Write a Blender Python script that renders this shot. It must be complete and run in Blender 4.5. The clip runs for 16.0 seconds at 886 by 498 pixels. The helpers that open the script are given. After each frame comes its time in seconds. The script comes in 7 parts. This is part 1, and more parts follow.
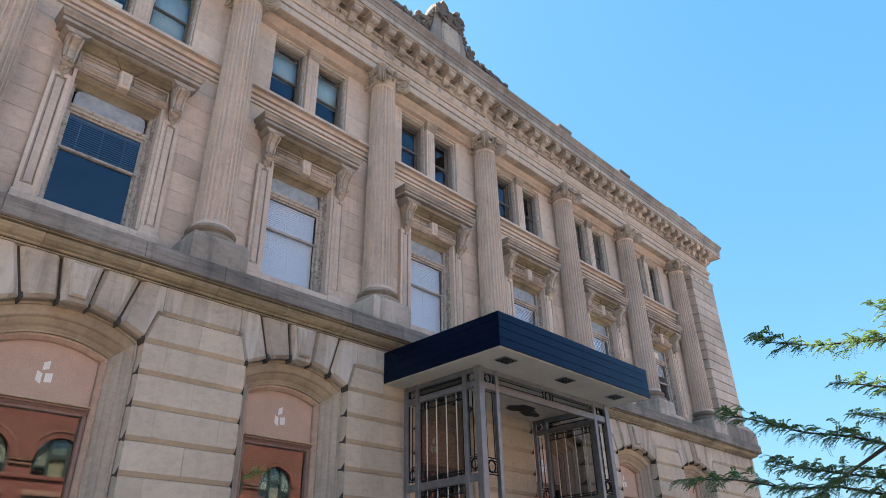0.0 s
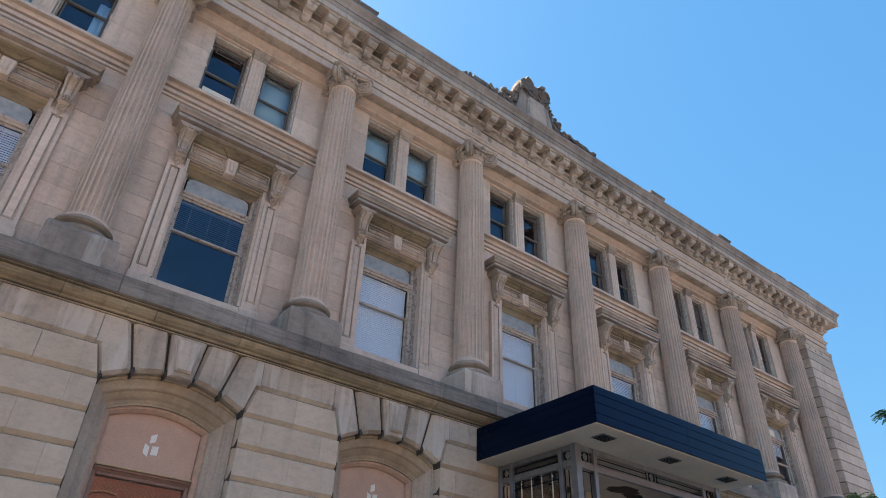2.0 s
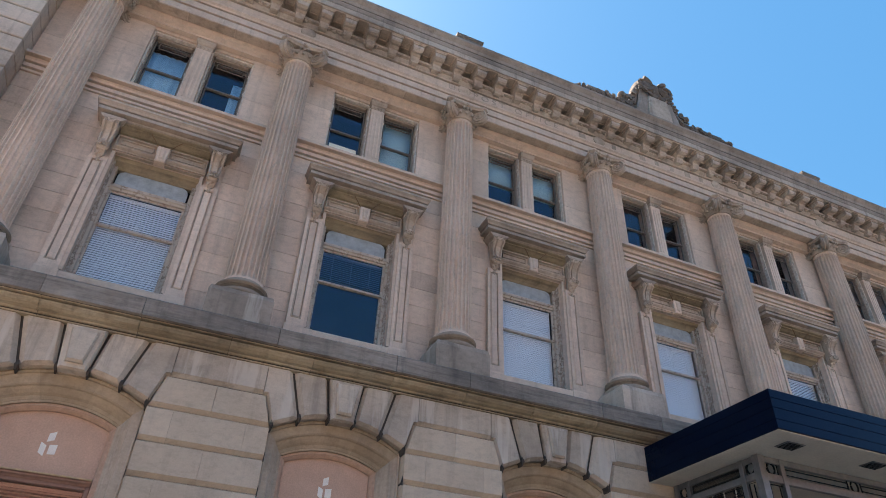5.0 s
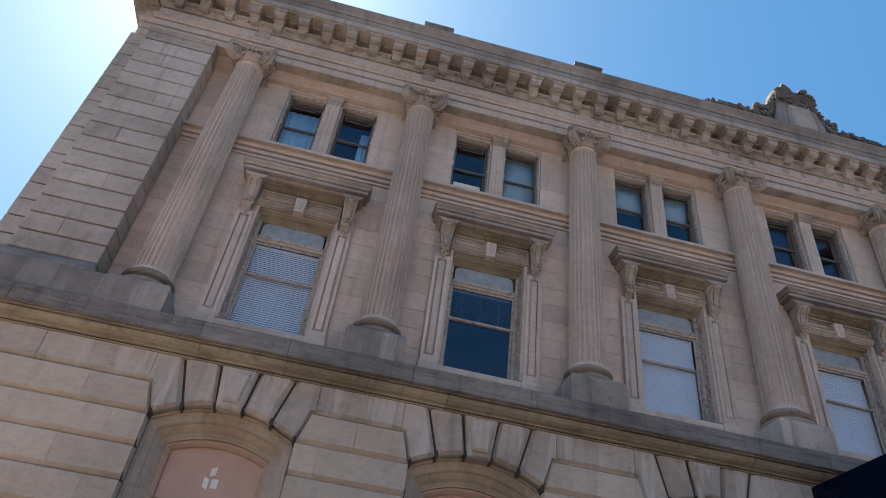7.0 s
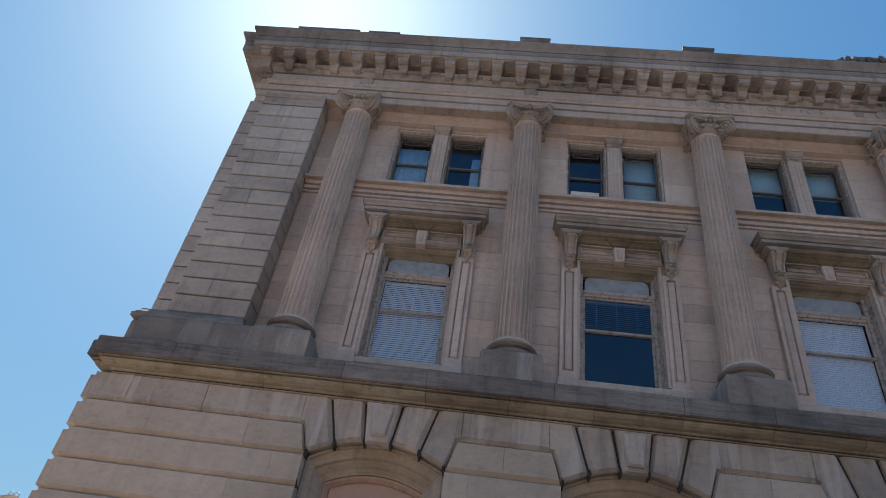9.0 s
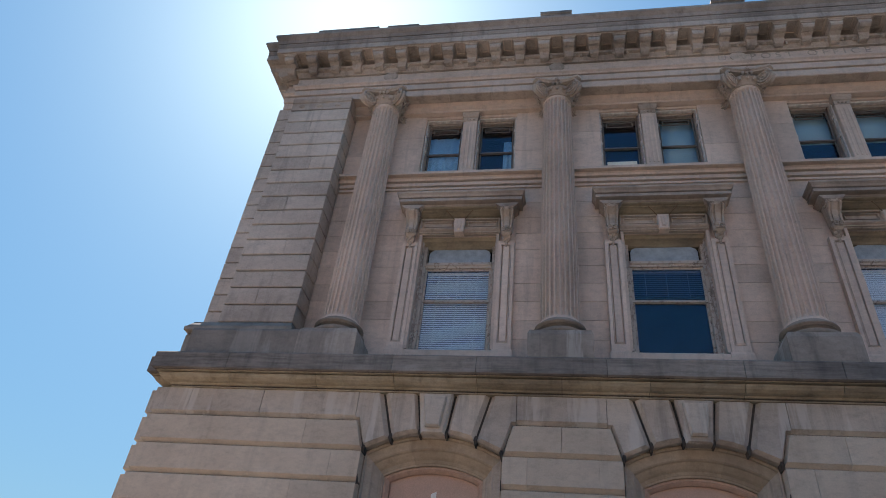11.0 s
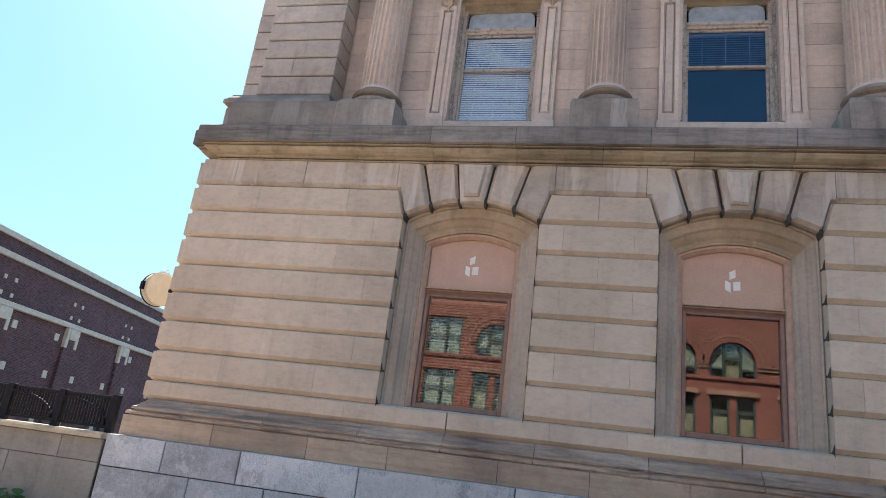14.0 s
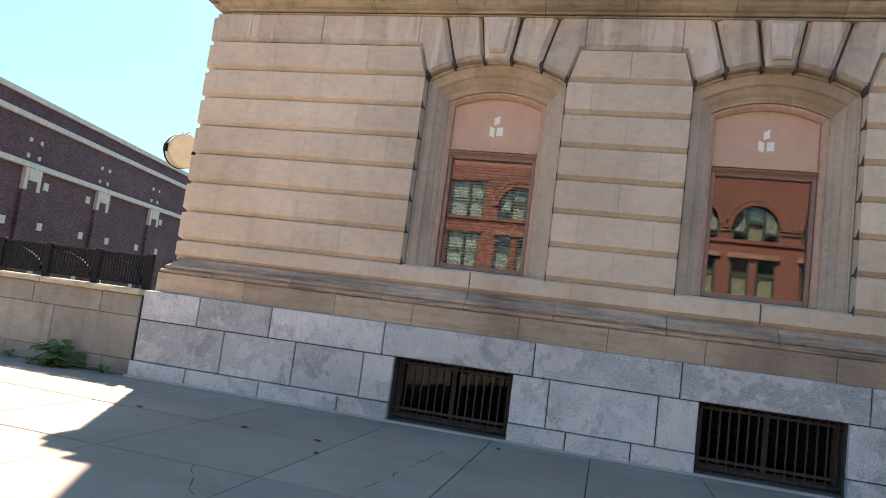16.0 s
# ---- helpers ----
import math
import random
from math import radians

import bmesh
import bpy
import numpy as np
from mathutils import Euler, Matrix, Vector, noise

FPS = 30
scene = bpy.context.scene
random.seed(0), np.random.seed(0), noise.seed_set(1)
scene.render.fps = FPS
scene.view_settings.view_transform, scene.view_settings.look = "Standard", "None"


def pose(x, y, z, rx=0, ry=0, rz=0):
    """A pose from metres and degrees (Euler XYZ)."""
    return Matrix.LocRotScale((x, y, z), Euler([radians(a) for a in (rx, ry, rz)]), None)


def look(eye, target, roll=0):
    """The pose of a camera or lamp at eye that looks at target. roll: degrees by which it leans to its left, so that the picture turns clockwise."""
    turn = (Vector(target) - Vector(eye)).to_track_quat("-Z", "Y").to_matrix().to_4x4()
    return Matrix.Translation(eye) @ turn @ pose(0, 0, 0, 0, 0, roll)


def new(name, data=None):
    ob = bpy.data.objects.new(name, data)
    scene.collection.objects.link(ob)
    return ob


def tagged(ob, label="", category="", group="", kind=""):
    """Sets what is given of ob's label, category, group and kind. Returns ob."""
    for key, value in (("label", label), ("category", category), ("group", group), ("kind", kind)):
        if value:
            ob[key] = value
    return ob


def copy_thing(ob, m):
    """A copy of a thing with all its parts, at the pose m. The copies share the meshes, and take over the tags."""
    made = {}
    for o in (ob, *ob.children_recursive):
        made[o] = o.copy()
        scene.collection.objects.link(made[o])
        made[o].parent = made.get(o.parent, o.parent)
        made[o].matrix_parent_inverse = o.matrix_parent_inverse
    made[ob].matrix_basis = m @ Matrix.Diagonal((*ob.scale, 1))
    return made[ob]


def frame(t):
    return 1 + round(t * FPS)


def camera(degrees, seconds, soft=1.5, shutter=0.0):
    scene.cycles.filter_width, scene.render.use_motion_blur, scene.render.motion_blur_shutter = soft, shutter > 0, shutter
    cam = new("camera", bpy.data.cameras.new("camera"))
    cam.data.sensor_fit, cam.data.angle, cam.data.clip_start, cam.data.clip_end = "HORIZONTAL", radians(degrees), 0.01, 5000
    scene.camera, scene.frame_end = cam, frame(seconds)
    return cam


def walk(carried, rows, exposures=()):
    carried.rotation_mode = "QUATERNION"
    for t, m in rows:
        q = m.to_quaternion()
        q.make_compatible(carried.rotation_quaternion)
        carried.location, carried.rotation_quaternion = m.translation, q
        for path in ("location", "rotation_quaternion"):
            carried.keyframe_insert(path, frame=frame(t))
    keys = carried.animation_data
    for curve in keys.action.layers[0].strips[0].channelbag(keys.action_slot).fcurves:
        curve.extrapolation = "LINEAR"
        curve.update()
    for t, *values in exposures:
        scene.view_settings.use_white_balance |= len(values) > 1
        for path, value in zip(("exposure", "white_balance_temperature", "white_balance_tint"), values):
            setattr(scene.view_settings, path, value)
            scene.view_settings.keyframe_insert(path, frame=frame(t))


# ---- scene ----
# exposure and white balance of the clip's camera
EXPOSURES = [(0.0, 2.52, 7200, 17), (1.0, 2.39, 7100, 17), (1.5, 2.24, 6950, 17), (2.0, 2.18, 6950, 17), (3.5, 2.18, 7000, 17), (6.0, 2.00, 6850, 17), (6.5, 1.87, 6690, 17), (7.0, 1.72, 6610, 17), (7.5, 1.73, 6590, 17), (8.5, 1.72, 6490, 16), (9.0, 1.36, 6440, 16),
             (11.5, 1.57, 6490, 16), (12.0, 1.77, 6540, 16), (12.5, 2.16, 6800, 16), (13.0, 2.22, 6930, 17), (13.5, 2.18, 7050, 17), (14.0, 2.36, 7150, 17), (15.0, 2.35, 7200, 17), (15.5, 2.51, 7450, 16), (16.0, 2.48, 7600, 16)]
cam = camera(67.51, 16.0, soft=0.9)
# t, x, y, z, pitch + 90, roll, yaw
ROWS = [
    (0.0, -11.165, -10.880, 1.685, 118.132, 1.192, -45.359),
    (0.5, -11.147, -10.881, 1.710, 119.430, -0.523, -43.830),
    (1.0, -11.139, -10.884, 1.723, 121.115, -2.305, -42.451),
    (1.5, -11.125, -10.890, 1.731, 122.782, -1.775, -40.151),
    (2.0, -11.116, -10.907, 1.728, 124.207, -1.882, -37.940),
    (2.5, -11.091, -10.891, 1.731, 124.955, -1.501, -34.485),
    (3.0, -11.061, -10.875, 1.730, 125.251, -0.460, -30.810),
    (3.5, -11.027, -10.861, 1.720, 125.450, 0.901, -27.636),
    (6.0, -11.021, -10.826, 1.716, 126.775, -5.714, -19.798),
    (6.5, -10.986, -10.849, 1.713, 127.478, -6.370, -16.052),
    (7.0, -10.941, -10.882, 1.711, 128.227, -6.523, -12.773),
    (7.5, -10.914, -10.892, 1.712, 129.033, -6.957, -10.088),
    (8.0, -10.876, -10.882, 1.721, 129.182, -7.311, -6.488),
    (8.5, -10.824, -10.856, 1.743, 129.019, -7.259, -2.559),
    (9.0, -10.763, -10.816, 1.769, 128.398, -7.424, 1.056),
    (11.5, -10.455, -10.596, 1.749, 126.172, -5.611, 8.857),
    (12.0, -10.420, -10.558, 1.731, 123.260, -6.136, 9.301),
    (12.5, -10.412, -10.522, 1.712, 119.365, -6.450, 9.996),
    (13.0, -10.407, -10.491, 1.715, 114.802, -6.384, 10.853),
    (13.5, -10.405, -10.470, 1.712, 111.187, -6.666, 11.479),
    (14.0, -10.408, -10.455, 1.716, 107.649, -6.945, 12.013),
    (14.5, -10.423, -10.418, 1.720, 104.369, -7.079, 12.478),
    (15.0, -10.441, -10.402, 1.710, 101.575, -7.229, 12.909),
    (15.5, -10.443, -10.396, 1.702, 98.884, -7.221, 13.379),
    (16.0, -10.440, -10.383, 1.689, 95.712, -7.340, 13.912),
]
walk(cam, [(t, pose(x, y, z, rx, ry, rz)) for t, x, y, z, rx, ry, rz in ROWS], EXPOSURES)

# ---- sky and sun ----
SUN_AZ, SUN_EL = -28.5, 54.5          # azimuth from the facade's inward normal, elevation
world = bpy.data.worlds.new("sky")
scene.world = world
world.use_nodes = True
wn, wl = world.node_tree.nodes, world.node_tree.links
sky = wn.new("ShaderNodeTexSky")
sky.sky_type = "NISHITA"
sky.sun_disc = False
sky.sun_elevation = radians(SUN_EL)
sky.sun_rotation = radians(SUN_AZ)
sky.air_density, sky.dust_density, sky.ozone_density = 1.6, 1.75, 1.0
haze = wn.new("ShaderNodeMix")           # evens the gradient towards the clear azure of a dry summer sky
haze.data_type = "RGBA"
haze.inputs["Factor"].default_value = 0.62
haze.inputs["B"].default_value = (0.10, 1.55, 3.90, 1.0)
clear = wn.new("ShaderNodeMix")
clear.data_type, clear.blend_type = "RGBA", "MULTIPLY"
clear.inputs["Factor"].default_value = 1.0
clear.inputs["B"].default_value = (0.75, 1.0, 1.0, 1.0)
wl.new(sky.outputs[0], clear.inputs["A"])
wl.new(clear.outputs["Result"], haze.inputs["A"])
wl.new(haze.outputs["Result"], wn["Background"].inputs[0])
wn["Background"].inputs[1].default_value = 0.0535
sun = new("sun", bpy.data.lights.new("sun", "SUN"))
sun.data.energy, sun.data.angle, sun.data.color = 3.7, radians(0.53), (1.0, 0.94, 0.84)
to_sun = Vector((math.sin(radians(SUN_AZ)) * math.cos(radians(SUN_EL)), math.cos(radians(SUN_AZ)) * math.cos(radians(SUN_EL)), math.sin(radians(SUN_EL))))
sun.matrix_world = look(to_sun * 60, (0, 0, 0))

# ---- materials ----
def rgb(c):
    return (c[0], c[1], c[2], 1.0)


def material(name, rough=0.8, metal=0.0):
    m = bpy.data.materials.new(name)
    m.use_nodes = True
    b = m.node_tree.nodes["Principled BSDF"]
    b.inputs["Roughness"].default_value, b.inputs["Metallic"].default_value = rough, metal
    return m, m.node_tree.nodes, m.node_tree.links, b


def noise_node(n, l, vec, scale, detail=5.0, rough=0.6, stretch=None):
    t = n.new("ShaderNodeTexNoise")
    t.inputs["Scale"].default_value, t.inputs["Detail"].default_value, t.inputs["Roughness"].default_value = scale, detail, rough
    if stretch:
        mp = n.new("ShaderNodeMapping")
        mp.inputs["Scale"].default_value = stretch
        l.new(vec, mp.inputs["Vector"])
        vec = mp.outputs[0]
    l.new(vec, t.inputs["Vector"])
    return t.outputs["Fac"]


def ramp_node(n, l, fac, stops):
    r = n.new("ShaderNodeValToRGB")
    while len(r.color_ramp.elements) < len(stops):
        r.color_ramp.elements.new(0.5)
    for e, (p, c) in zip(r.color_ramp.elements, stops):
        e.position, e.color = p, rgb(c) if not isinstance(c, float) else (c, c, c, 1)
    l.new(fac, r.inputs[0])
    return r.outputs[0]


def mix_node(n, l, a, b, fac, mode="MIX"):
    m = n.new("ShaderNodeMix")
    m.data_type, m.blend_type = "RGBA", mode
    for s, v in ((m.inputs["Factor"], fac), (m.inputs["A"], a), (m.inputs["B"], b)):
        if isinstance(v, (int, float)):
            s.default_value = v
        elif isinstance(v, tuple):
            s.default_value = rgb(v)
        else:
            l.new(v, s)
    return m.outputs["Result"]


def bump_node(n, l, b, height, strength, distance):
    u = n.new("ShaderNodeBump")
    u.inputs["Strength"].default_value, u.inputs["Distance"].default_value = strength, distance
    l.new(height, u.inputs["Height"])
    l.new(u.outputs[0], b.inputs["Normal"])


def position(n):
    return n.new("ShaderNodeNewGeometry").outputs["Position"]


def piece_random(n):
    return n.new("ShaderNodeObjectInfo").outputs["Random"]


def stone_material(name, base, dark, light, grain=26.0, streak=0.35, dirt=0.3, spread=0.16, bump=0.5, dirt_colour=(0.09, 0.08, 0.07), rough=0.9, wash=0.0, strata=0.0):
    """Weathered cut stone: tone from piece to piece, cloudy stains, runs of rain, lime washes, bedding strata, fine grain and pits."""
    m, n, l, b = material(name, rough)
    p = position(n)
    cloud = noise_node(n, l, p, 0.55, 6.0)
    col = ramp_node(n, l, cloud, [(0.32, dark), (0.52, base), (0.72, light)])
    rnd = ramp_node(n, l, piece_random(n), [(0.0, 1.0 - spread), (1.0, 1.0 + spread * 0.6)])
    col = mix_node(n, l, col, rnd, 1.0, "MULTIPLY")
    fine = noise_node(n, l, p, grain, 4.0, 0.7)
    speck = ramp_node(n, l, fine, [(0.3, 0.91), (0.7, 1.06)])
    mott = noise_node(n, l, p, 6.5, 6.0, 0.72, (1.0, 1.0, 1.9))
    col = mix_node(n, l, col, ramp_node(n, l, mott, [(0.34, 0.88), (0.5, 1.0), (0.68, 1.06)]), 1.0, "MULTIPLY")
    col = mix_node(n, l, col, speck, 1.0, "MULTIPLY")
    runs = noise_node(n, l, p, 1.0, 5.0, 0.65, (5.0, 5.0, 0.45))
    mask = ramp_node(n, l, runs, [(0.52, 0.0), (0.74, streak)])
    col = mix_node(n, l, col, dirt_colour, mask)
    blot = noise_node(n, l, p, 2.3, 7.0, 0.7)
    mask2 = ramp_node(n, l, blot, [(0.55, 0.0), (0.78, dirt)])
    col = mix_node(n, l, col, dirt_colour, mask2)
    if wash:
        pale = noise_node(n, l, p, 1.0, 4.0, 0.55, (3.4, 3.4, 0.4))
        col = mix_node(n, l, col, (0.66, 0.60, 0.53), ramp_node(n, l, pale, [(0.54, 0.0), (0.60, wash)]))
    height, reach = fine, 0.006
    if strata:
        beds = noise_node(n, l, p, 1.0, 7.0, 0.68, (1.1, 1.1, 15.0))
        col = mix_node(n, l, col, ramp_node(n, l, beds, [(0.34, 1.0 - strata), (0.5, 1.0), (0.66, 1.0 + strata * 0.5)]), 1.0, "MULTIPLY")
        height, reach = beds, 0.03
    l.new(col, b.inputs["Base Color"])
    bump_node(n, l, b, height, bump, reach)
    return m


LIME = stone_material("limestone", (0.625, 0.515, 0.398), (0.53, 0.435, 0.335), (0.68, 0.57, 0.45), streak=0.16, dirt=0.18, spread=0.09, grain=44.0, bump=0.35)
LIME_RUN = stone_material("rain_streaked_limestone", (0.575, 0.49, 0.40), (0.39, 0.33, 0.275), (0.66, 0.58, 0.49), streak=0.5, dirt=0.55, spread=0.12, grain=40.0, dirt_colour=(0.16, 0.14, 0.12), wash=0.6)
LIME_UP = stone_material("limestone_weathered", (0.735, 0.58, 0.47), (0.62, 0.49, 0.395), (0.785, 0.64, 0.53), streak=0.26, dirt=0.24, spread=0.13, grain=38.0)
PIER_STONE = stone_material("greyed_pier_limestone", (0.59, 0.49, 0.405), (0.46, 0.38, 0.315), (0.66, 0.56, 0.47), streak=0.4, dirt=0.4, spread=0.18, grain=38.0)
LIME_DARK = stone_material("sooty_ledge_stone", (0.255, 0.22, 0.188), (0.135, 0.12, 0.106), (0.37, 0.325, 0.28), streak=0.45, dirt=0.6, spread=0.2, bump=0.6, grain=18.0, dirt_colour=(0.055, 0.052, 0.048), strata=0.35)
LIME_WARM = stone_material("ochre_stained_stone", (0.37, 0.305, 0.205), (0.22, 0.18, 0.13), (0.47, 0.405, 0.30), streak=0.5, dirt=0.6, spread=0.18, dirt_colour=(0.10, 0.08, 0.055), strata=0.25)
SOOT = stone_material("soot_crusted_stone", (0.40, 0.335, 0.285), (0.23, 0.195, 0.165), (0.55, 0.47, 0.40), streak=0.5, dirt=0.5, spread=0.12, grain=30.0)
ARCH_STONE = stone_material("tan_arch_stone", (0.50, 0.40, 0.285), (0.36, 0.285, 0.205), (0.58, 0.475, 0.355), streak=0.3, dirt=0.3, spread=0.15, dirt_colour=(0.14, 0.105, 0.07))
FRAME_STONE = stone_material("grey_brown_surround_stone", (0.50, 0.415, 0.33), (0.38, 0.315, 0.25), (0.58, 0.49, 0.395), streak=0.35, dirt=0.3)
BROWN = stone_material("brown_water_table_stone", (0.41, 0.315, 0.225), (0.28, 0.21, 0.155), (0.49, 0.39, 0.285), streak=0.15, dirt=0.4, spread=0.25, dirt_colour=(0.11, 0.08, 0.065), strata=0.16)
RUST_STONE = stone_material("rust_stained_stone", (0.20, 0.125, 0.07), (0.12, 0.08, 0.05), (0.30, 0.20, 0.12))
# Weathered bracket stone; on bed and soffit its darker tone stands for shade.
BRACKET = stone_material("weathered_bracket_soffit_shade", (0.50, 0.42, 0.35), (0.30, 0.25, 0.21), (0.62, 0.53, 0.45), streak=0.5, dirt=0.55, spread=0.12)
CARVED = stone_material("carved_limestone", (0.56, 0.455, 0.365), (0.32, 0.26, 0.21), (0.66, 0.55, 0.455), streak=0.45, dirt=0.5)


def granite_material():
    m, n, l, b = material("blue_grey_granite", 0.75)
    p = position(n)
    col = ramp_node(n, l, noise_node(n, l, p, 1.1, 6.0), [(0.3, (0.31, 0.345, 0.37)), (0.55, (0.46, 0.495, 0.515)), (0.75, (0.56, 0.58, 0.585))])
    col = mix_node(n, l, col, ramp_node(n, l, piece_random(n), [(0.0, 0.78), (1.0, 1.12)]), 1.0, "MULTIPLY")
    sp = noise_node(n, l, p, 75.0, 3.0, 0.8)
    col = mix_node(n, l, col, ramp_node(n, l, sp, [(0.34, 0.55), (0.5, 1.0), (0.68, 1.38)]), 1.0, "MULTIPLY")
    lime = ramp_node(n, l, noise_node(n, l, p, 1.25, 9.0, 0.62), [(0.505, 0.0), (0.525, 0.40), (0.62, 0.22)])
    col = mix_node(n, l, col, (0.70, 0.71, 0.69), lime)
    film = ramp_node(n, l, noise_node(n, l, p, 9.0, 6.0, 0.7), [(0.56, 0.0), (0.60, 0.3)])
    col = mix_node(n, l, col, (0.64, 0.65, 0.64), film)
    damp = ramp_node(n, l, noise_node(n, l, p, 1.0, 8.0, 0.68, (1.7, 1.7, 1.1)), [(0.56, 0.0), (0.585, 0.34), (0.75, 0.5)])
    col = mix_node(n, l, col, (0.17, 0.165, 0.16), damp)
    l.new(col, b.inputs["Base Color"])
    bump_node(n, l, b, sp, 0.4, 0.004)
    return m


GRANITE = granite_material()


def plain(name, c, rough=0.6, metal=0.0, vary=0.25, scale=9.0, bump=0.15):
    """A painted or cast surface with grime at two scales."""
    m, n, l, b = material(name, rough, metal)
    p = position(n)
    lo, hi = tuple(v * (1 - vary) for v in c), tuple(min(1, v * (1 + vary * 0.6)) for v in c)
    col = ramp_node(n, l, noise_node(n, l, p, scale, 6.0, 0.65), [(0.3, lo), (0.7, hi)])
    fine = noise_node(n, l, p, scale * 14, 3.0)
    col = mix_node(n, l, col, ramp_node(n, l, fine, [(0.3, 0.9), (0.7, 1.08)]), 1.0, "MULTIPLY")
    l.new(col, b.inputs["Base Color"])
    bump_node(n, l, b, fine, bump, 0.002)
    return m


MORTAR = plain("dark_joint_mortar", (0.075, 0.062, 0.052), 0.95)
PINK = plain("salmon_painted_wood", (0.61, 0.415, 0.315), 0.55, vary=0.10, scale=3.0, bump=0.03)
# One rose paint in two tones: a shaded sash copy and a lit frame copy.
PINK_SHADED = plain("rose_frame_paint_shaded", (0.30, 0.18, 0.14), 0.55, vary=0.2)
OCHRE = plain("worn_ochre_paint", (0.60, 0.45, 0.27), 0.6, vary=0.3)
PINK_LIT = plain("rose_frame_paint_lit", (0.56, 0.385, 0.29), 0.55, vary=0.2)


def flaking_material(name, wood, paint, keep, scale=9.0):
    """Old paint that has flaked off grey weathered wood in ragged chips."""
    m, n, l, b = material(name, 0.75)
    p = position(n)
    bare = ramp_node(n, l, noise_node(n, l, p, 3.0, 5.0, 0.6), [(0.3, tuple(v * 0.6 for v in wood)), (0.7, tuple(v * 1.3 for v in wood))])
    coat = ramp_node(n, l, noise_node(n, l, p, 2.2, 5.0), [(0.3, tuple(v * 0.75 for v in paint)), (0.7, paint)])
    chips = ramp_node(n, l, noise_node(n, l, p, scale, 8.0, 0.75), [(keep - 0.02, 0.0), (keep + 0.02, 1.0)])
    l.new(mix_node(n, l, bare, coat, chips), b.inputs["Base Color"])
    bump_node(n, l, b, chips, 0.6, 0.004)
    return m


OLD_PAINT = flaking_material("peeling_cream_paint", (0.40, 0.315, 0.255), (0.60, 0.52, 0.44), 0.46, 12.0)
BARE_PAINT = flaking_material("flaked_jamb_paint", (0.40, 0.315, 0.255), (0.62, 0.545, 0.465), 0.52, 12.0)
WHITE = plain("white_vinyl", (0.92, 0.91, 0.86), 0.5, vary=0.06)
CREAM = plain("cream_canopy_soffit_paint", (0.66, 0.62, 0.54), 0.7, vary=0.12, scale=2.0)
NAVY = plain("navy_ribbed_metal", (0.0022, 0.006, 0.020), 0.26, 0.0, vary=0.2, scale=1.5)
NAVY.node_tree.nodes["Principled BSDF"].inputs["Specular IOR Level"].default_value = 0.20
NAVY.node_tree.nodes["Principled BSDF"].inputs["Specular Tint"].default_value = (0.20, 0.42, 1.0, 1.0)
STEEL = plain("weathered_aluminium", (0.27, 0.28, 0.29), 0.40, 0.7, vary=0.25, scale=6.0)
IRON = plain("black_painted_iron", (0.010, 0.011, 0.013), 0.65, 0.0, vary=0.3)
IRON.node_tree.nodes["Principled BSDF"].inputs["Specular IOR Level"].default_value = 0.2
BAR_IRON = plain("rust_brown_bar_iron", (0.030, 0.024, 0.021), 0.7, 0.0, vary=0.5)
RUST = plain("rusty_brown_iron", (0.058, 0.041, 0.033), 0.7, 0.0, vary=0.4)
SHADE = plain("pale_roller_shade", (0.46, 0.62, 0.57), 0.8, vary=0.08)
CURTAIN = plain("pale_blue_curtain", (0.36, 0.58, 0.68), 0.8, vary=0.15)
# The dimness of the rooms is put into this near-black colour.
ROOM = plain("dark_room_shade", (0.05, 0.05, 0.054), 0.9, vary=0.2, scale=1.0)
PAPER = plain("white_paper", (0.88, 0.82, 0.68), 0.7, vary=0.05)
FROST = plain("clouded_transom_board", (0.38, 0.43, 0.46), 0.5, vary=0.3, scale=7.0)


def glass_material(name, tint, f0, wave=0.05, coat=(1.0, 1.0, 1.0)):
    """Thin window glass: clear, with a gloss that grows towards grazing angles."""
    m = bpy.data.materials.new(name)
    m.use_nodes = True
    n, l = m.node_tree.nodes, m.node_tree.links
    n.remove(n["Principled BSDF"])
    clear, gloss, lw, mix = n.new("ShaderNodeBsdfTransparent"), n.new("ShaderNodeBsdfGlossy"), n.new("ShaderNodeLayerWeight"), n.new("ShaderNodeMixShader")
    clear.inputs[0].default_value = rgb(tint)
    gloss.inputs["Roughness"].default_value = 0.015
    gloss.inputs["Color"].default_value = rgb(coat)
    lw.inputs["Blend"].default_value = 0.5
    power, scale_ = n.new("ShaderNodeMath"), n.new("ShaderNodeMath")
    power.operation, scale_.operation = "POWER", "MULTIPLY_ADD"
    power.inputs[1].default_value = 5.0
    scale_.inputs[1].default_value, scale_.inputs[2].default_value = 1.0 - f0, f0
    l.new(lw.outputs["Facing"], power.inputs[0])
    l.new(power.outputs[0], scale_.inputs[0])
    bend = noise_node(n, l, position(n), 1.4, 2.0)
    u = n.new("ShaderNodeBump")
    u.inputs["Strength"].default_value, u.inputs["Distance"].default_value = wave, 0.02
    l.new(bend, u.inputs["Height"])
    l.new(u.outputs[0], gloss.inputs["Normal"])
    for a, k in ((scale_.outputs[0], 0), (clear.outputs[0], 1), (gloss.outputs[0], 2)):
        l.new(a, mix.inputs[k])
    l.new(mix.outputs[0], n["Material Output"].inputs[0])
    return m


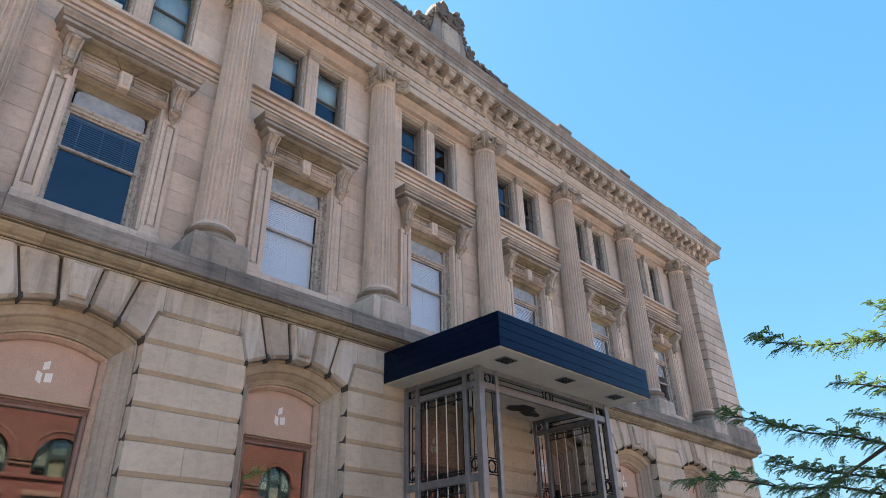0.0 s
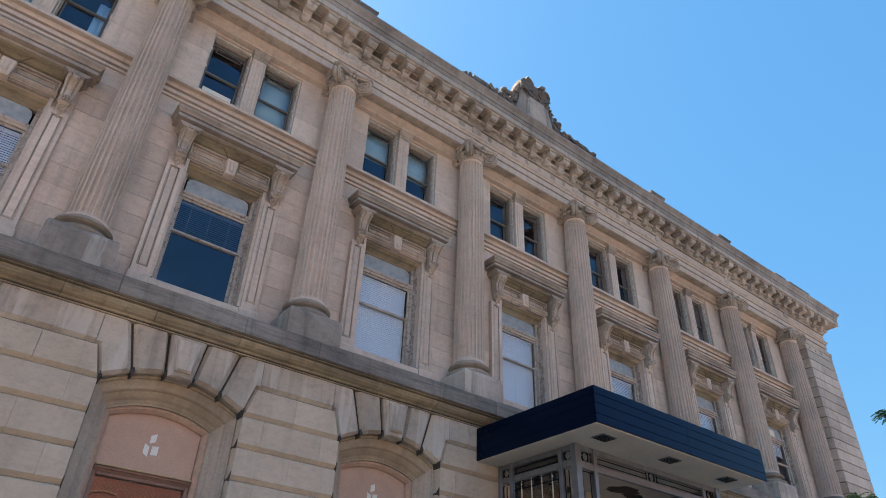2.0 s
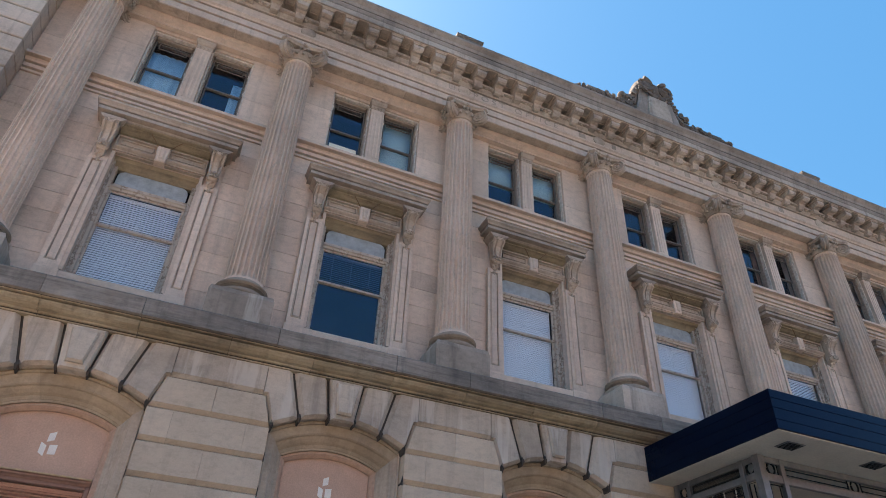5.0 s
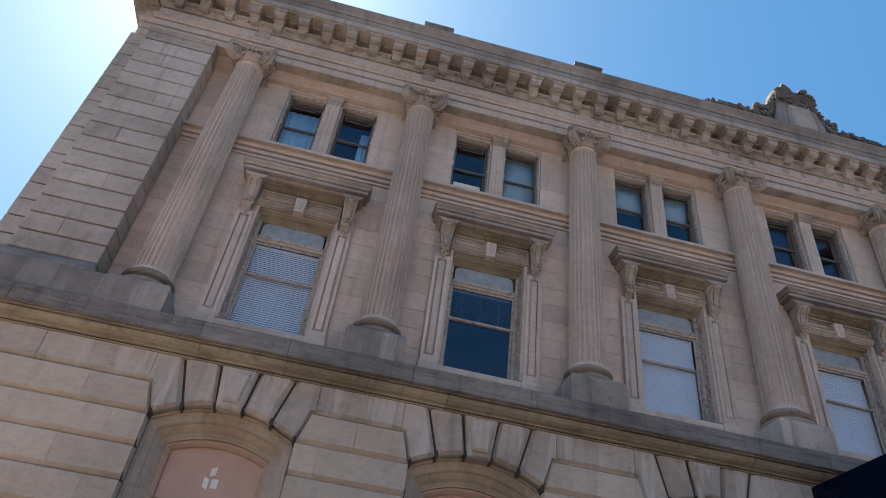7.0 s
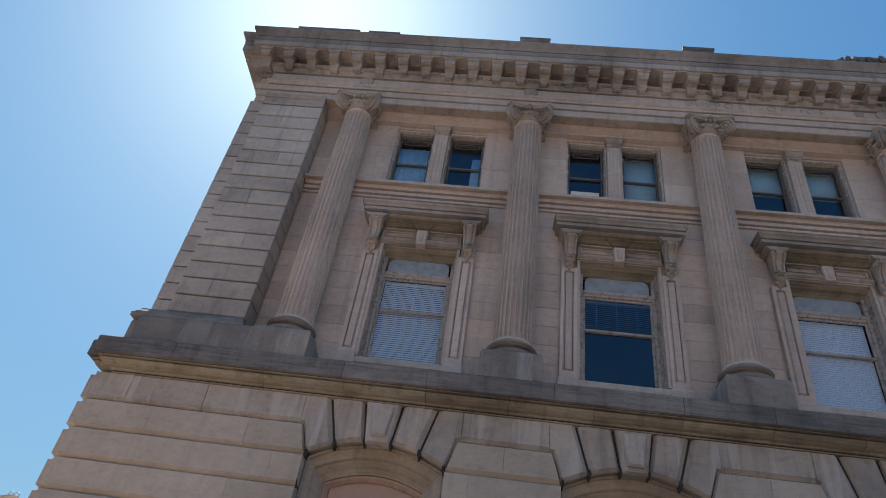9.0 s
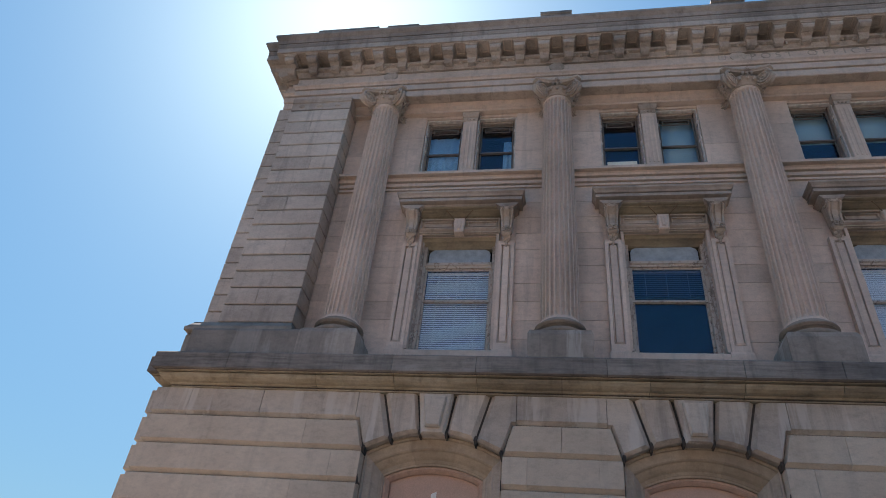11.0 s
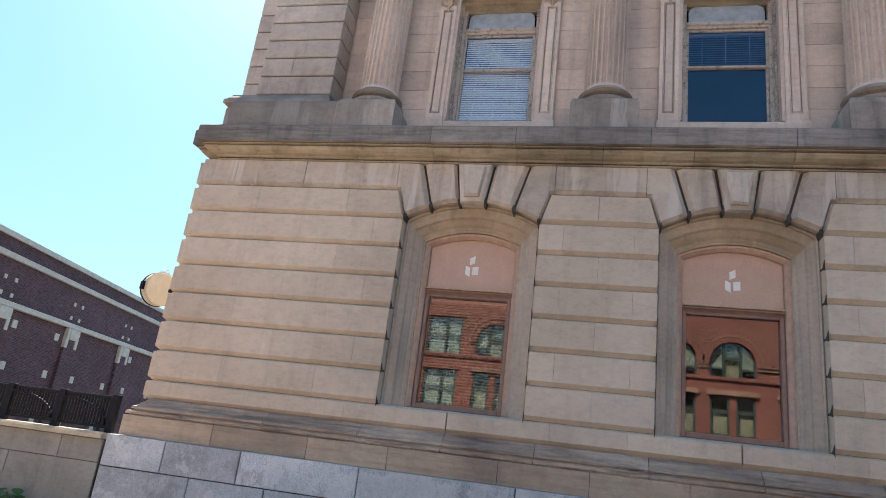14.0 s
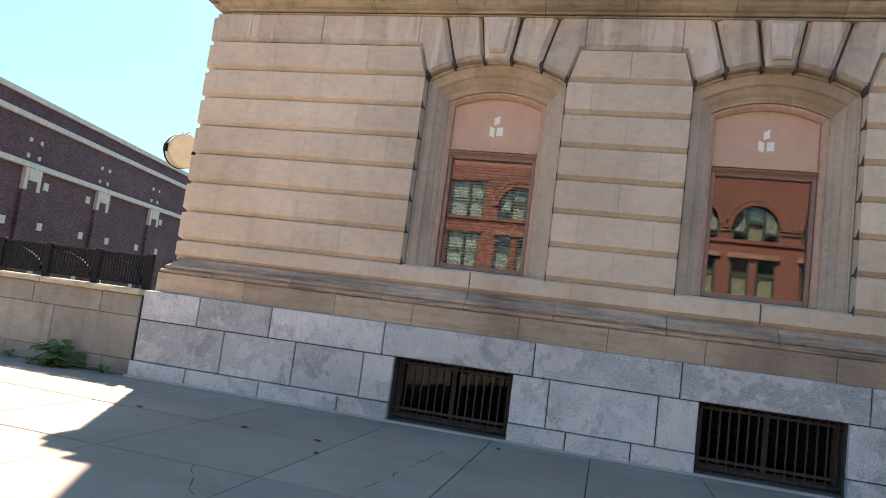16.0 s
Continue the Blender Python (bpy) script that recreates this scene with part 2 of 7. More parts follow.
GLASS = glass_material("window_glass", (0.93, 0.95, 0.98), 0.045, coat=(0.78, 0.84, 1.0))
# Low gloss and a dark tint keep the cellar panes dark.
GLASS_DULL = glass_material("dark_cellar_glass", (0.35, 0.35, 0.35), 0.015)
SMOKED = glass_material("smoked_porch_glass", (0.60, 0.585, 0.58), 0.03, wave=0.02)
GLASS_LOW = glass_material("coated_window_glass", (0.85, 0.84, 0.82), 0.135, wave=0.012)
SASH_PAINT = plain("weathered_grey_sash_paint", (0.17, 0.15, 0.13), 0.6, vary=0.4, scale=12.0)
# Darkened copy of the white slats, for the blind that hangs open and dim.
SHADED_SLAT = plain("shaded_grey_slats", (0.16, 0.17, 0.19), 0.5, vary=0.1)

# ---- mesh helpers ----
def part(name, bm, mat, parent=None, label="", kind="", smooth=False):
    """Links a bmesh as one mesh object."""
    bmesh.ops.recalc_face_normals(bm, faces=bm.faces)
    me = bpy.data.meshes.new(name)
    bm.to_mesh(me)
    bm.free()
    me.materials.append(mat)
    if smooth:
        me.shade_smooth()
        me.set_sharp_from_angle(angle=radians(38))
    ob = new(name, me)
    ob.parent = parent
    if label or kind:
        tagged(ob, label, kind=kind)
    return ob


def thing(name, at, label, category, group="", kind=""):
    ob = new(name)
    ob.location = at
    ob.empty_display_size = 0.2
    return tagged(ob, label, category, group, kind)


def box(bm, x0, x1, y0, y1, z0, z1):
    v = [bm.verts.new((x, y, z)) for x in (x0, x1) for y in (y0, y1) for z in (z0, z1)]
    for f in ((0, 1, 3, 2), (4, 6, 7, 5), (0, 4, 5, 1), (2, 3, 7, 6), (0, 2, 6, 4), (1, 5, 7, 3)):
        bm.faces.new([v[i] for i in f])
    return bm


def soft_box(bm, x0, x1, y0, y1, z0, z1, r=0.01):
    """A box whose edges are cut by r."""
    t = bmesh.new()
    box(t, x0, x1, y0, y1, z0, z1)
    bmesh.ops.bevel(t, geom=t.edges[:], offset=r, segments=1, affect="EDGES")
    add(bm, t)
    return bm


def add(bm, other, m=None):
    me = bpy.data.meshes.new("t")
    other.to_mesh(me)
    other.free()
    if m is not None:
        me.transform(m)
    bm.from_mesh(me)
    bpy.data.meshes.remove(me)
    return bm


def inset(poly, d):
    """The polygon (counter-clockwise) with each edge i moved inwards by d[i]."""
    out, k = [], len(poly)
    lines = []
    for i in range(k):
        (ax, az), (bx, bz) = poly[i], poly[(i + 1) % k]
        ln = math.hypot(bx - ax, bz - az)
        nx, nz = -(bz - az) / ln, (bx - ax) / ln
        lines.append((nx, nz, nx * ax + nz * az + d[i]))
    for i in range(k):
        a, b = lines[i - 1], lines[i]
        det = a[0] * b[1] - a[1] * b[0]
        if abs(det) < 1e-6:
            out.append((poly[i][0] + b[0] * d[i], poly[i][1] + b[1] * d[i]))
        else:
            out.append(((a[2] * b[1] - a[1] * b[2]) / det, (a[0] * b[2] - a[2] * b[0]) / det))
    return out


def stone_bm(bm, poly, yf, yb, bev, depth=None):
    """A dressed stone: outline in x and z, face at yf, back at yb, each edge chamfered by its bev."""
    k = len(poly)
    bev = bev if isinstance(bev, (list, tuple)) else [bev] * k
    depth = max(bev) if depth is None else depth
    rings = [[bm.verts.new((x, y, z)) for x, z in p] for p, y in ((poly, yb), (poly, yf + depth), (inset(poly, bev), yf))]
    for a, b in zip(rings, rings[1:]):
        for i in range(k):
            j = (i + 1) % k
            bm.faces.new((a[i], a[j], b[j], b[i]))
    bm.faces.new(rings[-1])
    bm.faces.new(rings[0][::-1])
    return bm


def stone(poly, yf, yb, bev, mat, parent, name="stone", depth=None, label=""):
    return part(name, stone_bm(bmesh.new(), poly, yf, yb, bev, depth), mat, parent, label)


def rect(x0, x1, z0, z1):
    return [(x0, z0), (x1, z0), (x1, z1), (x0, z1)]      # edges: bottom, right, top, left


def sweep(bm, profile, path, closed=False):
    """Carries a profile of (outward, z) along a plan path, with mitred corners; the outside lies to the right of the way."""
    rings = []
    k = len(path)
    for i, (x, y) in enumerate(path):
        def normal(a, b):
            dx, dy = b[0] - a[0], b[1] - a[1]
            ln = math.hypot(dx, dy)
            return Vector((dy / ln, -dx / ln))
        n1 = normal(path[i - 1], path[i]) if i else normal(path[0], path[1])
        n2 = normal(path[i], path[i + 1]) if i < k - 1 else n1
        m = (n1 + n2) / (1 + n1.dot(n2))
        rings.append([bm.verts.new((x + m.x * d, y + m.y * d, z)) for d, z in profile])
    for a, b in zip(rings, rings[1:]):
        for i in range(len(profile) - 1):
            bm.faces.new((a[i], b[i], b[i + 1], a[i + 1]))
        if closed:
            bm.faces.new((a[-1], b[-1], b[0], a[0]))
    if closed:
        bm.faces.new(rings[0])
        bm.faces.new(rings[-1][::-1])
    return bm


def lathe(bm, profile, cx, cy, seg=28, a0=0.0, a1=360.0):
    """Turns a profile of (radius, z)."""
    full = abs(a1 - a0) >= 360
    cnt = seg if full else seg + 1
    rings = [[bm.verts.new((cx + r * math.cos(radians(a0 + (a1 - a0) * i / seg)), cy + r * math.sin(radians(a0 + (a1 - a0) * i / seg)), z)) for i in range(cnt)] for r, z in profile]
    for a, b in zip(rings, rings[1:]):
        for i in range(seg):
            j = (i + 1) % cnt
            bm.faces.new((a[i], a[j], b[j], b[i]))
    bm.faces.new(rings[0][::-1])
    bm.faces.new(rings[-1])
    return bm


def tube(bm, pts, r, seg=6):
    """A bar of radius r through the points; r may be a list."""
    pts = [Vector(p) for p in pts]
    rs = r if isinstance(r, (list, tuple)) else [r] * len(pts)
    rings = []
    for i, p in enumerate(pts):
        d = (pts[min(i + 1, len(pts) - 1)] - pts[max(i - 1, 0)]).normalized()
        u = d.orthogonal().normalized() if abs(d.z) > 0.95 else d.cross(Vector((0, 0, 1))).normalized()
        w = d.cross(u)
        rings.append([bm.verts.new(p + (u * math.cos(2 * math.pi * k / seg) + w * math.sin(2 * math.pi * k / seg)) * rs[i]) for k in range(seg)])
    for a, b in zip(rings, rings[1:]):
        for k in range(seg):
            bm.faces.new((a[k], a[(k + 1) % seg], b[(k + 1) % seg], b[k]))
    bm.faces.new(rings[0][::-1])
    bm.faces.new(rings[-1])
    return bm


def profile_block(bm, prof_yz, x0, x1):
    """A solid of constant section: (y, z) outline carried from x0 to x1."""
    a = [bm.verts.new((x0, y, z)) for y, z in prof_yz]
    b = [bm.verts.new((x1, y, z)) for y, z in prof_yz]
    k = len(a)
    for i in range(k):
        bm.faces.new((a[i], a[(i + 1) % k], b[(i + 1) % k], b[i]))
    bm.faces.new(a[::-1])
    bm.faces.new(b)
    return bm


def flared_block(bm, rows):
    """Stacked rectangles (x0, x1, y0, z): a moulding that returns round its ends; y1 is the common back."""
    rings = [[bm.verts.new(c) for c in ((x0, y1, z), (x0, y0, z), (x1, y0, z), (x1, y1, z))] for x0, x1, y0, y1, z in rows]
    for a, b in zip(rings, rings[1:]):
        for i in range(4):
            bm.faces.new((a[i], a[(i + 1) % 4], b[(i + 1) % 4], b[i]))
    bm.faces.new(rings[0][::-1])
    bm.faces.new(rings[-1])
    return bm

# ---- the building: main dimensions ----
BAY, BAYS, HALF = 4.2, 7, 17.5          # bay width, number of bays, half length of the reference rectangle
CENTRES = [(i - 3) * BAY for i in range(BAYS)]
COLUMNS = [(i - 3.5) * BAY for i in range(BAYS + 1)]
DEEP = 16.0                              # depth of the block
G = -0.25                                # face of the ground storey
W = 0.35                                 # face of the upper storeys
PLAN = [(-HALF, DEEP), (-HALF, 0.0), (HALF, 0.0), (HALF, DEEP)]
CORNICE_PLAN = [(-17.36, DEEP), (-17.36, 0.2), (-17.0, 0.2), (-17.0, 0.0), (17.62, 0.0), (17.62, DEEP)]   # the cornice steps back at the corner
COURSES = [2.43 + 0.525 * i for i in range(8)]   # 2.43 ... 6.105
TOP_G = 6.60
OPEN = 1.16                              # half width of the arched openings
SPRING, CROWN = 5.60, 5.93
rng = random.Random(5)


def arc_z(x, half=OPEN, spring=SPRING, rise=CROWN - SPRING):
    r = (half ** 2 + rise ** 2) / (2 * rise)
    return spring + rise - r + math.sqrt(max(r * r - x * x, 0))


# ---- ground, street, pavement base ----
bm = bmesh.new()
box(bm, -600, 600, -600, 600, -0.4, -0.16)
ground = part("ground", bm, plain("far_ground_asphalt", (0.06, 0.06, 0.06), 0.9, vary=0.3, scale=0.6), None)
tagged(ground, "flat grey asphalt street and far ground", "ground", kind="structure")

# ---- shell: inner walls, floors, roof ----
bm = bmesh.new()
# ground storey backing with rectangular holes; the arches are closed by the voussoirs in front
zs0, zs1 = 1.2, TOP_G + 0.1
last = -HALF + 0.1
for c in CENTRES:
    box(bm, last, c - OPEN - 0.03, G + 0.085, 0.5, zs0, zs1)
    box(bm, c - OPEN - 0.03, c + OPEN + 0.03, G + 0.085, 0.5, zs0, 2.355)
    last = c + OPEN + 0.03
box(bm, last, HALF - 0.1, G + 0.085, 0.5, zs0, zs1)
for c in CENTRES:                        # heads over the arches
    k = 14
    for i in range(k):
        xa, xb = -OPEN + 2 * OPEN * i / k, -OPEN + 2 * OPEN * (i + 1) / k
        profile = [(c + xa, arc_z(xa) + 0.03), (c + xb, arc_z(xb) + 0.03), (c + xb, zs1), (c + xa, zs1)]
        stone_bm(bm, profile, G + 0.085, 0.5, 0.0, 0.0)
wall_low = part("wall_front_low", bm, MORTAR)
tagged(wall_low, "rusticated limestone ground storey wall with arched windows", "wall", kind="structure")

WIN_H, WIN_Z0, WIN_Z1 = 0.80, 7.74, 10.53
ATT_H, ATT_Z0, ATT_Z1 = 1.12, 12.36, 14.30
bm = bmesh.new()
last = -HALF + 0.2
for c in CENTRES:
    box(bm, last, c - ATT_H - 0.004, W + 0.012, 0.85, 7.0, 15.0)
    for s in (-1, 1):
        xs = sorted((c + s * (WIN_H + 0.004), c + s * (ATT_H + 0.004)))
        box(bm, xs[0], xs[1], W + 0.012, 0.85, 7.0, 12.36)
    box(bm, c - WIN_H - 0.004, c + WIN_H + 0.004, W + 0.012, 0.85, 7.0, WIN_Z0)
    box(bm, c - WIN_H - 0.004, c + WIN_H + 0.004, W + 0.012, 0.85, WIN_Z1, ATT_Z0)
    box(bm, c - ATT_H - 0.004, c + ATT_H + 0.004, W + 0.012, 0.85, ATT_Z1, 15.0)
    last = c + ATT_H + 0.004
box(bm, last, HALF - 0.2, W + 0.012, 0.85, 7.0, 15.0)
wall_up = part("wall_front_high", bm, LIME_UP)
tagged(wall_up, "smooth limestone wall of the upper storeys behind the columns", "wall", kind="structure")

bm = bmesh.new()
for s in (-1, 1):
    box(bm, *sorted((s * (HALF - 0.1), s * (HALF - 0.6))), 0.86, DEEP, 0.0, 16.4)
box(bm, -HALF + 0.1, HALF - 0.1, DEEP - 0.4, DEEP, 0.0, 16.4)
shell = part("wall_sides_and_back", bm, LIME_UP)
tagged(shell, "plain limestone side and rear walls of the block", "wall", kind="structure")
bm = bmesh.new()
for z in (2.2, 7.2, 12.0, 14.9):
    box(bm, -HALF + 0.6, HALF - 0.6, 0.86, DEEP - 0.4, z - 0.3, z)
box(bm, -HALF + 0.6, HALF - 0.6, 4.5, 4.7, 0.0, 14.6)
tagged(part("inner_floors", bm, ROOM), "inner floors and partition, dark to stand for unlit rooms", "floor", kind="structure")
bm = bmesh.new()
box(bm, -17.2, HALF + 0.1, 0.2, DEEP, 16.36, 16.60)
tagged(part("roof", bm, LIME_DARK), "flat stone roof behind the cornice", "roof", kind="structure")

# ---- swept mouldings that go round the block ----
def moulding(name, profile, mat, label, smooth=False):
    bm = sweep(bmesh.new(), profile, CORNICE_PLAN, True)
    return tagged(part(name, bm, mat, smooth=smooth), label, "moulding", kind="structure")


moulding("trim_entablature", [(-0.34, 14.36), (-0.22, 14.38), (-0.22, 14.44), (-0.14, 14.50), (-0.10, 14.60), (0.17, 14.60), (0.17, 14.785), (0.17, 14.787), (0.09, 14.789), (0.09, 14.818), (0.20, 14.82), (0.20, 14.995), (0.20, 14.997), (0.11, 14.999), (0.11, 15.027), (0.225, 15.029), (0.235, 15.07), (0.275, 15.11), (0.275, 15.165), (0.20, 15.19), (0.20, 15.45), (0.08, 15.452), (0.08, 15.482), (-0.34, 15.482)], LIME_UP, "limestone entablature with architrave and frieze")
# Darker than the frieze: the shade under the cornice is in the colour.
moulding("trim_cornice_bed", [(-0.34, 15.484), (0.235, 15.485), (0.235, 15.52), (0.26, 15.56), (0.28, 15.60), (0.28, 15.635), (0.36, 15.64), (0.36, 15.715), (0.15, 15.73), (0.15, 15.93), (0.755, 15.93), (0.755, 16.08), (-0.34, 16.08)], BRACKET, "weathered bed mouldings of the cornice, darkened for shade")
moulding("trim_cornice_crown", [(-0.34, 16.081), (0.757, 16.081), (0.765, 16.09), (0.765, 16.10), (0.62, 16.102), (0.62, 16.13), (0.752, 16.132), (0.763, 16.18), (0.772, 16.20), (0.772, 16.235), (0.63, 16.237), (0.63, 16.265), (0.777, 16.267), (0.80, 16.36), (0.875, 16.46), (0.875, 16.53), (0.3, 16.66), (-0.34, 16.65)], SOOT, "dark weathered crown moulding of the cornice")

# ---- granite base: blocks, basement openings with bars ----
BAS_L, BAS_R, BAS_T = -0.91, 0.91, 0.985
BASE_C = [c + (0.17 if i else -0.02) for i, c in enumerate(CENTRES)]
bm = bmesh.new()
last = -HALF - 0.1
for c in BASE_C:
    box(bm, last, c + BAS_L, -0.55, 0.45, 0.0, 1.46)
    box(bm, c + BAS_L, c + BAS_R, -0.55, 0.45, BAS_T + 0.02, 1.46)
    box(bm, c + BAS_L, c + BAS_R, -0.60, 0.45, -0.02, 0.045)
    last = c + BAS_R
box(bm, last, HALF + 0.1, -0.55, 0.45, 0.0, 1.46)
wall_base = part("wall_base", bm, MORTAR)
tagged(wall_base, "blue-grey granite base course with barred basement openings", "wall", kind="structure")


def granite_row(z0, z1, yf, joints, b=0.012):
    for x0, x1 in zip(joints, joints[1:]):
        stone(rect(x0 + 0.008, x1 - 0.008, z0 + 0.009, z1 - 0.005), yf, -0.30, [b, b, 0.003, b], GRANITE, wall_base, "granite_block")


E0 = -HALF - 0.62
for row, (z0, z1, yf) in enumerate(((0.0, 0.275, -0.66), (0.275, 0.97, -0.62), (0.97, 1.47, -0.62))):
    if row == 2:                          # lintel course, long stones
        joints = [E0, -17.02, -15.69, -13.75, -11.43, -9.40, -7.08]
        for c in CENTRES[2:]:
            joints += [c - 1.05, c + 1.30]
        granite_row(z0, z1, yf, joints + [15.3, 16.9, HALF + 0.62])
    else:
        edge = E0 - (0.04 if row == 0 else 0)
        for i in range(BAYS + 1):
            x0 = edge if i == 0 else BASE_C[i - 1] + BAS_R
            x1 = -edge if i == BAYS else BASE_C[i] + BAS_L
            if i == 0:
                cut = [x0, -16.48, -15.19, -14.03, x1] if row else [x0, -17.06, -15.71, -14.35, x1]
            elif i == BAYS:
                cut = [x0 + (x1 - x0) * j / 4 for j in range(5)]
            else:
                cut = [x0, x0 + 0.54, x1 - 0.53, x1] if row else [x0, x0 + 0.84, x1 - 0.84, x1]
            granite_row(z0, z1, yf, cut)


def basement_window():
    w = thing("basement_window", (0, 0, 0), "dark barred basement window low in the granite base", "window", "basement windows")
    bm = bmesh.new()
    for x0, x1 in ((BAS_L, BAS_L + 0.08), (BAS_R - 0.08, BAS_R), (-0.022, 0.022)):
        soft_box(bm, x0, x1, -0.28, -0.18, 0.05, 0.99, 0.008)
    soft_box(bm, BAS_L, BAS_R, -0.29, -0.17, 0.045, 0.13, 0.008)
    soft_box(bm, BAS_L, BAS_R, -0.29, -0.17, 0.93, 1.0, 0.008)
    part("frame", bm, RUST, w, "brown painted wooden frame")
    for s in (-1, 1):
        part("pane", box(bmesh.new(), *sorted((s * 0.022, s * 0.82)), -0.225, -0.22, 0.13, 0.93), GLASS_DULL, w)
    for z in (0.10, 0.21, 0.90):
        part("rail", box(bmesh.new(), BAS_L, BAS_R, -0.437, -0.417, z - 0.02, z + 0.02), BAR_IRON, w, "black iron rail")
    k = 15
    for i in range(k):
        x = BAS_L + (BAS_R - BAS_L) * (i + 0.5) / k
        bm = tube(bmesh.new(), [(x, -0.427, 0.05), (x, -0.427, 0.93)], 0.013, 6)
        lathe(bm, [(0.012, 0.915), (0.026, 0.925), (0.016, 0.935), (0.034, 0.95), (0.022, 0.972), (0.004, 0.998)], x, -0.427, 6)
        lathe(bm, [(0.012, 0.52), (0.022, 0.535), (0.012, 0.55)], x, -0.427, 6)
        part("bar", bm, BAR_IRON, w)
    # A dark sheet in place of the cellar's shade.
    part("backing", box(bmesh.new(), BAS_L, BAS_R, 0.35, 0.4, 0.0, 1.1), ROOM, w, "dark sheet standing in for the unlit cellar")
    return w


first = basement_window()
first.location = (BASE_C[0], 0, 0)
for c in BASE_C[1:]:
    copy_thing(first, pose(c, 0, 0))

# ---- ground storey: rusticated courses ----
RB = 0.075                                # chamfer of the rusticated joints
EG = -HALF - 0.54
jrng = random.Random(12)                 # some joints are tight, some open


def corner_stone(x, z0, z1, side, low=0.065):
    """A corner stone with a cut arris, its sunk joints running round both faces; x is its joint on the front."""
    prof = [(-0.28, z0 + 0.002), (-RB, z0 + 0.002), (0.0, z0 + low), (0.0, z1 - 0.035), (-RB, z1 - 0.002), (-0.28, z1 - 0.002)]
    path = [(EG, 3.0), (EG, G + 0.16), (EG + 0.19, G + 0.16), (EG + 0.19, G), (x, G)]
    if side > 0:
        path = [(-px, py) for px, py in path[:4]][::-1]
        path = [(x, G)] + path
    part("rusticated_stone", sweep(bmesh.new(), prof, path, True), LIME_RUN if z0 > 6.0 else LIME, wall_low)


def course(x0, x1, z0, z1, cuts, left_open, right_open, corner=0):
    """One course from x0 to x1, cut at the given places; ends at an opening or a corner are chamfered."""
    xs = [x0] + [c for c in cuts if x0 + 0.3 < c < x1 - 0.3] + [x1]
    for i, (a, b) in enumerate(zip(xs, xs[1:])):
        p, q = a + (0.0 if i == 0 else jrng.choice((0.0003, 0.0006, 0.0014))), b - (0.0 if i == len(xs) - 2 else jrng.choice((0.0003, 0.0006, 0.0014)))
        bottom, top = z0 + 0.002, z1 - 0.002
        if i == 0 and corner == -1:
            corner_stone(q, z0, z1, -1)
        elif i == len(xs) - 2 and corner == 1:
            corner_stone(p, z0, z1, 1)
        else:
            le = 0.012 if (i == 0 and left_open) else 0.001
            re = 0.012 if (i == len(xs) - 2 and right_open) else 0.001
            stone(rect(p, q, bottom, top), G, G + 0.30, [0.065, re, 0.03, le], LIME, wall_low, "rusticated_stone", depth=RB)


for k, (z0, z1) in enumerate(zip([2.10] + COURSES[:-2], COURSES[:-1])):
    for i in range(BAYS + 1):
        x0 = EG if i == 0 else CENTRES[i - 1] + OPEN
        x1 = -EG if i == BAYS else CENTRES[i] - OPEN
        if k == 0:
            x0, x1 = (x0 if i == 0 else x0 - OPEN), (x1 if i == BAYS else x1 + OPEN)
        if i == 0:
            cuts = [-16.58, -14.87] if k % 2 else [-15.76, -14.28]
        elif i == BAYS:
            cuts = [x0 + d for d in ((1.35, 2.75), (2.0, 3.2))[k % 2]]
        else:
            m = (x0 + x1) / 2
            cuts = [m + 0.03] if k % 2 else [m - 0.54, m + 0.57]
        course(x0, x1, z0, z1, cuts, i > 0, i < BAYS, -1 if i == 0 else 1 if i == BAYS else 0)
# course with the ends cut to the skewbacks, then the flat course that the voussoirs run into
shade_plate = None
for c in CENTRES:                         # dark plates at the reveals paint the shade in the sunk joints' ends
    for z in COURSES[:7]:
        for s in (-1, 1):
            if shade_plate is None:
                shade_plate = profile_block(bmesh.new(), [(-0.004, 0.115), (0.10, 0.02), (0.19, 0.018), (0.19, -0.012), (0.10, -0.015), (-0.004, -0.05)], -0.006, 0.002)
                shade_plate = part("open_joint", shade_plate, MORTAR, wall_low)
                ob = shade_plate
            else:
                ob = new("open_joint", shade_plate.data)
                ob.parent = wall_low
            ob.location = (c + s * (OPEN - 0.001), G, z)
            if s < 0:
                ob.rotation_euler = (0, 0, 0)
ZK0, ZK1 = COURSES[6], COURSES[7]
SKEW, LIM = 1.31, 1.37                # top of the skewback, edge of the outer voussoir
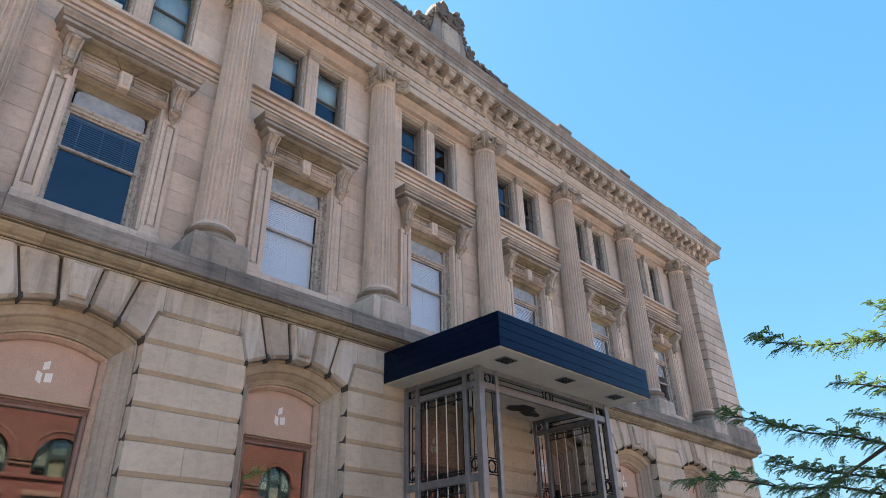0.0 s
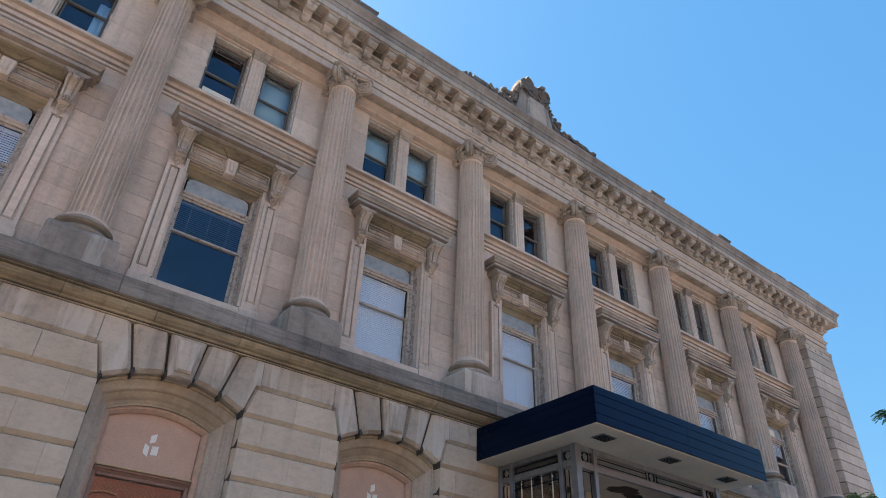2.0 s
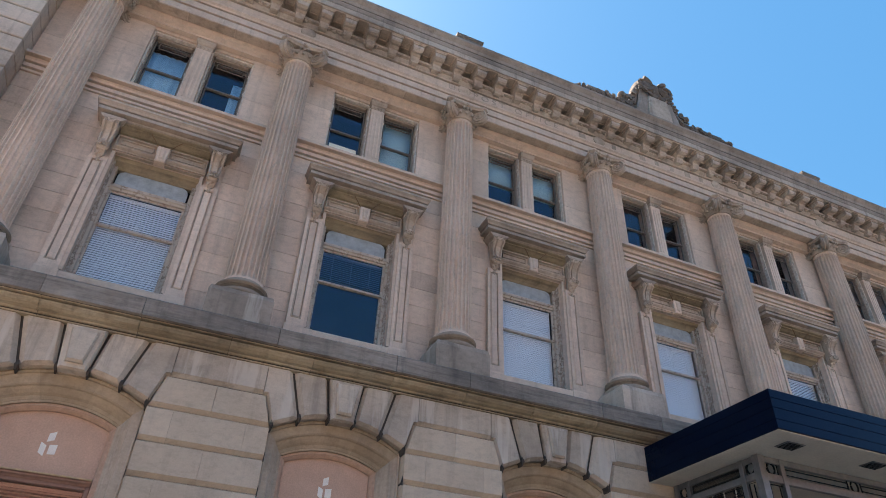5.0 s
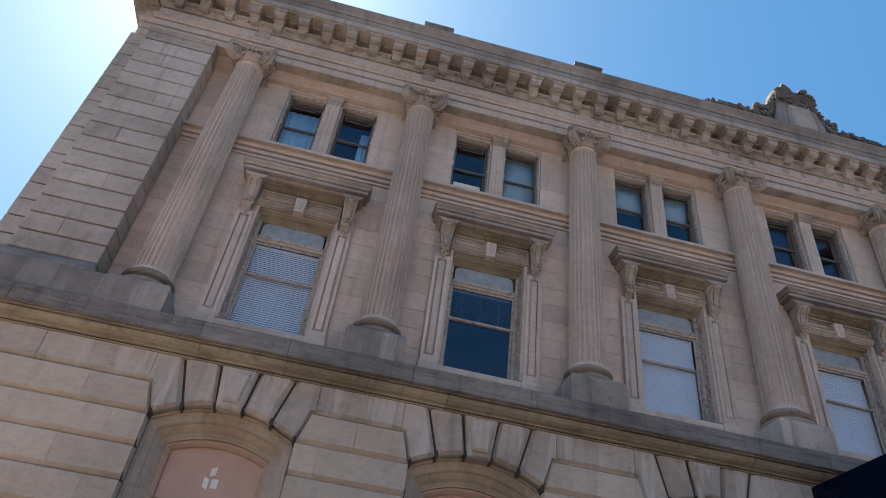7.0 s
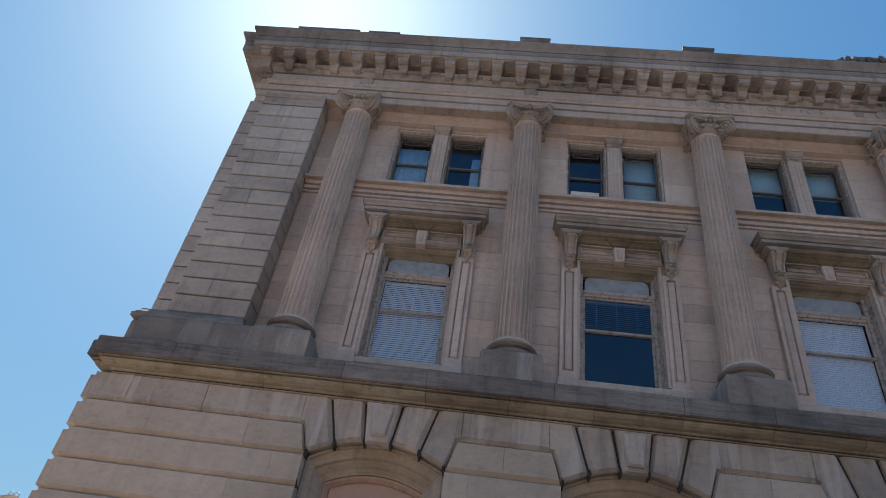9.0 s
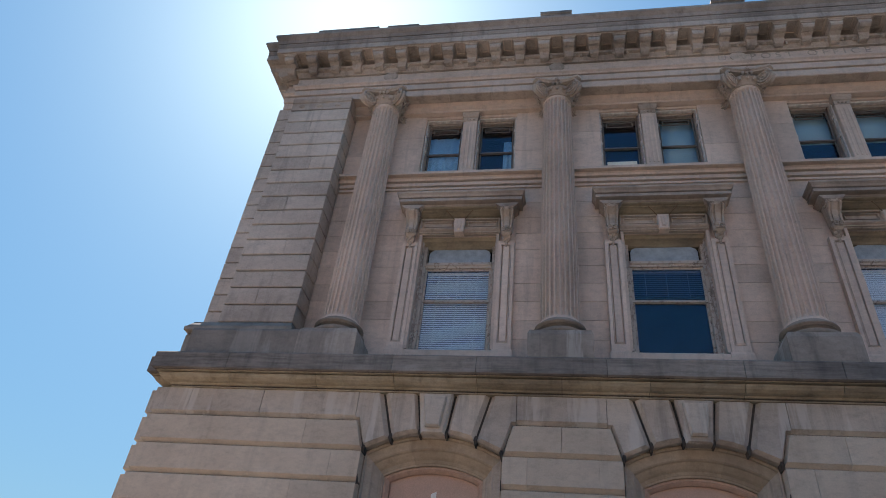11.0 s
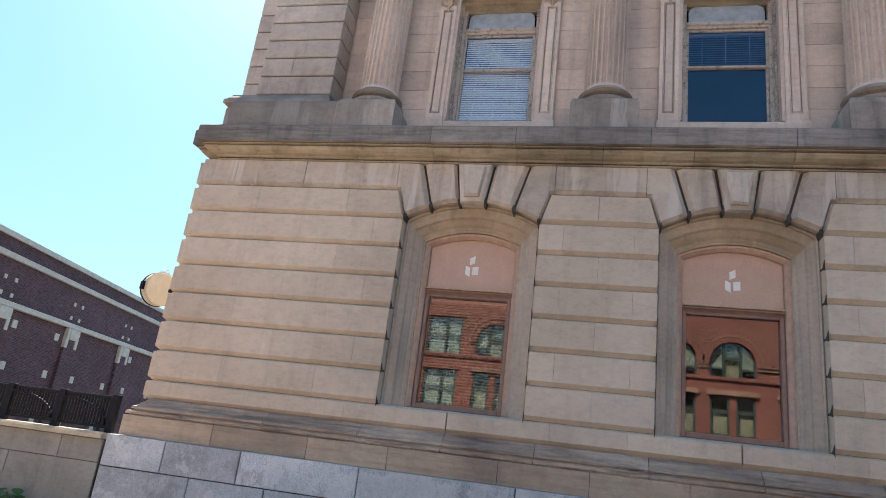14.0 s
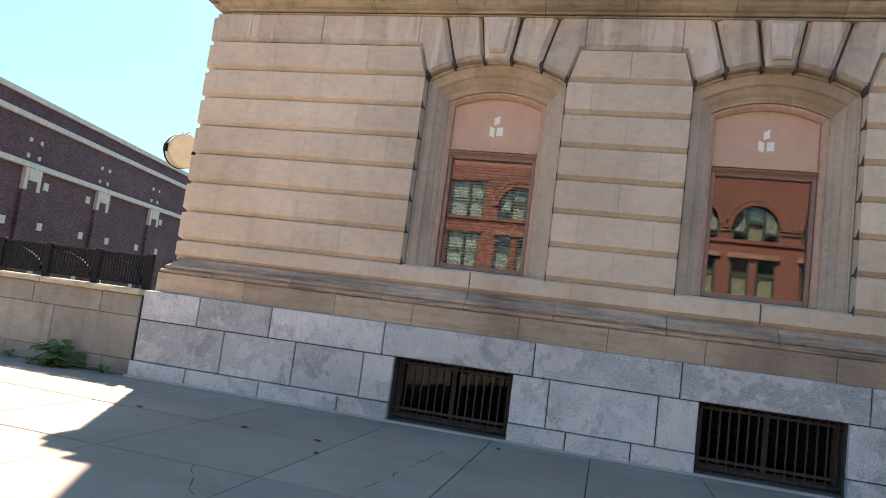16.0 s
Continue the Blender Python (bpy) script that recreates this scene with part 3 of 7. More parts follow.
for i in range(BAYS + 1):
    x0 = EG if i == 0 else CENTRES[i - 1] + OPEN
    x1 = -EG if i == BAYS else CENTRES[i] - OPEN
    t0 = EG if i == 0 else CENTRES[i - 1] + SKEW
    t1 = -EG if i == BAYS else CENTRES[i] - SKEW
    cuts = [-16.57, -14.83] if i == 0 else [(x0 + x1) / 2] if i < BAYS else [x0 + (x1 - x0) * 0.33, x0 + (x1 - x0) * 0.7]
    xs = [None] + cuts + [None]
    for j in range(len(xs) - 1):
        a, b = xs[j], xs[j + 1]
        if (i == 0 and a is None) or (i == BAYS and b is None):
            corner_stone(b if i == 0 else a, ZK0, ZK1, -1 if i == 0 else 1)
            continue
        poly = [(x0 if a is None else a, ZK0 + 0.002), (x1 if b is None else b, ZK0 + 0.002), (t1 if b is None else b, ZK1 - 0.003), (t0 if a is None else a, ZK1 - 0.003)]
        stone(poly, G, G + 0.30, [0.065, 0.03 if b is None else 0.003, 0.035, (0.13 if i == 0 else 0.03) if a is None else 0.003], LIME, wall_low, "rusticated_stone", depth=RB)
    edge = [EG, -17.14, -15.74, CENTRES[0] - LIM] if i == 0 else [CENTRES[-1] + LIM, 15.3, 16.7, -EG] if i == BAYS else [CENTRES[i - 1] + LIM, CENTRES[i] - LIM]
    n = len(edge) - 1
    for j, (a, b) in enumerate(zip(edge, edge[1:])):
        if (i == 0 and j == 0) or (i == BAYS and j == n - 1):
            corner_stone(b if i == 0 else a, ZK1, TOP_G + 0.03, -1 if i == 0 else 1, 0.06)
            continue
        stone(rect(a + 0.003, b - 0.003, ZK1 + 0.005, TOP_G - 0.005), G, G + 0.30, [0.06, 0.003, 0.003, 0.003], LIME_RUN, wall_low, "rusticated_stone", depth=RB)
VB, VT = 0.715, 0.93                      # joint of the voussoirs at the arch and at the top
KB, KT = 0.20, 0.30                     # half widths of the keystone
for c in CENTRES:
    for s in (-1, 1):
        def poly(pts):
            p = [(c + s * x, z) for x, z in pts]
            return p if s > 0 else p[::-1]
        outer = poly([(VB + 0.02, arc_z(VB)), (0.95, arc_z(0.95)), (OPEN, SPRING + 0.02), (SKEW, ZK1), (LIM, ZK1), (LIM, TOP_G - 0.005), (VT + 0.02, TOP_G - 0.005)])
        bev = [0.05, 0.05, 0.035, 0.035, 0.003, 0.003, 0.07]
        if s < 0:
            bev = [bev[5], bev[4], bev[3], bev[2], bev[1], bev[0], bev[6]]
        stone(outer, G, G + 0.30, bev, LIME_RUN, wall_low, "voussoir", depth=RB)
        mid = poly([(KB + 0.035, arc_z(KB)), (0.45, arc_z(0.45)), (VB - 0.02, arc_z(VB)), (VT - 0.02, TOP_G - 0.005), (KT + 0.045, TOP_G - 0.005)])
        bev = [0.05, 0.05, 0.07, 0.003, 0.05]
        if s < 0:
            bev = [bev[3], bev[2], bev[1], bev[0], bev[4]]
        stone(mid, G, G + 0.30, bev, LIME_RUN, wall_low, "voussoir", depth=RB)
    key = [(c - KB, CROWN - 0.05), (c + KB, CROWN - 0.05), (c + KT, TOP_G - 0.005), (c - KT, TOP_G - 0.005)]
    ks = stone(key, G - 0.05, G + 0.30, [0.02, 0.035, 0.02, 0.035], LIME_RUN, wall_low, "keystone", depth=0.05)
    # raised panel with a sunk margin on the keystone
    pan = [(c - KB + 0.075, CROWN + 0.04), (c + KB - 0.075, CROWN + 0.04), (c + KT - 0.10, TOP_G - 0.09), (c - KT + 0.10, TOP_G - 0.09)]
    stone(pan, G - 0.13, G - 0.03, [0.035, 0.025, 0.02, 0.025], LIME_RUN, ks, "keystone_panel")
    for s in (-1, 1):                     # dark wedges stand for the shade in the joint ends over the arch
        for x in (KB + 0.02, VB, OPEN - 0.015):
            ob = new("open_joint", bpy.data.meshes["arch_gap"]) if "arch_gap" in bpy.data.meshes else None
            if ob is None:
                ob = part("arch_gap", flared_block(bmesh.new(), [(-0.012, 0.012, 0.03, 0.19, -0.075), (-0.03, 0.03, 0.0, 0.19, 0.0), (-0.012, 0.012, 0.03, 0.19, 0.08)]), MORTAR)
                ob.name = "open_joint"
            ob.parent = wall_low
            ob.location = (c + s * x, G + 0.01, arc_z(x) + 0.0)


# ---- arched windows of the ground storey ----
def arch_path(half, spring, rise, d, z0, seg, thick=1.0):
    """Points of the arched outline moved inwards by d, from the left foot over the crown to the right foot."""
    r = (half ** 2 + rise ** 2) / (2 * rise)
    zc = spring + rise - r
    h, rr = half - d, r - d * thick
    out = [(-h, z0)]
    for i in range(seg + 1):
        x = -h + 2 * h * i / seg
        out.append((x, zc + math.sqrt(max(rr * rr - x * x, 0))))
    return out + [(h, z0)]


def arch_frame(bm, profile, half, spring, rise, z0, a, b, seg=16, thick=1.0):
    """Carries a section of (inward, y) along stations a..b of the arched path (0: left foot, 1..seg+1: arc, seg+2: right foot)."""
    lines = [arch_path(half, spring, rise, d, z0, seg, thick) for d, y in profile]
    rings = [[bm.verts.new((ln[i][0], y, ln[i][1])) for ln, (d, y) in zip(lines, profile)] for i in range(a, b + 1)]
    k = len(profile)
    for p, q in zip(rings, rings[1:]):
        for i in range(k):
            bm.faces.new((p[i], p[(i + 1) % k], q[(i + 1) % k], q[i]))
    bm.faces.new(rings[0][::-1])
    bm.faces.new(rings[-1])
    return bm


RISE = CROWN - SPRING
SEC = [(0.0, 0.42), (0.0, -0.05), (0.02, -0.068), (0.04, -0.055), (0.045, -0.02), (0.15, -0.005), (0.165, 0.012), (0.175, 0.05), (0.20, 0.075), (0.235, 0.12), (0.26, 0.165), (0.295, 0.19), (0.30, 0.20), (0.325, 0.20), (0.325, 0.42)]


def arched_window():
    w = thing("window_arched", (0, 0, 0), "arched ground floor window with a salmon panel over a reflecting sash", "window", "arched windows", "structure")
    for a, b in ((0, 1), (1, 6), (6, 12), (12, 17), (17, 18)):
        part("surround_stone", arch_frame(bmesh.new(), SEC, OPEN - 0.004, SPRING, RISE - 0.004, 2.37, a, b, 16, 1.29), FRAME_STONE if a in (0, 17) else ARCH_STONE, w, smooth=False)
    part("sill", profile_block(bmesh.new(), [(0.42, 2.36), (G + 0.085, 2.36), (G + 0.085, 2.43), (0.05, 2.45), (0.30, 2.47), (0.42, 2.47)], -OPEN + 0.006, OPEN - 0.006), LIME, w, "stone sill")
    h2 = OPEN - 0.327
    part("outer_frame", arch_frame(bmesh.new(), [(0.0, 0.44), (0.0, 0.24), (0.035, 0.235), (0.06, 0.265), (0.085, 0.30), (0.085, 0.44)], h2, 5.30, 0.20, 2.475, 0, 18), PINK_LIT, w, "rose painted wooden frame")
    h3 = h2 - 0.09
    pts = arch_path(h3, 5.25, 0.175, 0.0, 4.47, 16)
    part("panel", stone_bm(bmesh.new(), pts[::-1], 0.36, 0.43, 0.0, 0.0), PINK, w, "flat salmon painted arched panel")
    logo = part("white_shapes", stone_bm(bmesh.new(), [(-0.10, 4.80), (-0.02, 4.755), (-0.02, 4.915), (-0.10, 4.955)], 0.352, 0.361, 0.0, 0.0), WHITE, w, "three plain white lozenges on the panel")
    for q in ([(0.02, 4.79), (0.125, 4.80), (0.125, 4.945), (0.02, 4.93)], [(-0.035, 4.965), (0.055, 5.005), (0.055, 5.135), (-0.035, 5.09)]):
        part("white_shape", stone_bm(bmesh.new(), q, 0.352, 0.361, 0.0, 0.0), WHITE, logo)
    bm = profile_block(bmesh.new(), [(0.44, 4.405), (0.33, 4.405), (0.31, 4.43), (0.27, 4.45), (0.27, 4.47), (0.25, 4.478), (0.44, 4.495)], -h3 + 0.003, h3 - 0.003)
    part("transom", bm, PINK_SHADED, w, "moulded rose transom bar")
    part("transom_fillet", soft_box(bmesh.new(), -h3 + 0.004, h3 - 0.004, 0.235, 0.30, 4.482, 4.506, 0.005), OCHRE, w, "worn ochre fillet on the transom")
    # Sash in the darker copy of the rose paint, shade in its colour.
    bm = bmesh.new()
    for x0, x1, z0, z1 in ((-h3, -h3 + 0.065, 2.475, 4.405), (h3 - 0.065, h3, 2.475, 4.405), (-h3 + 0.065, h3 - 0.065, 2.475, 2.56), (-h3 + 0.065, h3 - 0.065, 4.36, 4.405)):
        soft_box(bm, x0 + 0.001, x1 - 0.001, 0.33, 0.43, z0, z1, 0.008)
    part("sash", bm, PINK_SHADED, w, "rose painted sash in the shaded tone")
    part("pane", box(bmesh.new(), -h3 + 0.06, h3 - 0.06, 0.40, 0.406, 2.55, 4.37), GLASS_LOW, w, "reflecting pane").visible_shadow = False
    return w


first = arched_window()
first.location = (CENTRES[0], 0, 0)
for c in CENTRES[1:]:
    copy_thing(first, pose(c, 0, 0))


TAN = plain("tan_vinyl_slats", (0.70, 0.60, 0.52), 0.6, vary=0.1)


def blind(name, cx, half, z0, z1, y, label, step=0.048, closed=True, tilt=0.6, mat=None, curl=1.0):
    """A venetian blind: head rail and one mesh of tilted slats."""
    b = thing(name, (cx, y, z0), label, "blind", "blinds")
    part("head_rail", soft_box(bmesh.new(), -half, half, -0.02, 0.02, z1 - z0 - 0.05, z1 - z0, 0.004), mat or WHITE, b)
    bm = bmesh.new()
    z = z1 - z0 - 0.07
    while z > 0.02:
        if closed:                        # shut slats: curved strips, lower edge outwards
            rows = [[bm.verts.new((x, y * curl, z + dz)) for x in (-half, half)] for y, dz in ((0.012, 0.027), (-0.004, 0.006), (-0.012, -0.022))]
        else:
            rows = [[bm.verts.new((x, y, z - y * 1.3 * tilt)) for x in (-half, half)] for y in (-0.016, 0.016)]
        for p, q in zip(rows, rows[1:]):
            bm.faces.new((p[0], p[1], q[1], q[0]))
        z -= step
    part("slats", bm, mat or WHITE, b, "many thin tilted slats", "stuff")
    for x in (-half * 0.62, 0.0, half * 0.62) if mat is not TAN else ():
        part("ladder_cord", box(bmesh.new(), x - 0.005, x + 0.005, -0.022, -0.019, 0.02, z1 - z0 - 0.05), mat or WHITE, b, "thin ladder cord")
    return b


blind("venetian_blind", CENTRES[0], 0.66, 2.56, 4.35, 0.47, "closed tan venetian blind behind the ground floor pane", mat=TAN, step=0.05, closed=False, tilt=0.4)

WASHED = stone_material("streaked_brown_ledge_stone", (0.40, 0.285, 0.205), (0.27, 0.19, 0.14), (0.50, 0.375, 0.28), streak=0.06, dirt=0.3, spread=0.2, strata=0.5, bump=1.0)
WATER = [(0.16, 1.47), (0.50, 1.47), (0.50, 1.79), (0.49, 1.80), (0.16, 1.80)]
WASH = [(0.16, 1.802), (0.445, 1.802), (0.445, 1.82), (0.488, 1.822), (0.484, 1.865), (0.43, 1.887), (0.405, 1.889), (0.405, 1.908), (0.44, 1.91), (0.43, 1.945), (0.36, 1.985), (0.345, 2.0), (0.345, 2.015), (0.30, 2.05), (0.258, 2.10), (0.16, 2.10)]
# ---- belt course in blocks ----
def row_of_blocks(profile, joints, mat, parent, name):
    back = [(-d, z) for d, z in profile]
    for a, b in zip(joints, joints[1:]):
        part(name, profile_block(bmesh.new(), back, a + 0.004, b - 0.004), mat, parent)


STEP_PLAN = [(-HALF, DEEP), (-HALF, 0.2), (-HALF + 0.2, 0.2), (-HALF + 0.2, 0.0), (HALF, 0.0), (HALF, DEEP)]   # the corner steps back
CORNER = [(-HALF, 3.0)] + STEP_PLAN[1:4]
belt = tagged(part("trim_belt", sweep(bmesh.new(), [(0.12, 6.83), (0.54, 6.83), (0.54, 7.14), (0.12, 7.16)], STEP_PLAN, True), MORTAR), "dark weathered stone belt course between the storeys", "moulding", kind="structure")
BELT = [(0.10, 6.832), (0.565, 6.832), (0.60, 6.845), (0.60, 7.14), (0.575, 7.165), (0.10, 7.205)]
belt_j = [-16.44, -13.37, -11.91, -9.75, -7.63] + [-7.63 + 1.45 * k for k in (1, 3, 4, 6, 7, 9, 10, 12, 13, 15, 16)]
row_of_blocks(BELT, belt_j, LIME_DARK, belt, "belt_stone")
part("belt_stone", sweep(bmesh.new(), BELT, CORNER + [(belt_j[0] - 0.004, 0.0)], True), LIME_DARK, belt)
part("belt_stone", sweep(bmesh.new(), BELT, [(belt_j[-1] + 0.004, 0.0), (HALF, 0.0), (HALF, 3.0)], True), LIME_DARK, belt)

water = tagged(part("trim_water_table", sweep(bmesh.new(), [(0.16, 1.475), (0.44, 1.475), (0.44, 1.78), (0.20, 2.09)], PLAN, True), MORTAR), "worn brown stone water table moulding above the granite base", "moulding", kind="structure")
WATER_J = [-16.32, -14.68, -13.38, -11.72, -10.43, -9.11, -7.47] + [-7.47 + 1.48 * k for k in range(1, 17)]
WASH_J = [-16.95, -15.52, -13.93, -12.60, -11.23, -9.64] + [-9.64 + 1.47 * k for k in range(1, 19)]
for prof, mat, wj in ((WATER, BROWN, WATER_J), (WASH, WASHED, WASH_J)):
    row_of_blocks(prof, wj, mat, water, "water_table_stone")
    part("water_table_stone", sweep(bmesh.new(), prof, [(-HALF, 3.0), (-HALF, 0.0), (wj[0] - 0.004, 0.0)], True), mat, water)
    part("water_table_stone", sweep(bmesh.new(), prof, [(wj[-1] + 0.004, 0.0), (HALF, 0.0), (HALF, 3.0)], True), mat, water)

bed = tagged(part("trim_belt_bed", sweep(bmesh.new(), [(0.08, 6.60), (0.24, 6.605), (0.40, 6.80), (0.08, 6.82)], STEP_PLAN, True), MORTAR), "ochre stained moulding under the belt course", "moulding", kind="structure")
BED = [(0.09, 6.595), (0.275, 6.595), (0.275, 6.62), (0.20, 6.622), (0.20, 6.638), (0.30, 6.64), (0.315, 6.67), (0.385, 6.685), (0.445, 6.72), (0.48, 6.765), (0.485, 6.79), (0.38, 6.795), (0.38, 6.81), (0.53, 6.812), (0.53, 6.828), (0.09, 6.828)]
bed_j = [-16.41, -14.76, -13.34, -11.90, -10.48, -9.08, -7.63] + [-7.63 + 1.43 * k for k in range(1, 17)]
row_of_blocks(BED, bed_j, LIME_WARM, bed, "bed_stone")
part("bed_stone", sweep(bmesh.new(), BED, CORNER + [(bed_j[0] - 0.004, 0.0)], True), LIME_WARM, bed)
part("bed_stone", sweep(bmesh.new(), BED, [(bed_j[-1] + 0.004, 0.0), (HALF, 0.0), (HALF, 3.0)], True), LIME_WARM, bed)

# ---- columns ----
LIME_MID = stone_material("greyed_pedestal_stone", (0.47, 0.395, 0.33), (0.28, 0.238, 0.198), (0.62, 0.525, 0.43), streak=0.5, dirt=0.7, spread=0.2, wash=0.38)
PLINTH_DARK = stone_material("sooty_corner_plinth_stone", (0.30, 0.255, 0.215), (0.17, 0.15, 0.128), (0.42, 0.36, 0.30), streak=0.45, dirt=0.5, spread=0.2, wash=0.18)
BASE_STONE = stone_material("dark_column_base_stone", (0.40, 0.335, 0.275), (0.21, 0.18, 0.15), (0.55, 0.46, 0.38), streak=0.4, dirt=0.7, spread=0.2)
COL_Y = 0.02


def shaft_bm():
    bm = bmesh.new()
    n, rows = 24, [(8.09, 0.0), (8.13, 0.0), (8.18, 0.75), (8.23, 1.0), (9.3, 1.0), (10.242, 1.0), (10.25, 1.0), (10.258, 1.0), (11.2, 1.0), (12.242, 1.0), (12.25, 1.0), (12.258, 1.0), (13.1, 1.0), (14.02, 1.0), (14.08, 0.75), (14.12, 0.0), (14.20, 0.0)]
    rings = []
    for z, f in rows:
        t = (z - 8.09) / 6.11
        r = 0.372 - 0.045 * t ** 1.6 - (0.007 if z in (10.25, 12.25) else 0.0)
        ring = []
        for i in range(n):
            for k, dep in ((0.0, 0.0), (0.20, 0.0), (0.228, 0.66), (0.38, 0.94), (0.60, 1.0), (0.82, 0.94), (0.972, 0.66)):
                a = 2 * math.pi * (i + k) / n
                q = r - 0.066 * dep * f
                ring.append(bm.verts.new((q * math.cos(a), COL_Y + q * math.sin(a), z)))
        rings.append(ring)
    m = len(rings[0])
    for a, b in zip(rings, rings[1:]):
        for i in range(m):
            bm.faces.new((a[i], a[(i + 1) % m], b[(i + 1) % m], b[i]))
    bm.faces.new(rings[-1])
    return bm


def spiral(bm, centre, u, r0, turns, thick, seg=26):
    """A scroll ridge in the plane of u and z."""
    pts, rad = [], []
    for i in range(seg + 1):
        t = i / seg
        r = r0 * (1 - 0.86 * t)
        a = math.pi * 0.5 - turns * 2 * math.pi * t
        pts.append(Vector(centre) + Vector(u) * (r * math.cos(a)) + Vector((0, 0, r * math.sin(a))))
        rad.append(thick * (1 - 0.5 * t))
    return tube(bm, pts, rad, 5)


def column():
    c = thing("column", (0, 0, 0), "tall fluted limestone column with a scrolled Ionic capital", "column", "facade columns")
    bm = flared_block(bmesh.new(), [(-0.56, 0.56, -0.52, W, 7.12), (-0.56, 0.56, -0.52, W, 7.65), (-0.55, 0.55, -0.51, W, 7.68), (-0.53, 0.53, -0.50, W, 7.735)])
    part("plinth", bm, LIME_MID, c, "grey weathered square pedestal")
    prof = [(0.47, 7.80), (0.505, 7.825), (0.52, 7.86), (0.515, 7.90), (0.485, 7.93), (0.452, 7.936), (0.45, 7.955), (0.40, 7.96), (0.362, 7.985), (0.355, 8.01), (0.365, 8.035), (0.405, 8.055), (0.442, 8.058), (0.442, 8.07), (0.462, 8.078), (0.478, 8.105), (0.468, 8.138), (0.44, 8.152), (0.388, 8.156), (0.388, 8.17), (0.41, 8.174), (0.41, 8.192), (0.385, 8.20), (0.375, 8.24)]
    prof = [(q, 7.735 + (z - 7.80) * 0.81) for q, z in prof]
    part("base", lathe(bmesh.new(), prof, 0, COL_Y, 32), BASE_STONE, c, "moulded round column base", smooth=True)
    part("shaft", shaft_bm(), LIME_UP, c, "fluted shaft")
    bm = lathe(bmesh.new(), [(0.325, 14.19), (0.36, 14.205), (0.365, 14.225), (0.335, 14.245), (0.34, 14.29), (0.40, 14.36), (0.43, 14.40), (0.43, 14.44), (0.36, 14.47)], 0, COL_Y, 24)
    cap = part("capital", bm, CARVED, c, "carved capital with corner scrolls and leaves", smooth=True)
    bm = bmesh.new()
    for i in range(16):                   # egg ornaments round the echinus
        a = 2 * math.pi * i / 16
        lathe(bm, [(0.0, 14.29), (0.034, 14.32), (0.043, 14.37), (0.03, 14.42), (0.0, 14.435)][1:-1], 0.405 * math.cos(a), COL_Y + 0.405 * math.sin(a), 6)
    part("egg_band", bm, CARVED, cap, smooth=True)
    # abacus with hollowed sides
    ring = []
    for k in range(4):
        a0 = math.pi / 4 + k * math.pi / 2
        for t in (-0.09, 0.09):
            ring.append((0.74 * math.cos(a0 + t), 0.74 * math.sin(a0 + t)))
        for t in (0.25, 0.5, 0.75):
            a = a0 + t * math.pi / 2
            r = 0.66 - 0.17 * math.sin(math.pi * t)
            ring.append((r * math.cos(a), r * math.sin(a)))
    bm = bmesh.new()
    lv = [[bm.verts.new((x * s, COL_Y + y * s, z)) for x, y in ring] for s, z in ((0.90, 14.50), (0.93, 14.525), (1.0, 14.55), (1.0, 14.598))]
    for a, b in zip(lv, lv[1:]):
        for i in range(len(ring)):
            bm.faces.new((a[i], a[(i + 1) % len(ring)], b[(i + 1) % len(ring)], b[i]))
    bm.faces.new(lv[0][::-1])
    bm.faces.new(lv[-1])
    part("abacus", bm, CARVED, cap)
    for k in range(4):
        a = math.pi / 4 + k * math.pi / 2
        d, u = Vector((math.cos(a), math.sin(a), 0)), Vector((-math.sin(a), math.cos(a), 0))
        bm = bmesh.new()
        body = lathe(bmesh.new(), [(0.12, -0.06), (0.20, -0.06), (0.215, -0.045), (0.175, 0.0), (0.215, 0.045), (0.20, 0.06), (0.12, 0.06)], 0, 0, 18)
        m = Matrix((( d.x, 0, u.x, 0.53 * d.x), (d.y, 0, u.y, COL_Y + 0.53 * d.y), (0, -1, 0, 14.345), (0, 0, 0, 1)))
        add(bm, body, m)
        for s in (-1, 1):
            spiral(bm, (0.53 * d.x + u.x * 0.078 * s, COL_Y + 0.53 * d.y + u.y * 0.078 * s, 14.345), d, 0.20, 2.1, 0.030, 34)
            bmesh.ops.create_icosphere(bm, subdivisions=1, radius=0.03, matrix=Matrix.Translation((0.53 * d.x + u.x * 0.07 * s, COL_Y + 0.53 * d.y + u.y * 0.07 * s, 14.345)))
        # the roll that joins the scroll to the block
        tube(bm, [(d.x * 0.30, COL_Y + d.y * 0.30, 14.49), (d.x * 0.42, COL_Y + d.y * 0.42, 14.515), (d.x * 0.53, COL_Y + d.y * 0.53, 14.52)], [0.05, 0.055, 0.04], 6)
        part("volute", bm, CARVED, cap, "spiral corner scroll", smooth=True)
    for k in range(4):                    # flower on each side of the abacus and hanging leaves
        a = k * math.pi / 2
        x, y = 0.50 * math.cos(a), COL_Y + 0.50 * math.sin(a)
        bm = bmesh.new()
        bmesh.ops.create_icosphere(bm, subdivisions=1, radius=0.06, matrix=Matrix.Translation((x, y, 14.545)))
        for t in (-0.09, 0.0, 0.09):
            xx, yy = x * 0.9 - math.sin(a) * t, COL_Y + (y - COL_Y) * 0.9 + math.cos(a) * t
            tube(bm, [(xx, yy, 14.50), (xx * 1.04, COL_Y + (yy - COL_Y) * 1.04, 14.43), (xx * 0.98, COL_Y + (yy - COL_Y) * 0.98, 14.37)], [0.035, 0.03, 0.012], 5)
        part("flower", bm, CARVED, cap, smooth=True)
    return c


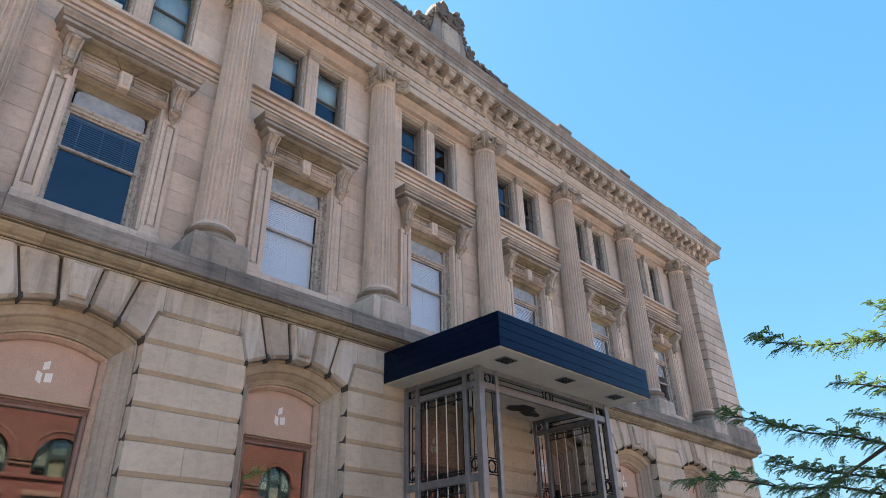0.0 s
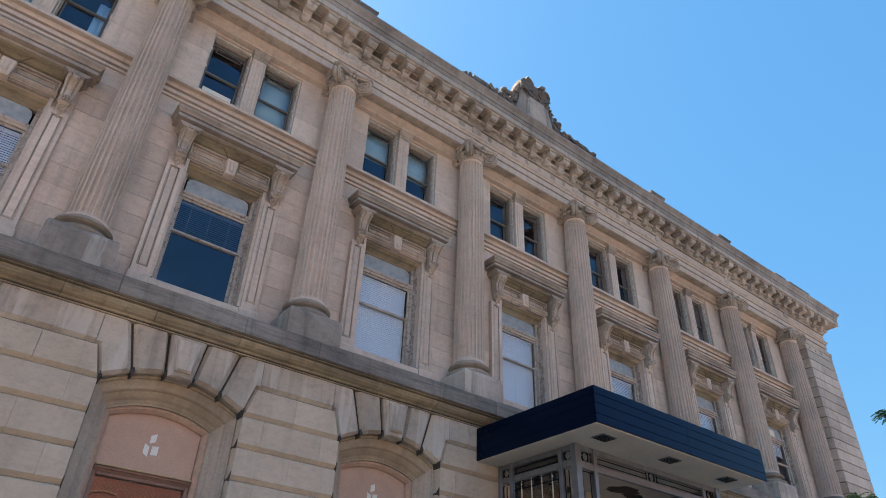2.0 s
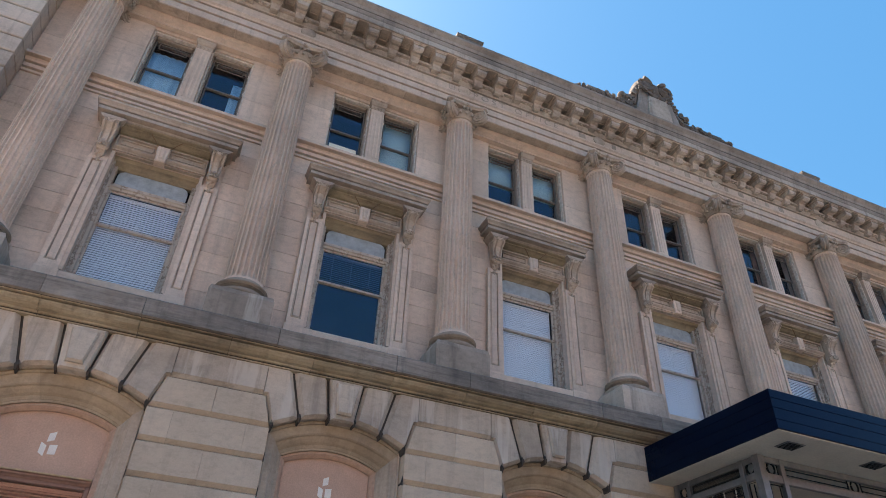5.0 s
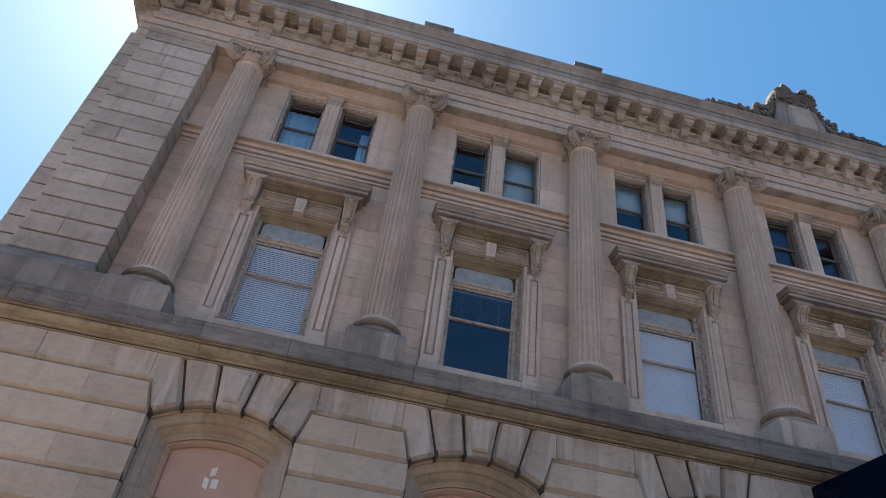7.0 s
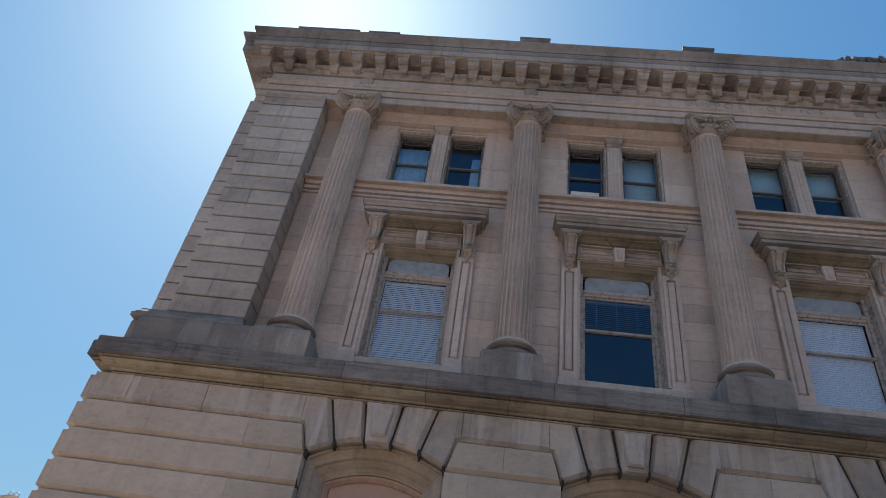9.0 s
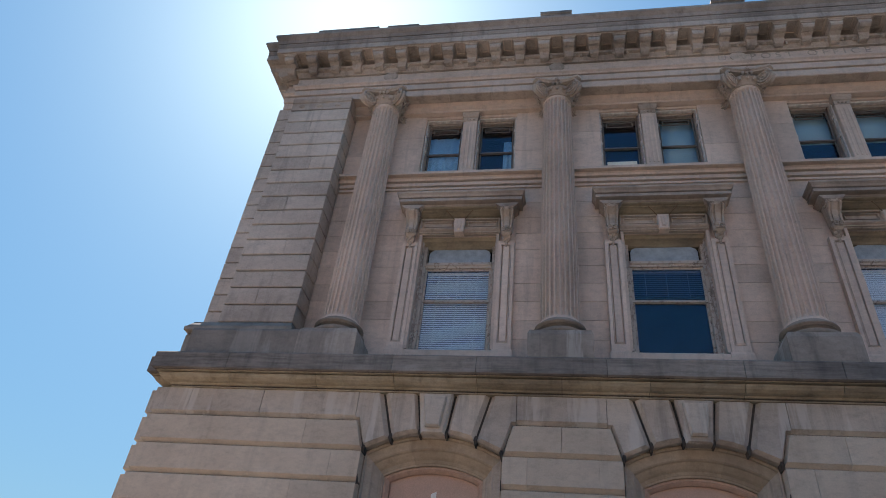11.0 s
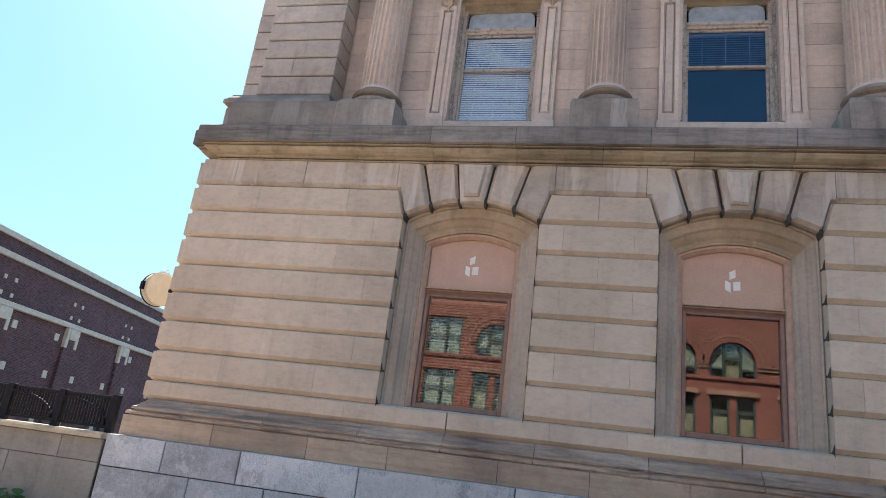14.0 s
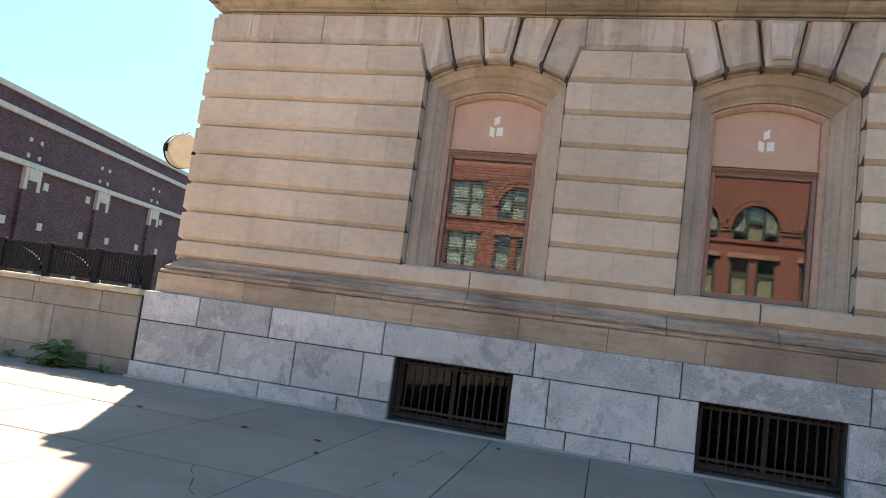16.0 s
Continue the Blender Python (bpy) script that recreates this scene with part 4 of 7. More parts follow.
first = column()
first.location = (COLUMNS[0], 0, 0)
for x in COLUMNS[1:]:
    copy_thing(first, pose(x, 0, 0))
for ob in first.children:                 # the corner column stands on a sootier pedestal
    if ob.name.startswith("plinth"):
        ob.data = ob.data.copy()
        ob.data.materials[0] = PLINTH_DARK

# ---- corner piers of the upper storeys ----
PF = -0.22                                # face of the piers
for s, A, B, E in ((-1, 15.58, 17.13, 17.62), (1, 15.72, 17.95, 18.15)):
    pier = tagged(part("wall_corner_pier", box(bmesh.new(), *sorted((s * (A + 0.10), s * (B - 0.08))), PF + 0.10, 0.5, 7.1, 14.62), MORTAR), "corner pier of smooth limestone courses with sunk joints", "wall", kind="structure")
    h = 0.4127
    for k in range(15):
        z0 = 8.03 + h * k
        a, b = sorted((s * A, s * B))
        if k % 3 == 1:
            m = a + (b - a) * (0.42 if k % 2 else 0.6)
            cuts = [a, m, b]
        else:
            cuts = [a, b]
        for p, q in zip(cuts, cuts[1:]):
            stone(rect(p + 0.001, q - 0.001, z0, z0 + h - 0.036), PF, 0.34, [0.016, 0.006, 0.006, 0.006], PIER_STONE, pier, "pier_stone")
        a, b = sorted((s * B, s * E))
        stone(rect(a + 0.001, b, z0, z0 + h - 0.03), 0.06, 0.5, [0.008, 0.004, 0.004, 0.004], PIER_STONE, pier, "pier_stone")
        # returns of the courses along the side
        a, b = sorted((s * (HALF - 0.1), s * E))
        part("pier_stone", box(bmesh.new(), a, b, 0.51, 4.0, z0, z0 + h - 0.03), PIER_STONE, pier)
    a, b = sorted((s * 15.265, s * (E + (0.08 if s < 0 else 0.25))))
    if s < 0:
        part("pier_plinth", flared_block(bmesh.new(), [(a, a + 0.24, -0.22, 0.4, 7.12), (a, a + 0.24, -0.22, 0.4, 7.70), (a + 0.02, a + 0.24, -0.20, 0.4, 7.75)]), PLINTH_DARK, pier, "set back corner of the plinth")
        a += 0.242
    part("pier_plinth", flared_block(bmesh.new(), [(a, b, -0.44, 0.4, 7.12), (a, b, -0.44, 0.4, 7.70), (a + 0.02, b - 0.02, -0.42, 0.4, 7.75)]), PLINTH_DARK, pier, "grey weathered pier plinth")
    a, b = sorted((s * (A - 0.06), s * (E + (0.04 if s < 0 else 0.16))))
    part("pier_base", flared_block(bmesh.new(), [(a - 0.03, b + 0.03, -0.38, 0.4, 7.752), (a - 0.03, b + 0.03, -0.38, 0.4, 7.83), (a + 0.01, b - 0.01, -0.32, 0.4, 7.832), (a + 0.01, b - 0.01, -0.32, 0.4, 7.85), (a, b, -0.345, 0.4, 7.853), (a + 0.02, b - 0.02, -0.325, 0.4, 7.89), (a + 0.05, b - 0.05, -0.25, 0.4, 7.97), (a + 0.05, b - 0.05, -0.235, 0.4, 8.0)]), BASE_STONE, pier, "moulded pier base")
    part("pier_core", box(bmesh.new(), *sorted((s * (B - 0.1), s * (E - 0.04))), 0.10, 4.0, 8.0, 14.62), MORTAR, pier)
    a, b = sorted((s * A, s * B))
    part("pier_cap", flared_block(bmesh.new(), [(a, b, PF, 0.4, 14.225), (a, b, PF, 0.4, 14.46), (a, b, PF - 0.03, 0.4, 14.47), (a, b, PF - 0.03, 0.4, 14.50), (a, b, PF - 0.01, 0.4, 14.505), (a, b, PF - 0.04, 0.4, 14.56), (a, b, PF - 0.04, 0.4, 14.598)]), PIER_STONE, pier, "pier capping band")
    a, b = sorted((s * (B + 0.002), s * E))
    part("pier_cap", flared_block(bmesh.new(), [(a, b, 0.06, 4.0, 14.225), (a, b, 0.06, 4.0, 14.598)]), PIER_STONE, pier, "pier capping band")
    for k in range(3):
        bm = bmesh.new()
        bmesh.ops.create_icosphere(bm, subdivisions=2, radius=0.075, matrix=pose(s * (A + 0.34 + 0.47 * k), PF, 14.35) @ Matrix.Diagonal((1.1, 0.5, 0.8, 1)))
        part("boss", bm, CARVED, pier, "round carved boss", smooth=True)

# ---- ashlar of the upper wall, string course ----
for i in range(BAYS + 1):
    a = -15.58 if i == 0 else CENTRES[i - 1] + 1.20
    b = 15.72 if i == BAYS else CENTRES[i] - 1.20
    z = 7.16
    while z < 11.5:
        z1 = min(z + 0.4275, 11.87)
        m = COLUMNS[i]
        for p, q in ((a, m), (m, b)):
            stone(rect(p + 0.003, q - 0.003, z + 0.003, z1 - 0.003), W, W + 0.2, 0.004, LIME_UP, wall_up, "ashlar_stone")
        z = z1
    a = -15.58 if i == 0 else CENTRES[i - 1] + ATT_H
    b = 15.72 if i == BAYS else CENTRES[i] - ATT_H
    for p, q, zc in ((a, COLUMNS[i], 13.05), (COLUMNS[i], b, 13.6)):
        for z0, z1 in ((12.34, zc), (zc, 14.37)):
            stone(rect(p + (0.0 if p == a else 0.002), q - 0.002, z0 + 0.002, z1 - 0.002), W - 0.012, W + 0.2, 0.003, LIME_UP, wall_up, "ashlar_stone")
tagged(part("trim_string", profile_block(bmesh.new(), [(0.5, 11.87), (0.31, 11.87), (0.31, 11.925), (0.335, 11.93), (0.335, 11.938), (0.42, 11.94), (0.42, 11.968), (0.285, 11.97), (0.285, 12.06), (0.315, 12.063), (0.42, 12.065), (0.42, 12.098), (0.255, 12.10), (0.235, 12.14), (0.205, 12.163), (0.205, 12.165), (0.30, 12.167), (0.30, 12.193), (0.12, 12.195), (0.12, 12.265), (0.14, 12.27), (0.14, 12.285), (0.36, 12.35), (0.85, 12.352)], -15.57, 15.71), LIME_UP), "moulded limestone string course under the attic windows", "moulding", kind="structure")


# ---- window surrounds of the main floor ----
HOOD_STONE = stone_material("grimy_hood_stone", (0.43, 0.355, 0.295), (0.27, 0.22, 0.185), (0.54, 0.455, 0.38), streak=0.35, dirt=0.55, spread=0.12)


def console_profile():
    pts = [(0.30, 11.098), (-0.03, 11.098), (-0.045, 11.07), (-0.03, 11.01), (0.02, 10.96), (0.085, 10.88), (0.12, 10.76), (0.13, 10.64), (0.11, 10.56), (0.085, 10.50), (0.085, 10.44), (0.115, 10.39), (0.16, 10.375), (0.19, 10.33), (0.22, 10.28), (0.30, 10.27)]
    return pts


def window_surround():
    w = thing("window_surround", (0, 0, 0), "carved limestone window surround with consoles and a projecting hood", "window surround", "window surrounds")
    for s in (-1, 1):
        a, b = sorted((s * 0.86, s * 1.19))
        m = (a + b) / 2
        bm = bmesh.new()
        stone_bm(bm, rect(a, b, 7.74, 10.30), 0.31, 0.36, 0.004)
        for x0, x1, z0, z1 in ((a, a + 0.062, 7.742, 10.298), (b - 0.062, b, 7.742, 10.298), (a + 0.062, b - 0.062, 7.742, 7.89), (a + 0.062, b - 0.062, 10.21, 10.298)):
            box(bm, x0, x1, 0.245, 0.312, z0, z1)
        pil = part("pilaster", bm, LIME_UP, w, "flat panelled pilaster")
        part("sunk_panel", stone_bm(bmesh.new(), rect(a + 0.098, b - 0.098, 7.926, 10.174), 0.255, 0.312, 0.008), LIME_UP, pil)
        # moulded frame of the sunk panel
        bm = bmesh.new()
        for x0, x1, z0, z1 in ((a + 0.066, a + 0.082, 7.895, 10.205), (b - 0.082, b - 0.066, 7.895, 10.205), (a + 0.082, b - 0.082, 7.895, 7.911), (a + 0.082, b - 0.082, 10.189, 10.205)):
            soft_box(bm, x0, x1, 0.235, 0.312, z0, z1, 0.006)
        part("panel_bead", bm, LIME_UP, pil)
        part("pilaster_foot", flared_block(bmesh.new(), [(a - 0.03, b + 0.03, 0.21, 0.36, 7.15), (a - 0.03, b + 0.03, 0.21, 0.36, 7.70), (a - 0.02, b + 0.02, 0.22, 0.36, 7.74)]), LIME_UP, w, "plain pilaster foot")
        def taper(bm):                    # the console narrows downwards
            for v in bm.verts:
                v.co.x = m + (v.co.x - m) * (0.70 + 0.36 * min(1.0, max(0.0, (v.co.z - 10.30) / 0.75))) * (0.66 + 0.34 * min(1.0, max(0.0, (v.co.z - 10.27) / 0.20)))
                v.co.z = 10.27 + (v.co.z - 10.27) * 0.88
            return bm
        bm = taper(profile_block(bmesh.new(), console_profile(), m - 0.125, m + 0.125))
        con = part("console", bm, CARVED, w, "scrolled bracket with a leaf drop")
        bm = bmesh.new()
        for t in (-0.108, 0.108):
            tube(bm, [(m + t, y - 0.022, z) for y, z in console_profile()[2:9]], 0.026, 6)
        body = console_profile()[2:9]
        profile_block(bm, [(0.25, body[0][1])] + [(y - 0.034, z) for y, z in body] + [(0.25, body[-1][1])], m - 0.052, m + 0.052)
        part("console_rib", taper(bm), CARVED, con)
        for t in (-1, 1):
            bm = bmesh.new()
            spiral(bm, (m + t * 0.128, 0.055, 11.03), (0, 1, 0), 0.085, 1.6, 0.015, 18)
            spiral(bm, (m + t * 0.075, 0.035, 10.49), (-t, 0, 0), 0.066, 1.3, 0.026, 16)
            spiral(bm, (m + t * 0.07, -0.06, 11.045), (-t, 0, 0), 0.05, 1.2, 0.018, 14)
            spiral(bm, (m + t * 0.128, 0.15, 10.46), (0, 1, 0), 0.06, 1.4, 0.012, 16)
            part("console_scroll", taper(bm), CARVED, con)
        bm = bmesh.new()
        for k, (dx, z, r) in enumerate(((0, 10.52, 0.08), (-0.075, 10.45, 0.058), (0.075, 10.45, 0.058), (0, 10.40, 0.07), (-0.05, 10.33, 0.045), (0.05, 10.33, 0.045), (0, 10.29, 0.055), (0, 10.21, 0.038), (0, 10.155, 0.022))):
            bmesh.ops.create_icosphere(bm, subdivisions=1, radius=r, matrix=pose(m + dx, min(0.235, 0.10 + 0.022 * k), z) @ Matrix.Diagonal((1, 0.7, 1.15, 1)))
        part("leaf_drop", bm, CARVED, con, "carved leaf drop", smooth=True)
    rows = [(-h, h, y, 0.36, z) for h, y, z in ((1.20, 0.09, 11.107), (1.20, 0.09, 11.135), (1.225, 0.065, 11.14), (1.25, 0.04, 11.165), (1.20, 0.09, 11.168), (1.20, 0.09, 11.198), (1.335, -0.055, 11.20), (1.335, -0.055, 11.272), (1.275, 0.005, 11.275), (1.275, 0.005, 11.302),
            (1.345, -0.065, 11.304), (1.36, -0.085, 11.345), (1.395, -0.125, 11.385), (1.395, -0.125, 11.43), (1.36, -0.10, 11.445), (1.0, 0.25, 11.56))]
    part("hood", flared_block(bmesh.new(), rows), HOOD_STONE, w, "moulded projecting hood")
    for s in (-1, 1):                     # flared caps that carry the hood over the consoles
        m = s * 1.025
        rows = [(m - h, m + h, y, 0.36, z - 0.103) for h, y, z in ((0.15, -0.03, 11.10), (0.15, -0.03, 11.118), (0.13, -0.012, 11.12), (0.13, -0.012, 11.132), (0.165, -0.03, 11.134), (0.20, -0.04, 11.165), (0.235, -0.045, 11.19), (0.235, -0.045, 11.209))]
        part("console_cap", flared_block(bmesh.new(), rows), HOOD_STONE, w, "flared cap over a console")
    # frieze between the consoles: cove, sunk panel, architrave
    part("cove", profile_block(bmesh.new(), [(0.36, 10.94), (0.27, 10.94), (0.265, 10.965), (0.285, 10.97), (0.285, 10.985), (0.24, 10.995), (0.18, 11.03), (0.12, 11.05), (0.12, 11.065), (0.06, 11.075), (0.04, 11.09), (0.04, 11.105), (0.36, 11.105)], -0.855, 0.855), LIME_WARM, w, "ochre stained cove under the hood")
    bm = bmesh.new()
    stone_bm(bm, rect(-0.89, 0.89, 10.64, 10.935), 0.30, 0.36, 0.004)
    for x0, x1, z0, z1 in ((-0.86, 0.86, 10.655, 10.68), (-0.86, 0.86, 10.895, 10.92), (-0.86, -0.835, 10.68, 10.895), (0.835, 0.86, 10.68, 10.895)):
        soft_box(bm, x0, x1, 0.225, 0.302, z0, z1, 0.006)
    frieze = part("frieze", bm, CARVED, w, "panelled frieze")
    for s in (-1, 1):                     # raised border within the panel, either side of the keystone
        bm = bmesh.new()
        a, b = sorted((s * 0.17, s * 0.79))
        for x0, x1, z0, z1 in ((a, b, 10.72, 10.74), (a, b, 10.845, 10.865), (a, a + 0.02, 10.74, 10.845), (b - 0.02, b, 10.74, 10.845)):
            soft_box(bm, x0, x1, 0.255, 0.302, z0, z1, 0.005)
        part("panel_border", bm, CARVED, frieze)
    part("architrave", profile_block(bmesh.new(), [(0.36, 10.525), (0.285, 10.525), (0.285, 10.55), (0.255, 10.553), (0.255, 10.58), (0.225, 10.60), (0.205, 10.62), (0.205, 10.64), (0.36, 10.655)], -0.87, 0.87), CARVED, w)
    key = part("keystone", stone_bm(bmesh.new(), [(-0.10, 10.52), (0.10, 10.52), (0.125, 10.90), (-0.125, 10.90)], 0.18, 0.35, 0.018), LIME_UP, w, "small projecting keystone")
    part("keystone_panel", stone_bm(bmesh.new(), [(-0.05, 10.57), (0.05, 10.57), (0.065, 10.85), (-0.065, 10.85)], 0.155, 0.185, 0.03), LIME_UP, key)
    for s in (-1, 1):
        part("keystone_rib", tube(bmesh.new(), [(s * 0.105, 0.20, 10.86), (s * 0.20, 0.14, 10.96), (s * 0.29, 0.10, 11.045)], 0.011, 5), RUST_STONE, key, "thin rust-stained rib")
    part("sill", profile_block(bmesh.new(), [(0.85, 7.60), (0.235, 7.60), (0.235, 7.70), (0.25, 7.725), (0.85, 7.77)], -0.855, 0.855), LIME_UP, w, "stone window sill")
    part("apron", stone_bm(bmesh.new(), rect(-0.855, 0.855, 7.15, 7.595), 0.30, 0.36, 0.004), LIME_UP, w)
    for s in (-1, 1):
        a, b = sorted((s * 0.80, s * 0.86))
        part("reveal_bead", profile_block(bmesh.new(), [(0.36, 7.77), (0.285, 7.77), (0.285, 10.525), (0.36, 10.525)], a, b), LIME_UP, w)
    return w


first = window_surround()
first.location = (CENTRES[0], 0, 0)
for c in CENTRES[1:]:
    copy_thing(first, pose(c, 0, 0))


# ---- sash windows of the main floor ----
def tall_window():
    w = thing("window_tall", (0, 0, 0), "tall double-hung window with peeling cream frame and a low transom light", "window", "tall windows", "structure")
    bm = bmesh.new()
    for x0, x1, z0, z1 in ((-0.782, -0.70, 7.77, 10.51), (0.70, 0.782, 7.77, 10.51), (-0.70, 0.70, 10.40, 10.51), (-0.70, 0.70, 7.77, 7.86)):
        soft_box(bm, x0, x1, 0.56, 0.72, z0, z1, 0.012)
    part("frame", bm, OLD_PAINT, w, "peeling cream painted frame")
    for s in (-1, 1):
        bm = bmesh.new()
        for d, y0, y1 in ((0.020, 0.44, 0.56), (0.036, 0.475, 0.50), (0.036, 0.535, 0.562)):
            a, b = sorted((s * (0.797 - d), s * 0.797))
            soft_box(bm, a, b, y0, y1, 7.775, 10.50, 0.004)
        part("jamb", bm, BARE_PAINT, w, "moulded jamb with flaking paint")
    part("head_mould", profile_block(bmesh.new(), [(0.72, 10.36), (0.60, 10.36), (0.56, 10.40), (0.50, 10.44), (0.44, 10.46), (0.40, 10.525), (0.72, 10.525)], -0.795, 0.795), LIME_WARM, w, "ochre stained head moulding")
    part("transom", profile_block(bmesh.new(), [(0.70, 9.84), (0.56, 9.84), (0.55, 9.88), (0.52, 9.90), (0.52, 9.95), (0.54, 9.97), (0.60, 9.99), (0.70, 9.99)], -0.70, 0.70), OLD_PAINT, w, "cream transom bar")
    for name, z0, z1, y in (("upper_sash", 9.02, 9.84, 0.60), ("lower_sash", 7.86, 9.06, 0.64)):
        bm = bmesh.new()
        for x0, x1, a, b in ((-0.70, -0.655, z0, z1), (0.655, 0.70, z0, z1), (-0.655, 0.655, z0, z0 + 0.05), (-0.655, 0.655, z1 - 0.045, z1)):
            soft_box(bm, x0, x1, y, y + 0.038, a, b, 0.006)
        sash = part(name, bm, OLD_PAINT, w, "worn cream painted sash")
        part("pane", box(bmesh.new(), -0.66, 0.66, y + 0.016, y + 0.021, z0 + 0.045, z1 - 0.04), GLASS, sash).visible_shadow = False
    ring = [(-0.66, 9.99), (0.66, 9.99), (0.66, 10.24), (0.63, 10.31), (0.55, 10.355), (-0.55, 10.355), (-0.63, 10.31), (-0.66, 10.24)]
    part("transom_light", stone_bm(bmesh.new(), ring, 0.61, 0.63, 0.0, 0.0), FROST, w, "pale clouded transom light with rounded corners")
    return w


first = tall_window()
first.location = (CENTRES[0], 0, 0)
for c in CENTRES[1:]:
    copy_thing(first, pose(c, 0, 0))
for i, (z0, label) in enumerate(((7.88, "fully lowered white venetian blind"), (9.04, "white venetian blind lowered half way"), (7.88, "fully lowered white venetian blind"), (7.88, "fully lowered white venetian blind"), (8.9, "white venetian blind lowered half way"), (9.3, "raised white venetian blind"), (9.3, "raised white venetian blind"))):
    # The second blind's slats are darkened, its dimness put into the colour.
    blind("venetian_blind", CENTRES[i], 0.66, z0, 9.82, 0.715, label + " behind a tall window", closed=i != 1, tilt=-0.1, curl=0.3 if i in (2, 3) else 0.8, mat=SHADED_SLAT if i == 1 else WHITE)
lining = part("tilted_papers", stone_bm(bmesh.new(), rect(CENTRES[6] - 0.3, CENTRES[6] + 0.25, 10.02, 10.25), 0.602, 0.608, 0.0, 0.0), PAPER, None)
tagged(lining, "pale paper patch on the last transom light", "paper")


# ---- attic windows ----
DULL_FRAME = plain("dull_tan_frame_paint", (0.36, 0.29, 0.235), 0.7, vary=0.35, scale=14.0)
PALE_BEAD = plain("pale_worn_bead_paint", (0.68, 0.61, 0.54), 0.7, vary=0.35, scale=11.0)
def attic_window():
    w = thing("window_attic", (0, 0, 0), "pair of small attic sash windows with a carved stone mullion", "window", "attic windows", "structure")
    mull = part("mullion", stone_bm(bmesh.new(), rect(-0.165, 0.165, 12.353, 14.14), 0.30, 0.85, 0.012), LIME_UP, w, "stone mullion pilaster")
    for x in (-0.09, 0.0, 0.09):
        part("mullion_rib", soft_box(bmesh.new(), x - 0.02, x + 0.02, 0.285, 0.302, 12.50, 13.98, 0.006), LIME_UP, mull)
    part("mullion_cap", flared_block(bmesh.new(), [(-0.17, 0.17, 0.29, 0.8, 14.10), (-0.17, 0.17, 0.28, 0.8, 14.20), (-0.19, 0.19, 0.25, 0.8, 14.22), (-0.21, 0.21, 0.22, 0.8, 14.28), (-0.21, 0.21, 0.22, 0.8, 14.355)]), CARVED, mull, "small carved mullion capital")
    for k in range(3):
        bm = bmesh.new()
        bmesh.ops.create_icosphere(bm, subdivisions=1, radius=0.03, matrix=pose(-0.08 + 0.08 * k, 0.285, 14.15))
        part("bead", bm, CARVED, mull)
    for s in (-1, 1):
        a, b = sorted((s * 0.165, s * ATT_H))
        bm = bmesh.new()
        for x0, x1, z0, z1 in ((a, a + 0.075, 12.353, 14.30), (b - 0.075, b, 12.353, 14.30), (a + 0.075, b - 0.075, 14.19, 14.30), (a + 0.075, b - 0.075, 12.353, 12.43)):
            soft_box(bm, x0 + 0.012, x1 - 0.012, 0.50, 0.66, z0, z1 - 0.012, 0.01)
        part("frame", bm, DULL_FRAME, w, "dull tan painted frame")
        bm = bmesh.new()
        for x0, x1, z0, z1 in ((a + 0.004, a + 0.034, 12.36, 14.29), (b - 0.034, b - 0.004, 12.36, 14.29), (a + 0.034, b - 0.034, 14.25, 14.29)):
            soft_box(bm, x0, x1, 0.40, 0.498, z0, z1, 0.006)
        for z in (12.40, 13.22, 13.80):   # worn horns and hinge blocks on the bead
            soft_box(bm, a + 0.034, a + 0.058, 0.42, 0.495, z, z + 0.09, 0.006)
            soft_box(bm, b - 0.058, b - 0.034, 0.42, 0.495, z, z + 0.09, 0.006)
        part("outer_bead", bm, PALE_BEAD, w, "pale outer bead with worn paint")
        bm = bmesh.new()
        p, q = a + 0.17, b - 0.17
        for x0, x1, z0, z1 in ((p, q, 13.95, 13.972), (p, q, 14.088, 14.11), (p, p + 0.022, 13.972, 14.088), (q - 0.022, q, 13.972, 14.088)):
            soft_box(bm, x0, x1, 0.574, 0.592, z0, z1, 0.004)
        part("vent_frame", bm, SASH_PAINT, w, "small frame of a vent in the sash head")
        for name, z0, z1, y in (("upper_sash", 13.24, 14.19, 0.58), ("lower_sash", 12.43, 13.28, 0.62)):
            bm = bmesh.new()
            for x0, x1, p, q in ((a + 0.075, a + 0.11, z0, z1), (b - 0.11, b - 0.075, z0, z1), (a + 0.11, b - 0.11, z0, z0 + 0.045), (a + 0.11, b - 0.11, z1 - 0.04, z1)):
                soft_box(bm, x0, x1, y, y + 0.036, p, q, 0.005)
            sash = part(name, bm, SASH_PAINT, w, "worn grey painted sash")
            part("pane", box(bmesh.new(), a + 0.10, b - 0.10, y + 0.015, y + 0.02, z0 + 0.04, z1 - 0.035), GLASS, sash).visible_shadow = False
    return w


first = attic_window()
first.location = (CENTRES[0], 0, 0)
for c in CENTRES[1:]:
    copy_thing(first, pose(c, 0, 0))


def cloth(name, x0, x1, z0, z1, mat, label, folds=0, category="curtain"):
    bm = bmesh.new()
    n = max(2, folds * 6)
    lo = [bm.verts.new((x0 + (x1 - x0) * i / n, 0.72 + (0.02 * math.sin(i * math.pi / 3) if folds else 0), z0)) for i in range(n + 1)]
    hi = [bm.verts.new((x0 + (x1 - x0) * i / n, 0.72 + (0.012 * math.sin(i * math.pi / 3) if folds else 0), z1)) for i in range(n + 1)]
    for i in range(n):
        bm.faces.new((lo[i], lo[i + 1], hi[i + 1], hi[i]))
    ob = part(name, bm, mat, None, smooth=True)
    md = ob.modifiers.new("thick", "SOLIDIFY")
    md.thickness = 0.006
    return tagged(ob, label, category)


